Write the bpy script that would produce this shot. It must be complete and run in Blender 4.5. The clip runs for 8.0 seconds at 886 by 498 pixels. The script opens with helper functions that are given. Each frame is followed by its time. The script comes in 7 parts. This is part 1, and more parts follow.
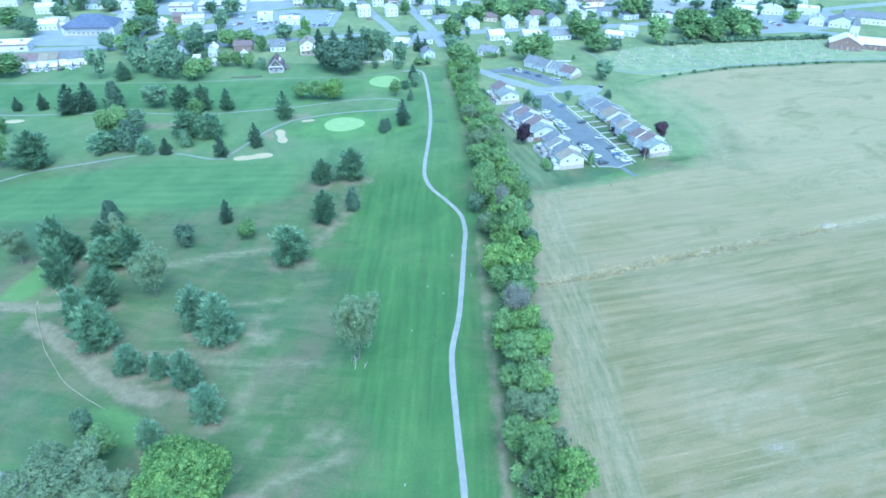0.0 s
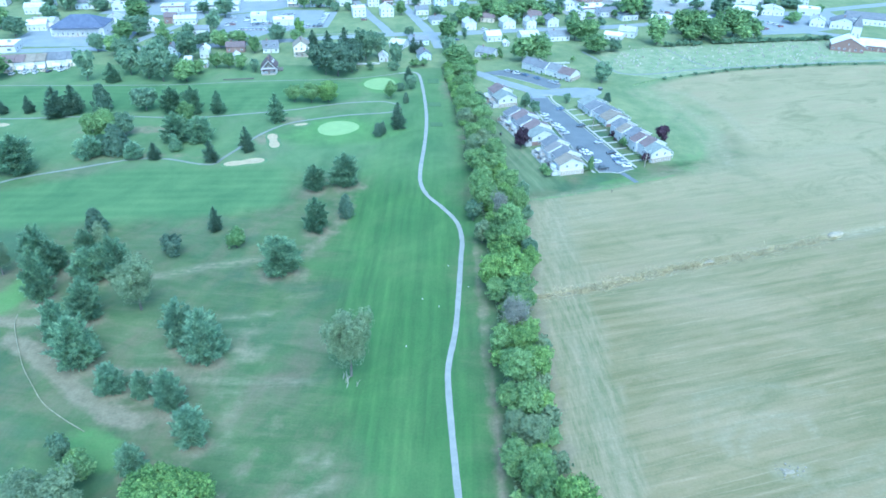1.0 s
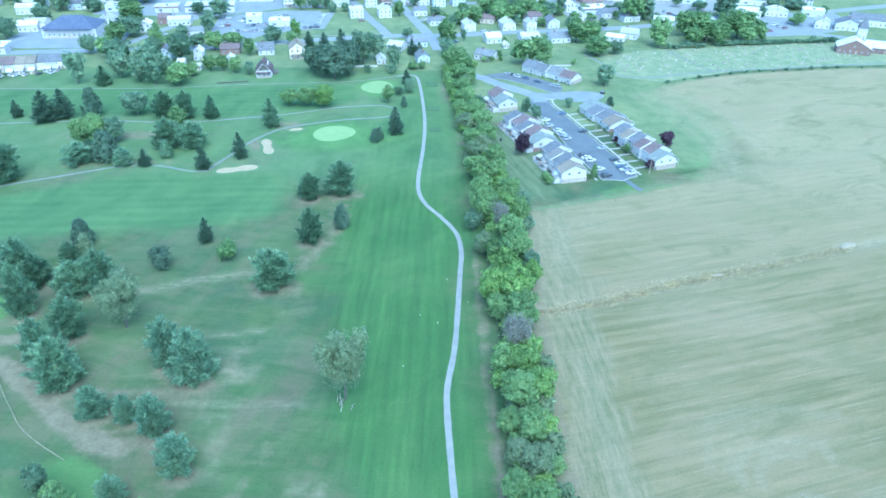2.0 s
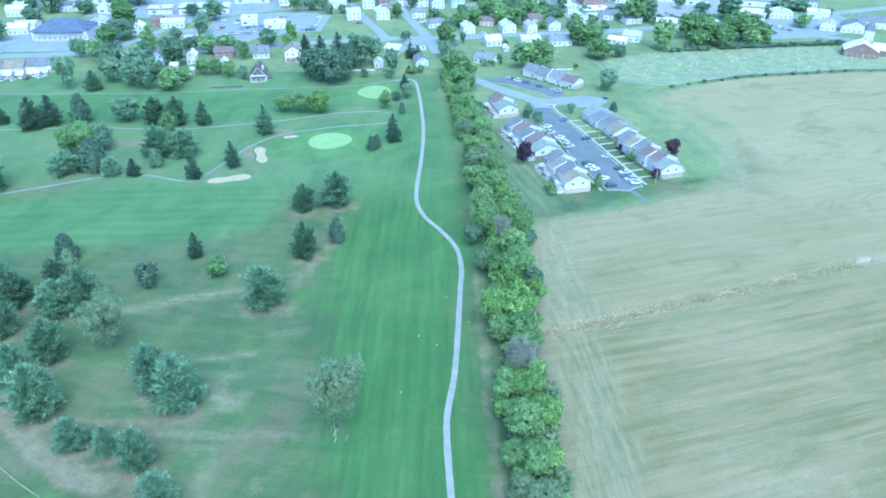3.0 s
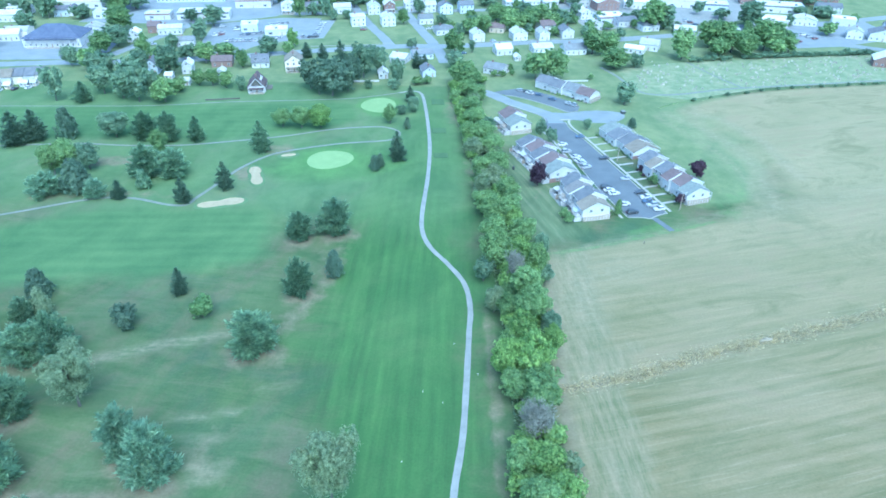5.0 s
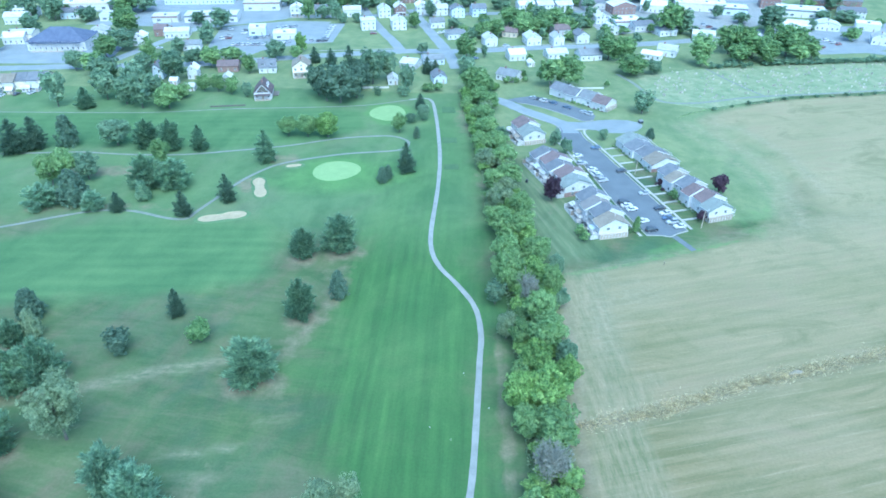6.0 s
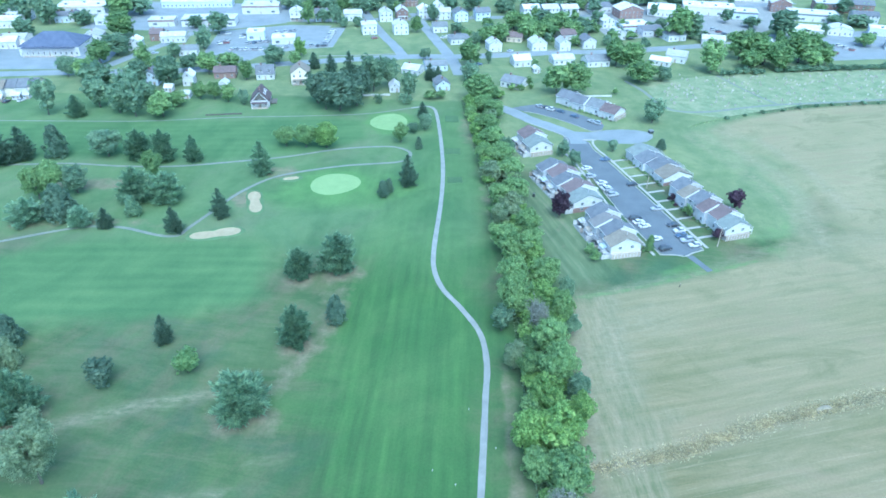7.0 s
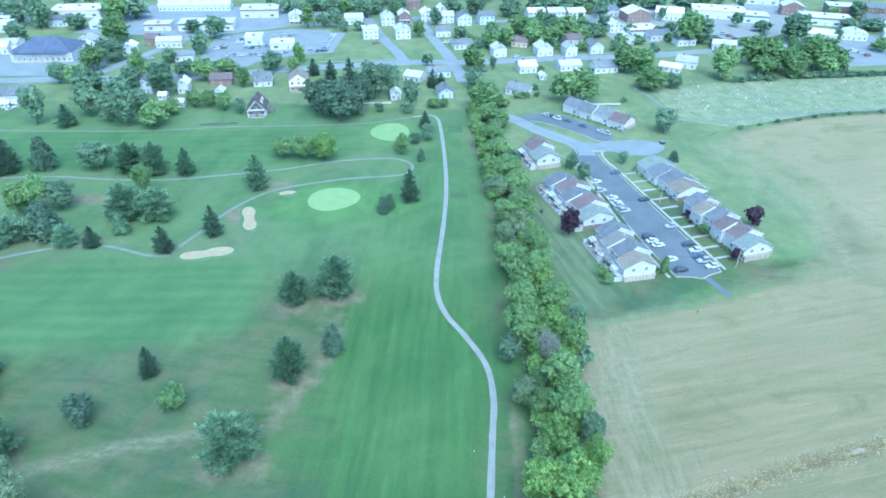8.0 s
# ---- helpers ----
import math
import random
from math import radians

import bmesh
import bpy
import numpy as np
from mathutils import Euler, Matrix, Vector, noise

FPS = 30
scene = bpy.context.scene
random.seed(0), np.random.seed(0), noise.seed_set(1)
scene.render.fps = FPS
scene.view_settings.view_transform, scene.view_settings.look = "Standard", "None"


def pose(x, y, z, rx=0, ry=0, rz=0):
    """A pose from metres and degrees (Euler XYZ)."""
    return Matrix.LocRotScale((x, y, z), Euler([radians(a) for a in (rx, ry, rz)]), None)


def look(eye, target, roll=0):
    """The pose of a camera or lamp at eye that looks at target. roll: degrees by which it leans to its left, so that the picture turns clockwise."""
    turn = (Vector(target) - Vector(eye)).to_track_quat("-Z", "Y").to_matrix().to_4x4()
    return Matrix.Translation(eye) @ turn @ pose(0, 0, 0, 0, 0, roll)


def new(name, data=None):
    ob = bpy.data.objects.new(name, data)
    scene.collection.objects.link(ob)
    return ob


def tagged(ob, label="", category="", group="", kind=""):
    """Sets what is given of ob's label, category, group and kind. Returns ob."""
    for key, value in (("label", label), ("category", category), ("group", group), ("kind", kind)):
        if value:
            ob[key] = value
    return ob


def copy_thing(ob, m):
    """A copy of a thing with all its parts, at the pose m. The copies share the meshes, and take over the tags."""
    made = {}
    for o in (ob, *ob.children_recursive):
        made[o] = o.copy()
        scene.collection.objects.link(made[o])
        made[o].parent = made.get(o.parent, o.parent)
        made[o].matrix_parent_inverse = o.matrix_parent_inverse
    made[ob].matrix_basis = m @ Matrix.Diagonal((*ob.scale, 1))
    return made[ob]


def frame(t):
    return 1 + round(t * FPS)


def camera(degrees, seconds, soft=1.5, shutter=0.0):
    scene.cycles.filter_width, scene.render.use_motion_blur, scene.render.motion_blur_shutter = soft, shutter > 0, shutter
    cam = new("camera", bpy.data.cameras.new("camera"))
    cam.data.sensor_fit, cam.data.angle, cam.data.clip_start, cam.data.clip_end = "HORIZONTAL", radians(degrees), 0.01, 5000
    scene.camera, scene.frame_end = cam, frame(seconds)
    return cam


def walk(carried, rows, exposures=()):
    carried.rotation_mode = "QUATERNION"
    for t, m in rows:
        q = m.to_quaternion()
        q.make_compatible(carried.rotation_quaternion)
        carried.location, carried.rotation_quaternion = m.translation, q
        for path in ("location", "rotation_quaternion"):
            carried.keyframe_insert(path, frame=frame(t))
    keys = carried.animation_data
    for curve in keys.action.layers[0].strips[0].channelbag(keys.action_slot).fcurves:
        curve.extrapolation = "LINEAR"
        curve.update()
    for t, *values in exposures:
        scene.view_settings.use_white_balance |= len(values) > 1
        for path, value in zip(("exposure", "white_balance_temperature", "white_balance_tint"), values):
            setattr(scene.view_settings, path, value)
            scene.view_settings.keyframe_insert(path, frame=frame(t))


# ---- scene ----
cam = camera(66.0, 8.0, soft=1.7)
PATH = [
    (0, (0.00, 0.00, 120.00), (-0.00, 85.03, 67.38), 0.62),
    (0.5, (0.27, 3.85, 119.57), (0.50, 88.85, 66.89), 0.67),
    (1, (0.27, 8.01, 119.09), (0.72, 92.99, 66.39), 0.75),
    (1.5, (0.35, 12.31, 118.76), (0.89, 97.26, 66.01), 0.81),
    (3, (0.14, 27.10, 118.34), (0.95, 111.93, 65.39), 0.86),
    (3.5, (0.21, 32.35, 118.14), (1.07, 117.18, 65.21), 0.85),
    (4, (0.06, 37.86, 118.00), (1.02, 122.67, 65.02), 0.87),
    (4.5, (0.00, 43.56, 117.65), (0.84, 128.38, 64.68), 0.82),
    (4.7, (-0.06, 45.85, 117.62), (0.47, 130.66, 64.64), 0.84),
    (5.8, (-0.15, 58.80, 117.42), (-1.66, 143.56, 64.38), 0.83),
    (6, (-0.19, 61.20, 117.38), (-1.78, 145.95, 64.33), 0.82),
    (6.5, (-0.60, 67.34, 117.14), (-2.28, 152.09, 64.10), 0.82),
    (7, (-1.07, 73.71, 116.79), (-2.90, 158.49, 63.79), 0.85),
    (7.5, (-1.43, 80.28, 116.57), (-3.45, 165.04, 63.55), 0.81),
    (8, (-1.81, 86.88, 116.35), (-3.97, 171.64, 63.32), 0.78),
]
walk(cam, [(t, look(eye, target, roll)) for t, eye, target, roll in PATH],
     exposures=((0.0, 1.66, 4540, -9), (4.0, 1.65, 4590, -9), (8.0, 1.55, 4720, -8)))

# light: a bright overcast sky with a broad, soft sun
world = bpy.data.worlds.new("sky")
scene.world = world
world.use_nodes = True
sky = world.node_tree.nodes.new("ShaderNodeTexSky")
sky.sky_type, sky.sun_disc = "NISHITA", False
sky.sun_elevation, sky.sun_rotation = radians(56), radians(165)
sky.air_density, sky.dust_density = 1.0, 2.0
back = world.node_tree.nodes["Background"]
back.inputs["Strength"].default_value = 0.15
world.node_tree.links.new(sky.outputs[0], back.inputs["Color"])
sun = new("sun", bpy.data.lights.new("sun", "SUN"))
sun.data.energy, sun.data.angle, sun.data.color = 1.1, radians(60), (1.0, 0.97, 0.92)
sun.matrix_world = look((30, -110, 170), (0, 0, 0))

# ---- materials ----
def nodes_of(name):
    m = bpy.data.materials.new(name)
    m.use_nodes = True
    nt = m.node_tree
    return m, nt, nt.nodes["Principled BSDF"]


def add(nt, kind, **values):
    n = nt.nodes.new(kind)
    for key, v in values.items():
        n.inputs[key.replace("_", " ")].default_value = v
    return n


def ramp(nt, source, stops):
    n = nt.nodes.new("ShaderNodeValToRGB")
    while len(n.color_ramp.elements) < len(stops):
        n.color_ramp.elements.new(0.5)
    for e, (at, c) in zip(n.color_ramp.elements, stops):
        e.position, e.color = at, (*c, 1) if len(c) == 3 else c
    nt.links.new(source, n.inputs[0])
    return n.outputs[0]


def mixed(nt, fac, a, b, blend="MIX"):
    n = nt.nodes.new("ShaderNodeMix")
    n.data_type, n.blend_type = "RGBA", blend
    for socket, v in ((0, fac), (6, a), (7, b)):
        if isinstance(v, (int, float)):
            n.inputs[socket].default_value = v
        elif isinstance(v, tuple):
            n.inputs[socket].default_value = (*v, 1)
        else:
            nt.links.new(v, n.inputs[socket])
    return n.outputs[2]


def calc(nt, op, a, b=0.0, clamp=False):
    n = nt.nodes.new("ShaderNodeMath")
    n.operation, n.use_clamp = op, clamp
    for k, v in enumerate((a, b)):
        if isinstance(v, (int, float)):
            n.inputs[k].default_value = v
        else:
            nt.links.new(v, n.inputs[k])
    return n.outputs[0]


def grain(nt, scale, detail=4.0, stretch=None, turn=0.0, rough=0.6, twist=0.0):
    """Noise over the world's metres, stretched along an axis where asked."""
    geo = nt.nodes.new("ShaderNodeNewGeometry")
    mp = nt.nodes.new("ShaderNodeMapping")
    mp.inputs["Scale"].default_value = stretch or (1, 1, 1)
    turned = nt.nodes.new("ShaderNodeMapping")
    turned.inputs["Rotation"].default_value = (0, 0, turn)
    nt.links.new(geo.outputs["Position"], turned.inputs[0])
    nt.links.new(turned.outputs[0], mp.inputs[0])
    n = add(nt, "ShaderNodeTexNoise", Scale=scale, Detail=detail, Roughness=rough, Distortion=twist)
    nt.links.new(mp.outputs[0], n.inputs["Vector"])
    return n.outputs["Fac"]


def bumped(nt, bsdf, height, strength=0.4, distance=0.05):
    b = add(nt, "ShaderNodeBump", Strength=strength, Distance=distance)
    nt.links.new(height, b.inputs["Height"])
    nt.links.new(b.outputs[0], bsdf.inputs["Normal"])


def surface(name, a, b, scale=1.0, rough=0.8, fine=12.0, per_object=0.12, bump=0.3, metal=0.0, coat=0.0):
    """A mottled surface between two colours, with fine grain, dirt and a little change from thing to thing."""
    m, nt, bsdf = nodes_of(name)
    col = mixed(nt, ramp(nt, grain(nt, scale), [(0.3, (0, 0, 0)), (0.7, (1, 1, 1))]), a, b)
    speck = ramp(nt, grain(nt, fine, 3.0), [(0.25, (0.78, 0.78, 0.78)), (0.75, (1.16, 1.16, 1.16))])
    col = mixed(nt, 1.0, col, speck, "MULTIPLY")
    info = nt.nodes.new("ShaderNodeObjectInfo")
    vary = ramp(nt, info.outputs["Random"], [(0, (1 - per_object,) * 3), (1, (1 + per_object,) * 3)])
    col = mixed(nt, 1.0, col, vary, "MULTIPLY")
    nt.links.new(col, bsdf.inputs["Base Color"])
    bsdf.inputs["Roughness"].default_value = rough
    bsdf.inputs["Metallic"].default_value = metal
    bsdf.inputs["Coat Weight"].default_value = coat
    if bump:
        bumped(nt, bsdf, grain(nt, fine, 3.0), bump, 0.03)
    return m


def foliage(name, dark, mid, light, tree_vary=0.25, through_leaf=0.42):
    """Leaves: each sprig its own tone, each clump and each tree its own shade."""
    m, nt, bsdf = nodes_of(name)
    geo = nt.nodes.new("ShaderNodeNewGeometry")
    tone = calc(nt, "ADD", calc(nt, "MULTIPLY", geo.outputs["Random Per Island"], 0.45), calc(nt, "MULTIPLY", grain(nt, 0.75, 3.0), 0.55))
    col = ramp(nt, tone, [(0.22, dark), (0.5, mid), (0.76, light)])
    info = nt.nodes.new("ShaderNodeObjectInfo")
    vary = ramp(nt, info.outputs["Random"],
                [(0, (1 - tree_vary, 1 - tree_vary * 0.8, 1 - tree_vary)), (1, (1 + tree_vary * 0.8, 1 + tree_vary * 0.8, 1 + tree_vary * 0.6))])
    col = mixed(nt, 1.0, col, vary, "MULTIPLY")
    patch = ramp(nt, grain(nt, 0.22, 3.0), [(0.3, (0.82, 0.86, 0.88)), (0.7, (1.16, 1.12, 1.06))])
    col = mixed(nt, 1.0, col, patch, "MULTIPLY")
    nt.links.new(col, bsdf.inputs["Base Color"])
    bsdf.inputs["Roughness"].default_value = 0.6
    bsdf.inputs["Specular IOR Level"].default_value = 0.3
    # thin leaves let part of the light through
    thin = nt.nodes.new("ShaderNodeBsdfTranslucent")
    nt.links.new(col, thin.inputs["Color"])
    both = add(nt, "ShaderNodeMixShader", Fac=through_leaf)
    nt.links.new(bsdf.outputs[0], both.inputs[1])
    nt.links.new(thin.outputs[0], both.inputs[2])
    nt.links.new(both.outputs[0], nt.nodes["Material Output"].inputs["Surface"])
    return m


LEAF = {
    "bright": foliage("leaves_bright", (0.105, 0.180, 0.062), (0.225, 0.350, 0.115), (0.395, 0.540, 0.185), 0.18),
    "green": foliage("leaves_green", (0.120, 0.195, 0.090), (0.216, 0.326, 0.142), (0.348, 0.470, 0.205)),
    # dark green lifted paler, with the haze over the town put into its colour
    "deep": foliage("leaves_deep_hazed", (0.125, 0.200, 0.140), (0.195, 0.285, 0.190), (0.290, 0.390, 0.255)),
    "grey": foliage("leaves_grey", (0.138, 0.196, 0.120), (0.222, 0.290, 0.170), (0.325, 0.396, 0.235), 0.12),
    "maroon": foliage("leaves_maroon", (0.050, 0.030, 0.055), (0.080, 0.048, 0.080), (0.115, 0.070, 0.105)),
    "pine": foliage("needles_pine", (0.088, 0.156, 0.106), (0.184, 0.284, 0.184), (0.335, 0.455, 0.285)),
    "blue": foliage("needles_blue", (0.115, 0.205, 0.142), (0.240, 0.360, 0.242), (0.410, 0.545, 0.365), 0.15),
    "cedar": foliage("needles_cedar", (0.076, 0.126, 0.090), (0.122, 0.186, 0.130), (0.190, 0.268, 0.182), 0.12),
    "maple": foliage("leaves_maple", (0.080, 0.148, 0.050), (0.180, 0.295, 0.094), (0.345, 0.490, 0.160), 0.1),
    "twig": foliage("bare_twigs", (0.195, 0.205, 0.175), (0.28, 0.285, 0.25), (0.38, 0.38, 0.34), 0.12, 0.25),
    "lime": foliage("leaves_lime", (0.130, 0.225, 0.098), (0.205, 0.325, 0.135), (0.290, 0.420, 0.180)),
}
BARK = surface("bark", (0.085, 0.082, 0.072), (0.145, 0.138, 0.12), 2.0, 0.9, 20.0)
ASPHALT = surface("asphalt", (0.185, 0.208, 0.218), (0.240, 0.264, 0.272), 0.12, 0.85, 6.0, 0.03, 0.15)
COURT = surface("court_asphalt", (0.100, 0.116, 0.130), (0.138, 0.156, 0.170), 0.12, 0.85, 6.0, 0.03, 0.15)
TRACK = surface("worn_asphalt", (0.145, 0.168, 0.140), (0.200, 0.216, 0.186), 0.3, 0.85, 5.0, 0.02, 0.15)
PATHWAY = surface("path_asphalt", (0.205, 0.213, 0.200), (0.275, 0.280, 0.262), 0.3, 0.85, 5.0, 0.02, 0.15)
CONCRETE = surface("concrete", (0.28, 0.28, 0.26), (0.37, 0.37, 0.345), 0.5, 0.85, 6.0, 0.06, 0.15)
SAND = surface("bunker_sand", (0.305, 0.258, 0.158), (0.380, 0.326, 0.212), 0.5, 0.95, 8.0, 0.03, 0.4)
GREEN = surface("putting_green", (0.205, 0.300, 0.122), (0.242, 0.338, 0.142), 0.25, 0.9, 5.0, 0.02, 0.1)
COLLAR = surface("green_collar", (0.092, 0.155, 0.066), (0.110, 0.175, 0.076), 0.2, 0.9, 4.0, 0.02, 0.1)
TEE = surface("tee_turf", (0.060, 0.112, 0.046), (0.078, 0.136, 0.055), 0.25, 0.9, 4.0, 0.03, 0.1)
CEMETERY = surface("cemetery_grass", (0.135, 0.195, 0.092), (0.265, 0.280, 0.165), 0.16, 0.9, 0.7, 0.02, 0.2)
EDGING = surface("weathered_edging", (0.150, 0.165, 0.095), (0.300, 0.280, 0.195), 0.5, 0.9, 3.0, 0.1)
ROCK = surface("field_rock", (0.200, 0.185, 0.145), (0.310, 0.285, 0.225), 1.0, 0.9, 8.0, 0.1)
STONE = surface("pale_stone", (0.27, 0.265, 0.22), (0.40, 0.385, 0.33), 1.0, 0.9, 8.0, 0.2)
SIDING = {
    "white": surface("white_siding", (0.50, 0.51, 0.52), (0.61, 0.61, 0.61), 0.6, 0.6, 5.0, 0.10, 0.1),
    "cream": surface("cream_siding", (0.68, 0.62, 0.50), (0.76, 0.70, 0.58), 0.6, 0.6, 5.0, 0.05, 0.1),
    "blue": surface("pale_blue_siding", (0.48, 0.55, 0.64), (0.58, 0.64, 0.72), 0.6, 0.6, 5.0, 0.08, 0.1),
    "brick": surface("brick_wall", (0.19, 0.125, 0.11), (0.27, 0.185, 0.16), 1.5, 0.85, 10.0, 0.12, 0.3),
    "tan": surface("tan_wall", (0.50, 0.42, 0.32), (0.60, 0.52, 0.42), 0.6, 0.7, 5.0, 0.08, 0.1),
}
ROOF = {
    "slate": surface("slate_shingles", (0.115, 0.123, 0.138), (0.164, 0.174, 0.189), 0.5, 0.85, 4.0, 0.10, 0.4),
    "grey": surface("grey_shingles", (0.148, 0.160, 0.168), (0.209, 0.221, 0.230), 0.5, 0.85, 4.0, 0.10, 0.4),
    "green": surface("greenish_shingles", (0.156, 0.179, 0.168), (0.215, 0.238, 0.221), 0.5, 0.85, 4.0, 0.08, 0.4),
    "brown": surface("red_brown_shingles", (0.123, 0.094, 0.094), (0.176, 0.135, 0.131), 0.5, 0.85, 4.0, 0.10, 0.4),
    "tan": surface("tan_shingles", (0.176, 0.156, 0.123), (0.234, 0.209, 0.168), 0.5, 0.85, 4.0, 0.08, 0.4),
    "umbra": surface("grey_brown_shingles", (0.155, 0.150, 0.145), (0.215, 0.205, 0.195), 0.5, 0.85, 4.0, 0.08, 0.4),
    "umber": surface("dark_umber_shingles", (0.075, 0.055, 0.06), (0.115, 0.088, 0.09), 0.5, 0.85, 4.0, 0.08, 0.4),
    "white": surface("white_roof", (0.46, 0.47, 0.48), (0.66, 0.66, 0.66), 0.2, 0.5, 3.0, 0.16, 0.1),
    "pale": surface("pale_grey_shingles", (0.34, 0.35, 0.36), (0.48, 0.485, 0.49), 0.4, 0.8, 4.0, 0.18, 0.3),
    "dark": surface("dark_blue_shingles", (0.07, 0.085, 0.14), (0.11, 0.13, 0.19), 0.4, 0.8, 4.0, 0.08, 0.4),
}
TRIM = surface("white_trim", (0.46, 0.46, 0.455), (0.56, 0.56, 0.55), 1.0, 0.5, 8.0, 0.03, 0.0)
TIMBER = surface("weathered_timber", (0.30, 0.26, 0.21), (0.42, 0.37, 0.31), 1.5, 0.85, 12.0, 0.12)
RUBBER = surface("tyre_rubber", (0.02, 0.02, 0.02), (0.035, 0.035, 0.035), 3.0, 0.85, 20.0, 0.0, 0.0)
METAL = surface("rim_metal", (0.5, 0.5, 0.52), (0.6, 0.6, 0.62), 4.0, 0.35, 20.0, 0.0, 0.0, 0.9)
LENS = surface("lamp_lens", (0.75, 0.75, 0.75), (0.85, 0.85, 0.85), 4.0, 0.2, 20.0, 0.0, 0.0)
REAR = surface("rear_lamp", (0.35, 0.02, 0.02), (0.45, 0.03, 0.03), 4.0, 0.3, 20.0, 0.0, 0.0)
PAINT = {n: surface("car_paint_" + n, c, tuple(v * 1.15 for v in c), 0.6, 0.35, 15.0, 0.05, 0.0, 0.0, 0.6) for n, c in (
    ("white", (0.50, 0.51, 0.52)), ("silver", (0.32, 0.34, 0.36)), ("black", (0.04, 0.046, 0.056)),
    ("blue", (0.07, 0.105, 0.175)), ("red", (0.14, 0.05, 0.055)), ("grey", (0.16, 0.17, 0.19)))}


def make_glass():
    m, nt, bsdf = nodes_of("window_glass")
    col = ramp(nt, grain(nt, 0.8), [(0.3, (0.07, 0.085, 0.10)), (0.7, (0.15, 0.175, 0.20))])
    nt.links.new(col, bsdf.inputs["Base Color"])
    bsdf.inputs["Roughness"].default_value = 0.08
    bsdf.inputs["Specular IOR Level"].default_value = 0.6
    return m


GLASS = make_glass()


def make_ground():
    """Turf, hay stubble, bare earth and lush hollows, laid by the ground's own layers, each with its grain."""
    m, nt, bsdf = nodes_of("ground_cover")

    def layer(name):
        n = nt.nodes.new("ShaderNodeAttribute")
        n.attribute_name = name
        return n.outputs["Fac"]

    def edge(mask, scale=0.25, soft=0.35):
        shifted = calc(nt, "ADD", mask, calc(nt, "MULTIPLY", calc(nt, "SUBTRACT", grain(nt, scale, 5.0), 0.5), soft))
        return ramp(nt, shifted, [(0.32, (0, 0, 0)), (0.68, (1, 1, 1))])

    wide = grain(nt, 0.018, 4.0)
    mid = grain(nt, 0.12, 5.0)
    fine = grain(nt, 1.6, 4.0)
    rough = mixed(nt, ramp(nt, mid, [(0.3, (0, 0, 0)), (0.7, (1, 1, 1))]), (0.070, 0.118, 0.047), (0.104, 0.146, 0.063))
    rough = mixed(nt, ramp(nt, wide, [(0.4, (0, 0, 0)), (0.65, (1, 1, 1))]), rough, (0.098, 0.138, 0.069))
    worn = grain(nt, 0.045, 6.0, (1.0, 0.45, 1.0), radians(25), 0.7)
    rough = mixed(nt, ramp(nt, worn, [(0.47, (0, 0, 0)), (0.63, (0.9, 0.9, 0.9))]), rough, (0.143, 0.134, 0.086))
    thatch = grain(nt, 0.20, 7.0, (0.22, 1.0, 1.0), radians(8), 0.72, 0.8)
    rough = mixed(nt, ramp(nt, thatch, [(0.50, (0, 0, 0)), (0.68, (0.6, 0.6, 0.6))]), rough, (0.152, 0.155, 0.095))
    rough = mixed(nt, ramp(nt, thatch, [(0.34, (0.55, 0.55, 0.55)), (0.48, (0, 0, 0))]), rough, (0.058, 0.108, 0.042))
    rough = mixed(nt, ramp(nt, grain(nt, 0.03, 4.0, (0.6, 1.2, 1.0)), [(0.55, (0, 0, 0)), (0.72, (0.7, 0.7, 0.7))]), rough, (0.100, 0.182, 0.065))
    rough = mixed(nt, ramp(nt, grain(nt, 0.026, 5.0, None, 0.0, 0.65, 0.6), [(0.33, (0.75, 0.75, 0.75)), (0.48, (0, 0, 0))]), rough, (0.068, 0.118, 0.066))
    # mown bands along the fairway
    geo = nt.nodes.new("ShaderNodeNewGeometry")
    sep = nt.nodes.new("ShaderNodeSeparateXYZ")
    nt.links.new(geo.outputs["Position"], sep.inputs[0])
    x, y = sep.outputs["X"], sep.outputs["Y"]
    lean = calc(nt, "ADD", x, calc(nt, "MULTIPLY", y, 0.055))
    lean = calc(nt, "ADD", lean, calc(nt, "MULTIPLY", grain(nt, 0.05, 2.0), 2.0))
    band = calc(nt, "SINE", calc(nt, "MULTIPLY", lean, 2.25))
    band = ramp(nt, calc(nt, "ADD", calc(nt, "MULTIPLY", band, 0.03), calc(nt, "MULTIPLY", grain(nt, 0.32, 6.0, (1.0, 0.025, 1.0), radians(2), 0.7), 1.05)),
                [(0.32, (0, 0, 0)), (0.72, (1, 1, 1))])
    fair = mixed(nt, band, (0.044, 0.102, 0.035), (0.086, 0.172, 0.053))
    fair = mixed(nt, ramp(nt, wide, [(0.35, (0, 0, 0)), (0.7, (0.55, 0.55, 0.55))]), fair, (0.082, 0.156, 0.054))
    cross = calc(nt, "ADD", y, calc(nt, "MULTIPLY", x, -0.10))
    cross = calc(nt, "SINE", calc(nt, "MULTIPLY", cross, 1.15))
    cross = ramp(nt, calc(nt, "ADD", calc(nt, "MULTIPLY", cross, 0.10), grain(nt, 0.3, 3.0, (0.06, 1.0, 1.0))), [(0.25, (0, 0, 0)), (0.8, (1, 1, 1))])
    fair_cross = mixed(nt, cross, (0.086, 0.154, 0.066), (0.108, 0.182, 0.076))
    # cut hay: long pale windrows over a greener stubble
    rows = grain(nt, 0.16, 7.0, (0.05, 1.0, 1.0), radians(-17), 0.70, 0.5)
    rows2 = grain(nt, 0.05, 6.0, (0.22, 1.0, 1.0), radians(-13), 0.66, 1.4)
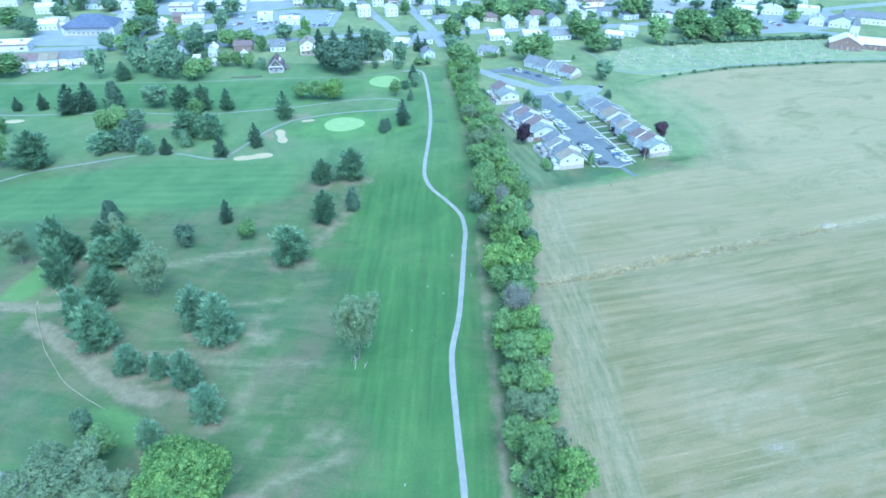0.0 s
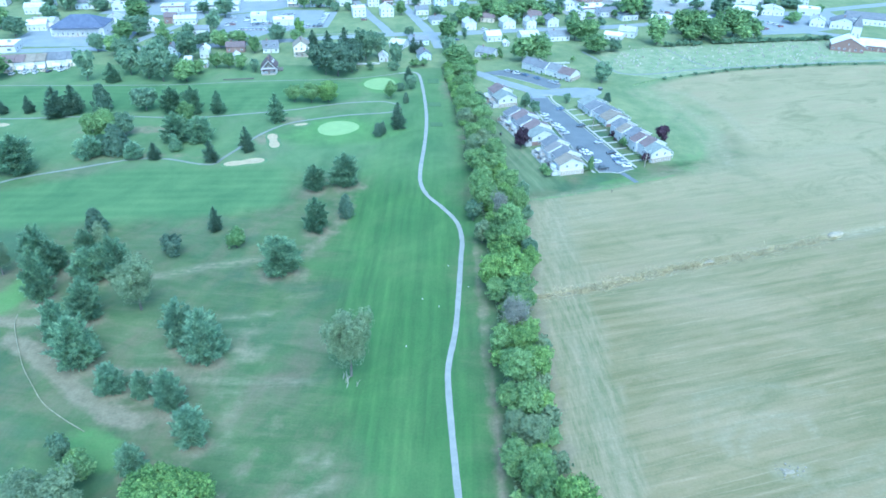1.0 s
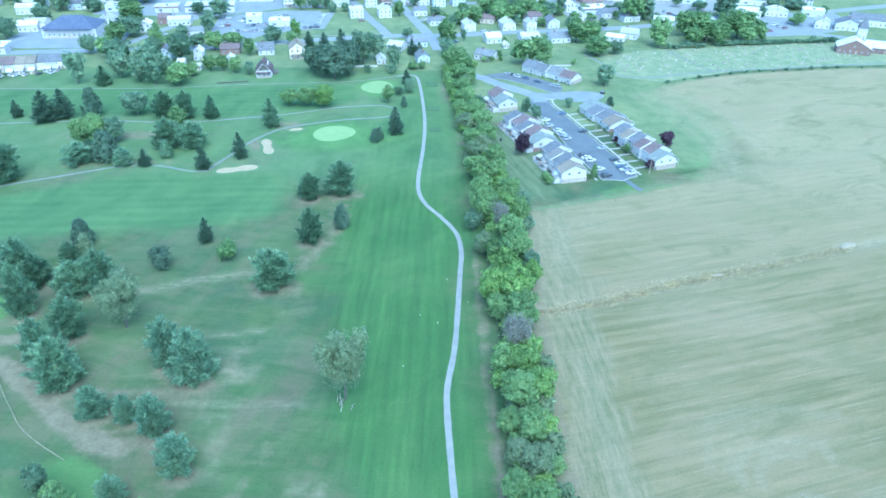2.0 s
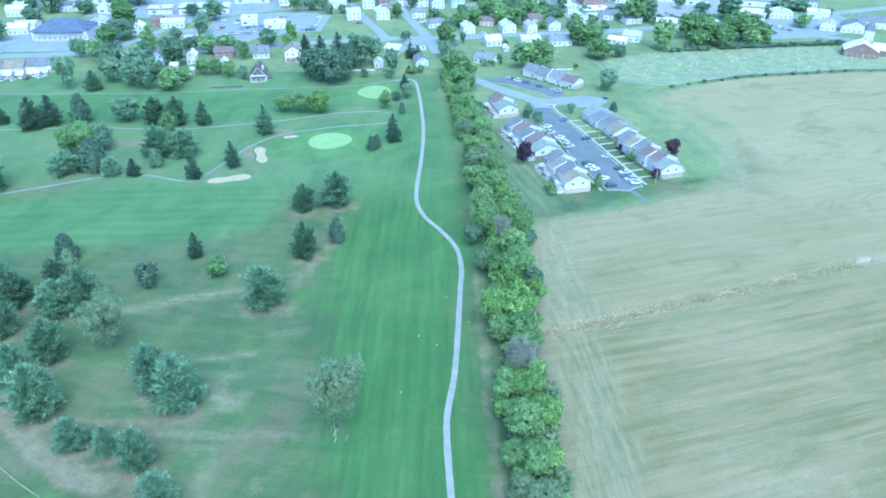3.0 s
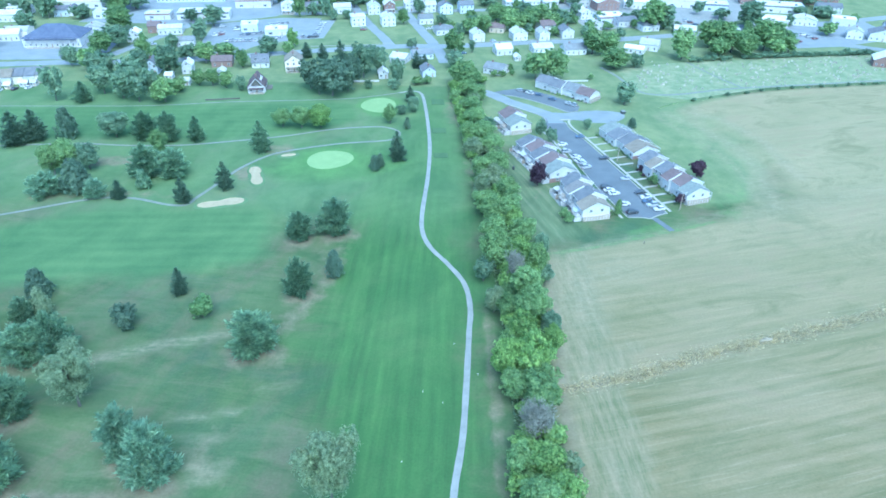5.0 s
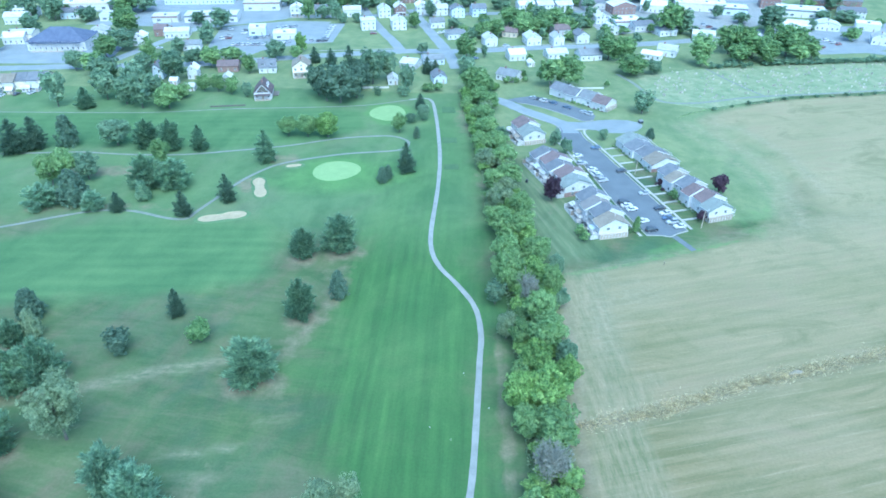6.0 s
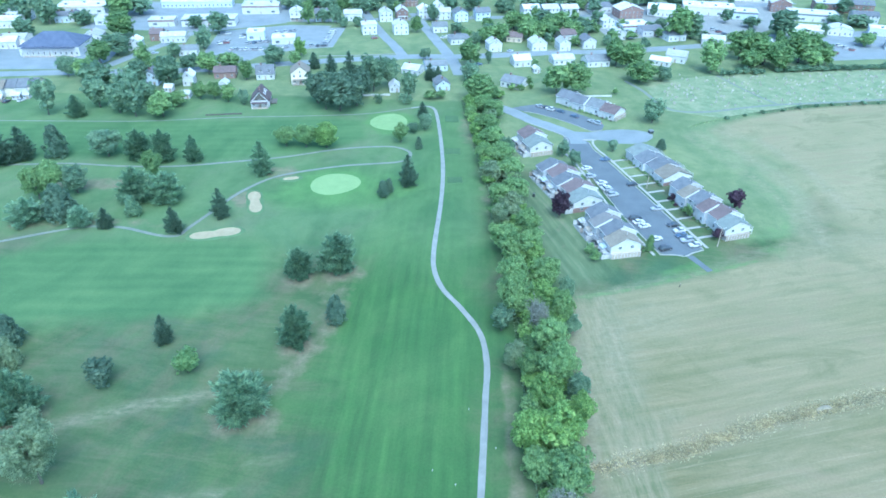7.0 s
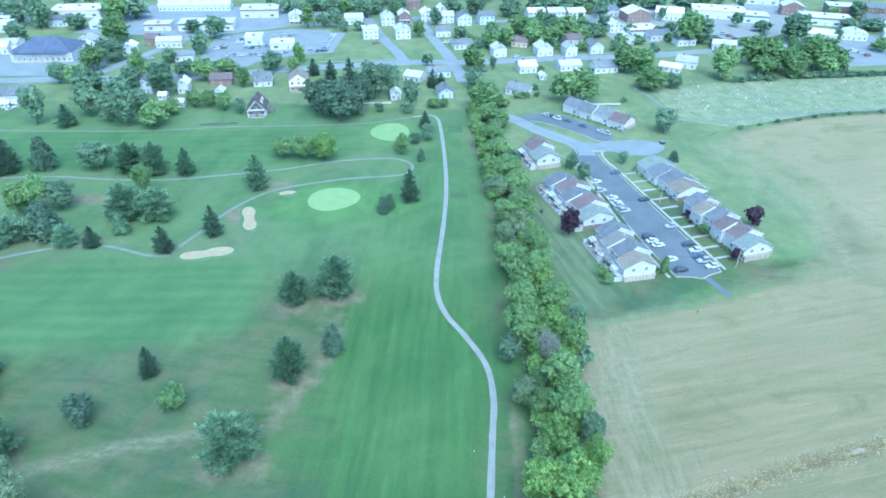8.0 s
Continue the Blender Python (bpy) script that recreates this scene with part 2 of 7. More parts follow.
    hay = mixed(nt, ramp(nt, rows, [(0.40, (0, 0, 0)), (0.60, (1, 1, 1))]), (0.132, 0.132, 0.062), (0.217, 0.180, 0.099))
    hay = mixed(nt, ramp(nt, rows2, [(0.35, (0, 0, 0)), (0.7, (0.75, 0.75, 0.75))]), hay, (0.161, 0.153, 0.076))
    combed = grain(nt, 0.42, 7.0, (0.06, 1.0, 1.0), radians(-15), 0.74, 0.6)
    hay = mixed(nt, ramp(nt, combed, [(0.36, (0.6, 0.6, 0.6)), (0.5, (0, 0, 0))]), hay, (0.117, 0.123, 0.059))
    hay = mixed(nt, ramp(nt, combed, [(0.52, (0, 0, 0)), (0.68, (0.6, 0.6, 0.6))]), hay, (0.264, 0.216, 0.125))
    # raked windrows some metres apart, wavering along the field
    wander = calc(nt, "MULTIPLY", grain(nt, 0.006, 1.5, None, 0.0, 0.4), 36.0)
    raked = calc(nt, "SINE", calc(nt, "MULTIPLY", calc(nt, "ADD", calc(nt, "SUBTRACT", y, calc(nt, "MULTIPLY", x, 0.29)), wander), 1.45))
    raked = calc(nt, "MULTIPLY", raked, ramp(nt, grain(nt, 0.022, 4.0, (0.6, 1.0, 1.0), radians(-17), 0.6), [(0.40, (0, 0, 0)), (0.62, (1.3, 1.3, 1.3))]))
    raked = ramp(nt, calc(nt, "ADD", calc(nt, "MULTIPLY", raked, 0.12), grain(nt, 0.16, 7.0, (0.05, 1.0, 1.0), radians(-16.5), 0.72)), [(0.42, (0, 0, 0)), (0.76, (0.62, 0.62, 0.62))])
    hay = mixed(nt, raked, hay, (0.259, 0.216, 0.123))
    smooth = mixed(nt, ramp(nt, grain(nt, 0.03, 5.0, (0.5, 1.0, 1.0), radians(-20), 0.6, 1.0), [(0.35, (0, 0, 0)), (0.7, (1, 1, 1))]), (0.246, 0.239, 0.138), (0.315, 0.284, 0.175))
    hay = mixed(nt, layer("rowed"), smooth, hay)
    hay = mixed(nt, ramp(nt, wide, [(0.45, (0, 0, 0)), (0.75, (0.5, 0.5, 0.5))]), hay, (0.272, 0.237, 0.150))
    blotch = grain(nt, 0.075, 7.0, (0.45, 1.0, 1.0), radians(-15), 0.74, 1.2)
    hay = mixed(nt, ramp(nt, blotch, [(0.34, (0.7, 0.7, 0.7)), (0.50, (0, 0, 0))]), hay, (0.147, 0.148, 0.077))
    hay = mixed(nt, ramp(nt, blotch, [(0.52, (0, 0, 0)), (0.70, (0.65, 0.65, 0.65))]), hay, (0.237, 0.194, 0.123))
    line = grain(nt, 1.1, 5.0, (0.03, 1.0, 1.0), radians(-15.5), 0.7, 0.3)
    hay = mixed(nt, calc(nt, "MULTIPLY", ramp(nt, line, [(0.56, (0, 0, 0)), (0.66, (0.55, 0.55, 0.55))]), layer("rowed")), hay, (0.294, 0.251, 0.160))
    verge = mixed(nt, ramp(nt, grain(nt, 0.55, 6.0, (1.0, 0.12, 1.0), radians(-4), 0.76), [(0.40, (0, 0, 0)), (0.60, (1, 1, 1))]), (0.122, 0.146, 0.074), (0.272, 0.240, 0.158))
    dry = mixed(nt, ramp(nt, grain(nt, 0.6, 5.0), [(0.3, (0, 0, 0)), (0.7, (1, 1, 1))]), (0.205, 0.196, 0.126), (0.312, 0.284, 0.192))
    bare = mixed(nt, ramp(nt, grain(nt, 0.4, 5.0), [(0.3, (0, 0, 0)), (0.7, (1, 1, 1))]), (0.150, 0.136, 0.090), (0.232, 0.206, 0.142))
    lush = mixed(nt, ramp(nt, mid, [(0.3, (0, 0, 0)), (0.7, (1, 1, 1))]), (0.100, 0.196, 0.060), (0.130, 0.232, 0.076))
    lawn = mixed(nt, ramp(nt, mid, [(0.3, (0, 0, 0)), (0.7, (1, 1, 1))]), (0.135, 0.188, 0.090), (0.196, 0.236, 0.124))
    mown = grain(nt, 0.42, 5.0, (1.0, 0.05, 1.0), radians(-17.6), 0.7)
    streak = mixed(nt, ramp(nt, mown, [(0.42, (0.8, 0.8, 0.8)), (0.60, (0, 0, 0))]), (0.140, 0.185, 0.098), (0.100, 0.138, 0.074))
    streak = mixed(nt, ramp(nt, mown, [(0.52, (0, 0, 0)), (0.72, (0.8, 0.8, 0.8))]), streak, (0.195, 0.200, 0.135))

    # far mown turf, its colour lightened to stand in for distance haze
    hazed_turf = mixed(nt, ramp(nt, mid, [(0.3, (0, 0, 0)), (0.7, (1, 1, 1))]), (0.108, 0.178, 0.078), (0.136, 0.206, 0.098))
    hazed_turf = mixed(nt, ramp(nt, worn, [(0.52, (0, 0, 0)), (0.70, (0.6, 0.6, 0.6))]), hazed_turf, (0.150, 0.186, 0.110))
    rough = mixed(nt, calc(nt, "MULTIPLY", layer("mown"), 0.8), rough, hazed_turf)
    fair = mixed(nt, calc(nt, "MULTIPLY", layer("mown"), 0.55), fair, hazed_turf)
    col = mixed(nt, edge(layer("lawn")), rough, lawn)
    col = mixed(nt, layer("streaky"), col, streak)
    col = mixed(nt, edge(layer("crossways"), 0.06, 0.6), col, fair_cross)
    col = mixed(nt, calc(nt, "MULTIPLY", edge(layer("fairway"), 0.03, 1.2), 0.85), col, fair)
    cloudy = ramp(nt, grain(nt, 0.055, 6.0, (1.0, 0.6, 1.0), radians(12), 0.68, 0.5), [(0.3, (0.72, 0.78, 0.78)), (0.7, (1.18, 1.10, 1.08))])
    col = mixed(nt, 1.0, col, cloudy, "MULTIPLY")
    col = mixed(nt, edge(layer("hay"), 0.08, 0.5), col, hay)
    col = mixed(nt, calc(nt, "MULTIPLY", edge(layer("verge"), 0.07, 1.5), 0.55), col, verge)
    col = mixed(nt, calc(nt, "MULTIPLY", edge(layer("lush"), 0.12, 0.9), 0.7), col, lush)
    col = mixed(nt, calc(nt, "MULTIPLY", edge(layer("bare"), 0.16, 1.1), 0.85), col, bare)
    wisps = ramp(nt, grain(nt, 0.7, 6.0, (0.35, 1.0, 1.0), radians(-6), 0.72), [(0.36, (0.15, 0.15, 0.15)), (0.62, (1.0, 1.0, 1.0))])
    col = mixed(nt, calc(nt, "MULTIPLY", calc(nt, "MULTIPLY", layer("dry"), 1.15, True), wisps), col, dry)
    speck = ramp(nt, fine, [(0.25, (0.88, 0.89, 0.88)), (0.75, (1.10, 1.09, 1.09))])
    col = mixed(nt, 1.0, col, speck, "MULTIPLY")
    nt.links.new(col, bsdf.inputs["Base Color"])
    bsdf.inputs["Roughness"].default_value = 0.95
    bsdf.inputs["Specular IOR Level"].default_value = 0.15
    bumped(nt, bsdf, calc(nt, "ADD", grain(nt, 3.0, 3.0), calc(nt, "MULTIPLY", rows, 1.0)), 0.3, 0.12)
    return m


GROUND = make_ground()

# ---- building blocks ----
class Shape:
    """A mesh in the making: points and faces."""

    def __init__(self):
        self.v, self.f = [], []

    def face(self, *pts):
        n = len(self.v)
        self.v += [tuple(p) for p in pts]
        self.f.append(tuple(range(n, n + len(pts))))
        return self

    def solid(self, low, high):
        """A closed body between two rings of as many points."""
        n, k = len(self.v), len(low)
        self.v += [tuple(p) for p in low] + [tuple(p) for p in high]
        self.f += [tuple(range(n + k - 1, n - 1, -1)), tuple(range(n + k, n + 2 * k))]
        self.f += [(n + i, n + (i + 1) % k, n + k + (i + 1) % k, n + k + i) for i in range(k)]
        return self

    def box(self, x0, x1, y0, y1, z0, z1, taper=0.0):
        t = taper
        return self.solid([(x0, y0, z0), (x1, y0, z0), (x1, y1, z0), (x0, y1, z0)],
                          [(x0 + t, y0 + t, z1), (x1 - t, y0 + t, z1), (x1 - t, y1 - t, z1), (x0 + t, y1 - t, z1)])

    def tube(self, a, b, ra, rb, sides=8):
        a, b = Vector(a), Vector(b)
        q = (b - a).to_track_quat("Z", "Y")
        ring = [(math.cos(2 * math.pi * i / sides), math.sin(2 * math.pi * i / sides)) for i in range(sides)]
        return self.solid([a + q @ Vector((c * ra, s * ra, 0)) for c, s in ring], [b + q @ Vector((c * rb, s * rb, 0)) for c, s in ring])

    def mesh(self, name, material):
        me = bpy.data.meshes.new(name)
        me.from_pydata(self.v, [], self.f)
        me.materials.append(material)
        return me


def part(name, shape, material, parent, label="", at=None):
    """One mesh under a thing or under a part."""
    ob = new(name, shape.mesh(name, material))
    ob.parent = parent
    if at is not None:
        ob.matrix_basis = at
    if label:
        ob["label"] = label
    return ob


def thing(name, m, label, category, group="", kind=""):
    ob = new(name)
    ob.empty_display_size = 0.5
    ob.matrix_basis = m
    return tagged(ob, label, category, group, kind)


def plain(name, shape, material, label, category, kind="structure", m=None, group=""):
    ob = new(name, shape.mesh(name, material))
    if m is not None:
        ob.matrix_basis = m
    return tagged(ob, label, category, group, kind)


# ---- the ground: one sheet out to the horizon ----
# groves: x, y, height, crown width
PINES_NEAR = [(-49.3, 186, 13, 13.4), (-68.5, 150.5, 14.6, 10.1), (-60.6, 145, 16, 11.7), (-79.7, 132, 9.3, 7.7),
              (-71.7, 130.5, 8.4, 5.4), (-63.8, 127, 12, 7.7), (-55.1, 116, 11.3, 8.1), (-65.4, 107.5, 8.5, 6.4)]
PINES_MID = [(-36.6, 246.5, 13.6, 11.8), (-47.7, 242.5, 10.6, 9.0), (-42.2, 211.6, 12.8, 9.3), (-98.7, 161.5, 13, 9.6),
             (-100.4, 149.5, 15.2, 8.6), (-92.4, 142, 15.4, 12.3)]
PINES_LEFT = [(-114.8, 197, 8, 7.2), (-106.2, 181.5, 11, 12.7), (-99.6, 183, 14, 11.5), (-124.7, 187, 15, 10.9),
              (-119.4, 185.4, 10.8, 9.5), (-115.9, 170.5, 17.4, 9.0)]
CART_PATH = [(5.8, -30), (5.8, 20), (5.6, 70), (5.1, 94.7), (4.3, 106.9), (3.4, 121), (2.7, 135.3), (2.9, 143.3), (4.8, 157.1), (6.0, 174.4), (7.1, 194.4),
             (7.7, 206), (6.2, 217.9), (1.1, 228.8), (-4.4, 238.1), (-7.4, 248.1), (-8.0, 261.6), (-6.8, 292.4),
             (-6.9, 321.4), (-9.1, 355.3), (-11.6, 380), (-13.5, 388), (-17, 390.5), (-24, 388), (-44.5, 379.1), (-69.5, 374.8),
             (-106.6, 370.5), (-142, 363.8), (-178.5, 361.5), (-240, 359)]
LOOP_PATH = [(-260, 322), (-215, 312), (-176.2, 315.2), (-155.8, 317.4), (-133.3, 316.1), (-112.1, 317.3), (-92, 322.4), (-71.5, 328.6),
             (-50.8, 337.6), (-32.8, 341.3), (-25.5, 340.0), (-21.0, 335.5), (-21.6, 329.0), (-26.5, 325.7), (-36, 323.7),
             (-47.9, 320.9), (-63.9, 314.3), (-73, 308.3), (-80.4, 297.8), (-84.5, 288.5), (-87.4, 279.5), (-90.8, 270.6), (-92.6, 265.0),
             (-96, 264), (-101.3, 265), (-114.2, 269.0), (-128, 268.0), (-148.7, 258), (-165.4, 249.4), (-176, 239), (-200, 215)]


def rounded(points, steps=6):
    """A smooth line through points."""
    p = [Vector((x, y, 0)) for x, y in points]
    p = [2 * p[0] - p[1]] + p + [2 * p[-1] - p[-2]]
    out = []
    for a, b, c, d in zip(p, p[1:], p[2:], p[3:]):
        for k in range(steps):
            t = k / steps
            out.append(0.5 * (2 * b + (c - a) * t + (2 * a - 5 * b + 4 * c - d) * t * t + (3 * b - a - 3 * c + d) * t ** 3))
    return out + [p[-2]]


def cells(x0, x1, y0, y1, step):
    nx, ny = int((x1 - x0) / step) + 1, int((y1 - y0) / step) + 1
    xs, ys = np.linspace(x0, x1, nx), np.linspace(y0, y1, ny)
    gx, gy = np.meshgrid(xs, ys)
    i = (np.arange(ny - 1)[:, None] * nx + np.arange(nx - 1)).ravel()
    return gx.ravel(), gy.ravel(), np.stack([i, i + 1, i + nx + 1, i + nx], 1), nx, ny


gx, gy, gf, nx, ny = cells(-330, 420, -30, 720, 2.0)


def clipped(v):
    return np.clip(v, 0, 1)


def near_line(points, width, soft):
    best = np.full(len(gx), 1e9)
    for (ax, ay), (bx, by) in zip(points, points[1:]):
        dx, dy = bx - ax, by - ay
        t = clipped(((gx - ax) * dx + (gy - ay) * dy) / (dx * dx + dy * dy))
        best = np.minimum(best, np.hypot(gx - ax - t * dx, gy - ay - t * dy))
    return clipped(0.5 + (width / 2 - best) / soft)


def spot(cx, cy, rx, ry, turn=0.0, soft=0.6):
    c, s = math.cos(radians(turn)), math.sin(radians(turn))
    u, v = (gx - cx) * c + (gy - cy) * s, (gy - cy) * c - (gx - cx) * s
    return clipped(0.5 + (1 - np.hypot(u / rx, v / ry)) / soft)


def within(points, soft):
    """Inside a closed outline, with an edge that many metres soft."""
    inside, best = np.zeros(len(gx), bool), np.full(len(gx), 1e9)
    for (ax, ay), (bx, by) in zip(points, points[1:] + points[:1]):
        dx, dy = bx - ax, by - ay
        t = clipped(((gx - ax) * dx + (gy - ay) * dy) / (dx * dx + dy * dy))
        best = np.minimum(best, np.hypot(gx - ax - t * dx, gy - ay - t * dy))
        with np.errstate(divide="ignore", invalid="ignore"):
            cross = ((ay > gy) != (by > gy)) & (gx < (bx - ax) * (gy - ay) / (by - ay) + ax)
        inside ^= cross
    return clipped(0.5 + np.where(inside, best, -best) / soft)


def most(*layers):
    return np.maximum.reduce(layers)


hay = within([(27, -15), (27, 110), (28.5, 175), (31.5, 232), (48, 239), (76, 250), (99, 262), (112, 280), (117, 300), (110, 350), (108, 370),
              (119, 379), (171, 400), (237, 413), (300, 418), (405, 420), (405, -15)], 11)
hay = hay * (1 - 0.62 * spot(110, 325, 32, 80, 8, 1.4))
lawn_zone = most(within([(8, 380), (20, 322), (60, 318), (90, 318), (93, 270), (116, 274), (130, 302), (165, 330), (170, 350), (150, 385), (100, 420), (0, 480)], 14),
                 within([(-330, 395), (-200, 398), (-100, 402), (-10, 398), (20, 400), (100, 420), (420, 440), (420, 720), (-330, 720)], 8))
fairway = most(within([(-20, -15), (-20, 100), (-26, 150), (-32, 185), (-36, 215), (-36, 240), (-30, 290), (-20, 330), (-16, 375),
                       (0, 385), (4, 330), (6, 290), (7, 250), (11, 215), (12, 175), (14, 110), (15, -15)], 32) * 0.95,
               spot(-47, 303, 27, 19, 10, 0.7))
crossways = most(within([(-230, 215), (-180, 232), (-120, 262), (-90, 262), (-62, 262), (-56, 232), (-75, 222), (-125, 214), (-170, 205)], 22),
                 within([(-240, 322), (-100, 325), (-60, 335), (-40, 350), (-45, 372), (-110, 366), (-240, 356)], 14))
bare = most(near_line([(-116, 152), (-99, 141), (-87, 130.5), (-77, 124.5), (-70, 122)], 5.5, 4),
            near_line([(-150, 160), (-118, 159), (-108, 160)], 5, 4) * 0.9,
            near_line([(-94, 139), (-70, 140), (-56, 136)], 6, 6) * 0.6,
            near_line([(-52, 183), (-44, 196), (-36, 214), (-34, 240)], 9, 10) * 0.56,
            near_line([(13.5, 60), (14, 110), (13, 150), (12.5, 205)], 3, 4) * 0.75,
            near_line([(27, 60), (28.5, 110), (29.5, 170), (33, 230)], 4, 6) * 0.78,
            near_line([(-46, 100), (-40, 112), (-38, 124)], 5, 7) * 0.46, spot(-42, 92, 6, 4, 30, 1.0) * 0.8,
            spot(-140, 300, 26, 6, 4, 1.0) * 0.6, near_line([(-95, 270), (-115, 273), (-150, 268)], 5, 6) * 0.6,
            near_line([(44, 256), (30, 300)], 1.2, 2.5) * 0.5, near_line([(40, 256), (27, 298)], 1.2, 2.5) * 0.55, near_line([(36, 258), (25, 292)], 1.4, 2.5) * 0.5,
            spot(-70, 314, 8, 7, 20, 0.8) * 0.55, spot(5, 362, 7, 26, 4, 1.2) * 0.55, spot(-50, 150, 9, 13, 0, 1.2) * 0.40, spot(-50, 128, 7, 9, 20, 1.4) * 0.32, spot(-30, 104, 13, 7, 30, 1.4) * 0.36, spot(10, 300, 4, 30, 2, 1.2) * 0.4, spot(-79, 292, 5, 8, 20, 0.8) * 0.6)
for x, y, h, w in PINES_NEAR + PINES_MID + PINES_LEFT:
    bare = most(bare, spot(x + 0.5, y - 1.6, w * 0.62, w * 0.52, 0, 1.3) * 0.72)
lush = most(spot(-125, 173, 5.5, 15, -12, 1.2) * 0.85, spot(-76, 113, 11, 5.5, -25, 1.1) * 0.8, near_line([(-80, 117.5), (-72, 115.5), (-66, 112)], 2.5, 3.0) * 0.9, spot(-44, 300, 34, 16, 8, 1.0) * 0.55,
            near_line([(33, 235.5), (48, 239.5), (62, 245), (80, 252), (96, 259)], 1.6, 2.5) * 0.85, spot(72, 253, 12, 3, 20, 1.2) * 0.6, spot(104, 272, 8, 14, -20, 1.2) * 0.42, near_line([(106, 264), (117, 292), (112, 330), (106, 350)], 5, 9) * 0.5,
            spot(-47, 305, 15, 14, 10, 0.7) * 0.75, spot(-33, 369, 13, 15, 0, 0.7) * 0.75)
dry = most(near_line([(-90, 181), (-76, 187), (-56, 193)], 2.8, 4.0) * 0.8, near_line([(-53, 137), (-42, 135), (-32, 135)], 1.0, 2.2) * 0.4,
           near_line([(-64.5, 160.9), (-57, 162), (-48.2, 164.1)], 0.9, 1.8) * 0.85, near_line([(-59.7, 155.4), (-48.5, 156.6)], 0.8, 1.8) * 0.7,
           near_line([(-54.6, 147.8), (-45.1, 149.0)], 0.9, 1.6) * 0.85, near_line([(-54, 145.6), (-46, 146.6)], 0.6, 1.5) * 0.7, near_line([(-53.7, 143.4), (-47.0, 144.6)], 0.8, 1.6) * 0.85,
           near_line([(-63.2, 136), (-54, 135.6), (-44, 136.6), (-32.8, 136.4)], 1.0, 2.2) * 0.8, near_line([(-58, 133), (-50, 132), (-42, 133.5)], 1.0, 2.6) * 0.45,
           near_line([(-49.8, 127), (-49, 121), (-47, 114)], 1.0, 2.4) * 0.75, near_line([(-70, 150), (-62, 151), (-56, 152.5)], 0.8, 2.0) * 0.45,
           near_line([(-78, 147), (-68, 146), (-60, 147)], 0.9, 2.2) * 0.45, near_line([(-44, 172), (-36, 174)], 1.2, 3.0) * 0.4,
           near_line([(-38, 96.6), (-31, 100.5), (-22, 105)], 1.2, 2.2) * 0.8, near_line([(-48, 122), (-47, 130)], 1.0, 2.2) * 0.5,
           spot(-24, 111, 1.6, 1.0, 0, 0.9), spot(-29, 112, 1.0, 1.2, 0, 0.9) * 0.8,
           near_line([(29, 173.5), (49, 179), (74, 189.4), (99, 197.4), (137, 211), (170, 222)], 3.4, 3.5) * 0.95,
           spot(137.5, 212.5, 5, 2.6, 20, 0.7), spot(77.5, 109.3, 4, 2.2, 0, 0.9), near_line([(34, 228), (33, 200), (32, 180)], 3, 4) * 0.6,
           near_line([(44, 236), (41, 210), (37, 180)], 1.4, 3) * 0.55, near_line([(38, 150), (40, 110), (42, 80)], 2, 4) * 0.5,
           near_line([(120, 290), (112, 330), (122, 372)], 5, 7) * 0.5, near_line([(105, 262), (150, 280), (220, 300)], 5, 9) * 0.45,
           near_line([(36, 236), (76, 252), (110, 270)], 2, 4) * 0.5, near_line([(60, 118), (64, 132), (78, 137), (96, 134)], 1.4, 2.2) * 0.55,
           near_line([(64, 118), (68, 129), (80, 133)], 1.2, 2.0) * 0.5,
           spot(41, 214, 7, 20, -6, 1.4) * 0.55, near_line([(106.6, 362.5), (116.8, 344.7), (124.8, 324.8), (126.4, 302.7), (122.8, 283.4), (120.5, 269.7)], 5.5, 7) * 0.72, near_line([(100.5, 359.7), (109.4, 336.4), (116.7, 317.4), (118.5, 294.3), (116.3, 276.1)], 2.4, 5) * 0.7, near_line([(115.0, 367.9), (130.4, 356.8), (140.1, 330.5), (140.2, 295.5)], 3.0, 6) * 0.8,
           near_line([(65.5, 113.7), (66.4, 119.2), (70.9, 123.6), (80.3, 126.1), (88.4, 125.2), (87.6, 120.4)], 1.5, 1.8) * 0.78, near_line([(69.2, 112.9), (70.1, 117.4), (74.2, 121.2), (81.7, 122.6)], 1.5, 1.8) * 0.76, spot(52, 226, 9, 7, 20, 1.4) * 0.5)


verge = most(near_line([(36, 60), (37, 110), (38, 170), (39, 232)], 15, 12), near_line([(36, 236), (76, 250)], 4, 6) * 0.6, near_line([(44, 228), (50, 190)], 8, 10) * 0.55)


# mown turf beyond y 232, where haze is painted in as a paler green
mown = clipped((gy - 232 + 6 * np.sin(gx * 0.05)) / 40) * clipped((12 - gx) / 8) * clipped((412 - gy) / 16)
streaky = within([(33, 240), (47, 248), (49, 258), (42, 288), (36, 300), (24, 318), (22, 290), (26, 262)], 6)
dry = most(dry, *[near_line([(38 + k * 13, 84 + k * 3.5), (62 + k * 10, 96 + k * 5), (98 + k * 6, 104 + k * 7), (150, 116 + k * 11)], 0.9, 2.2) * 0.62 for k in range(5)])
rowed = clipped(1.1 - (gy - 150) / 130) * 0.7 + 0.3


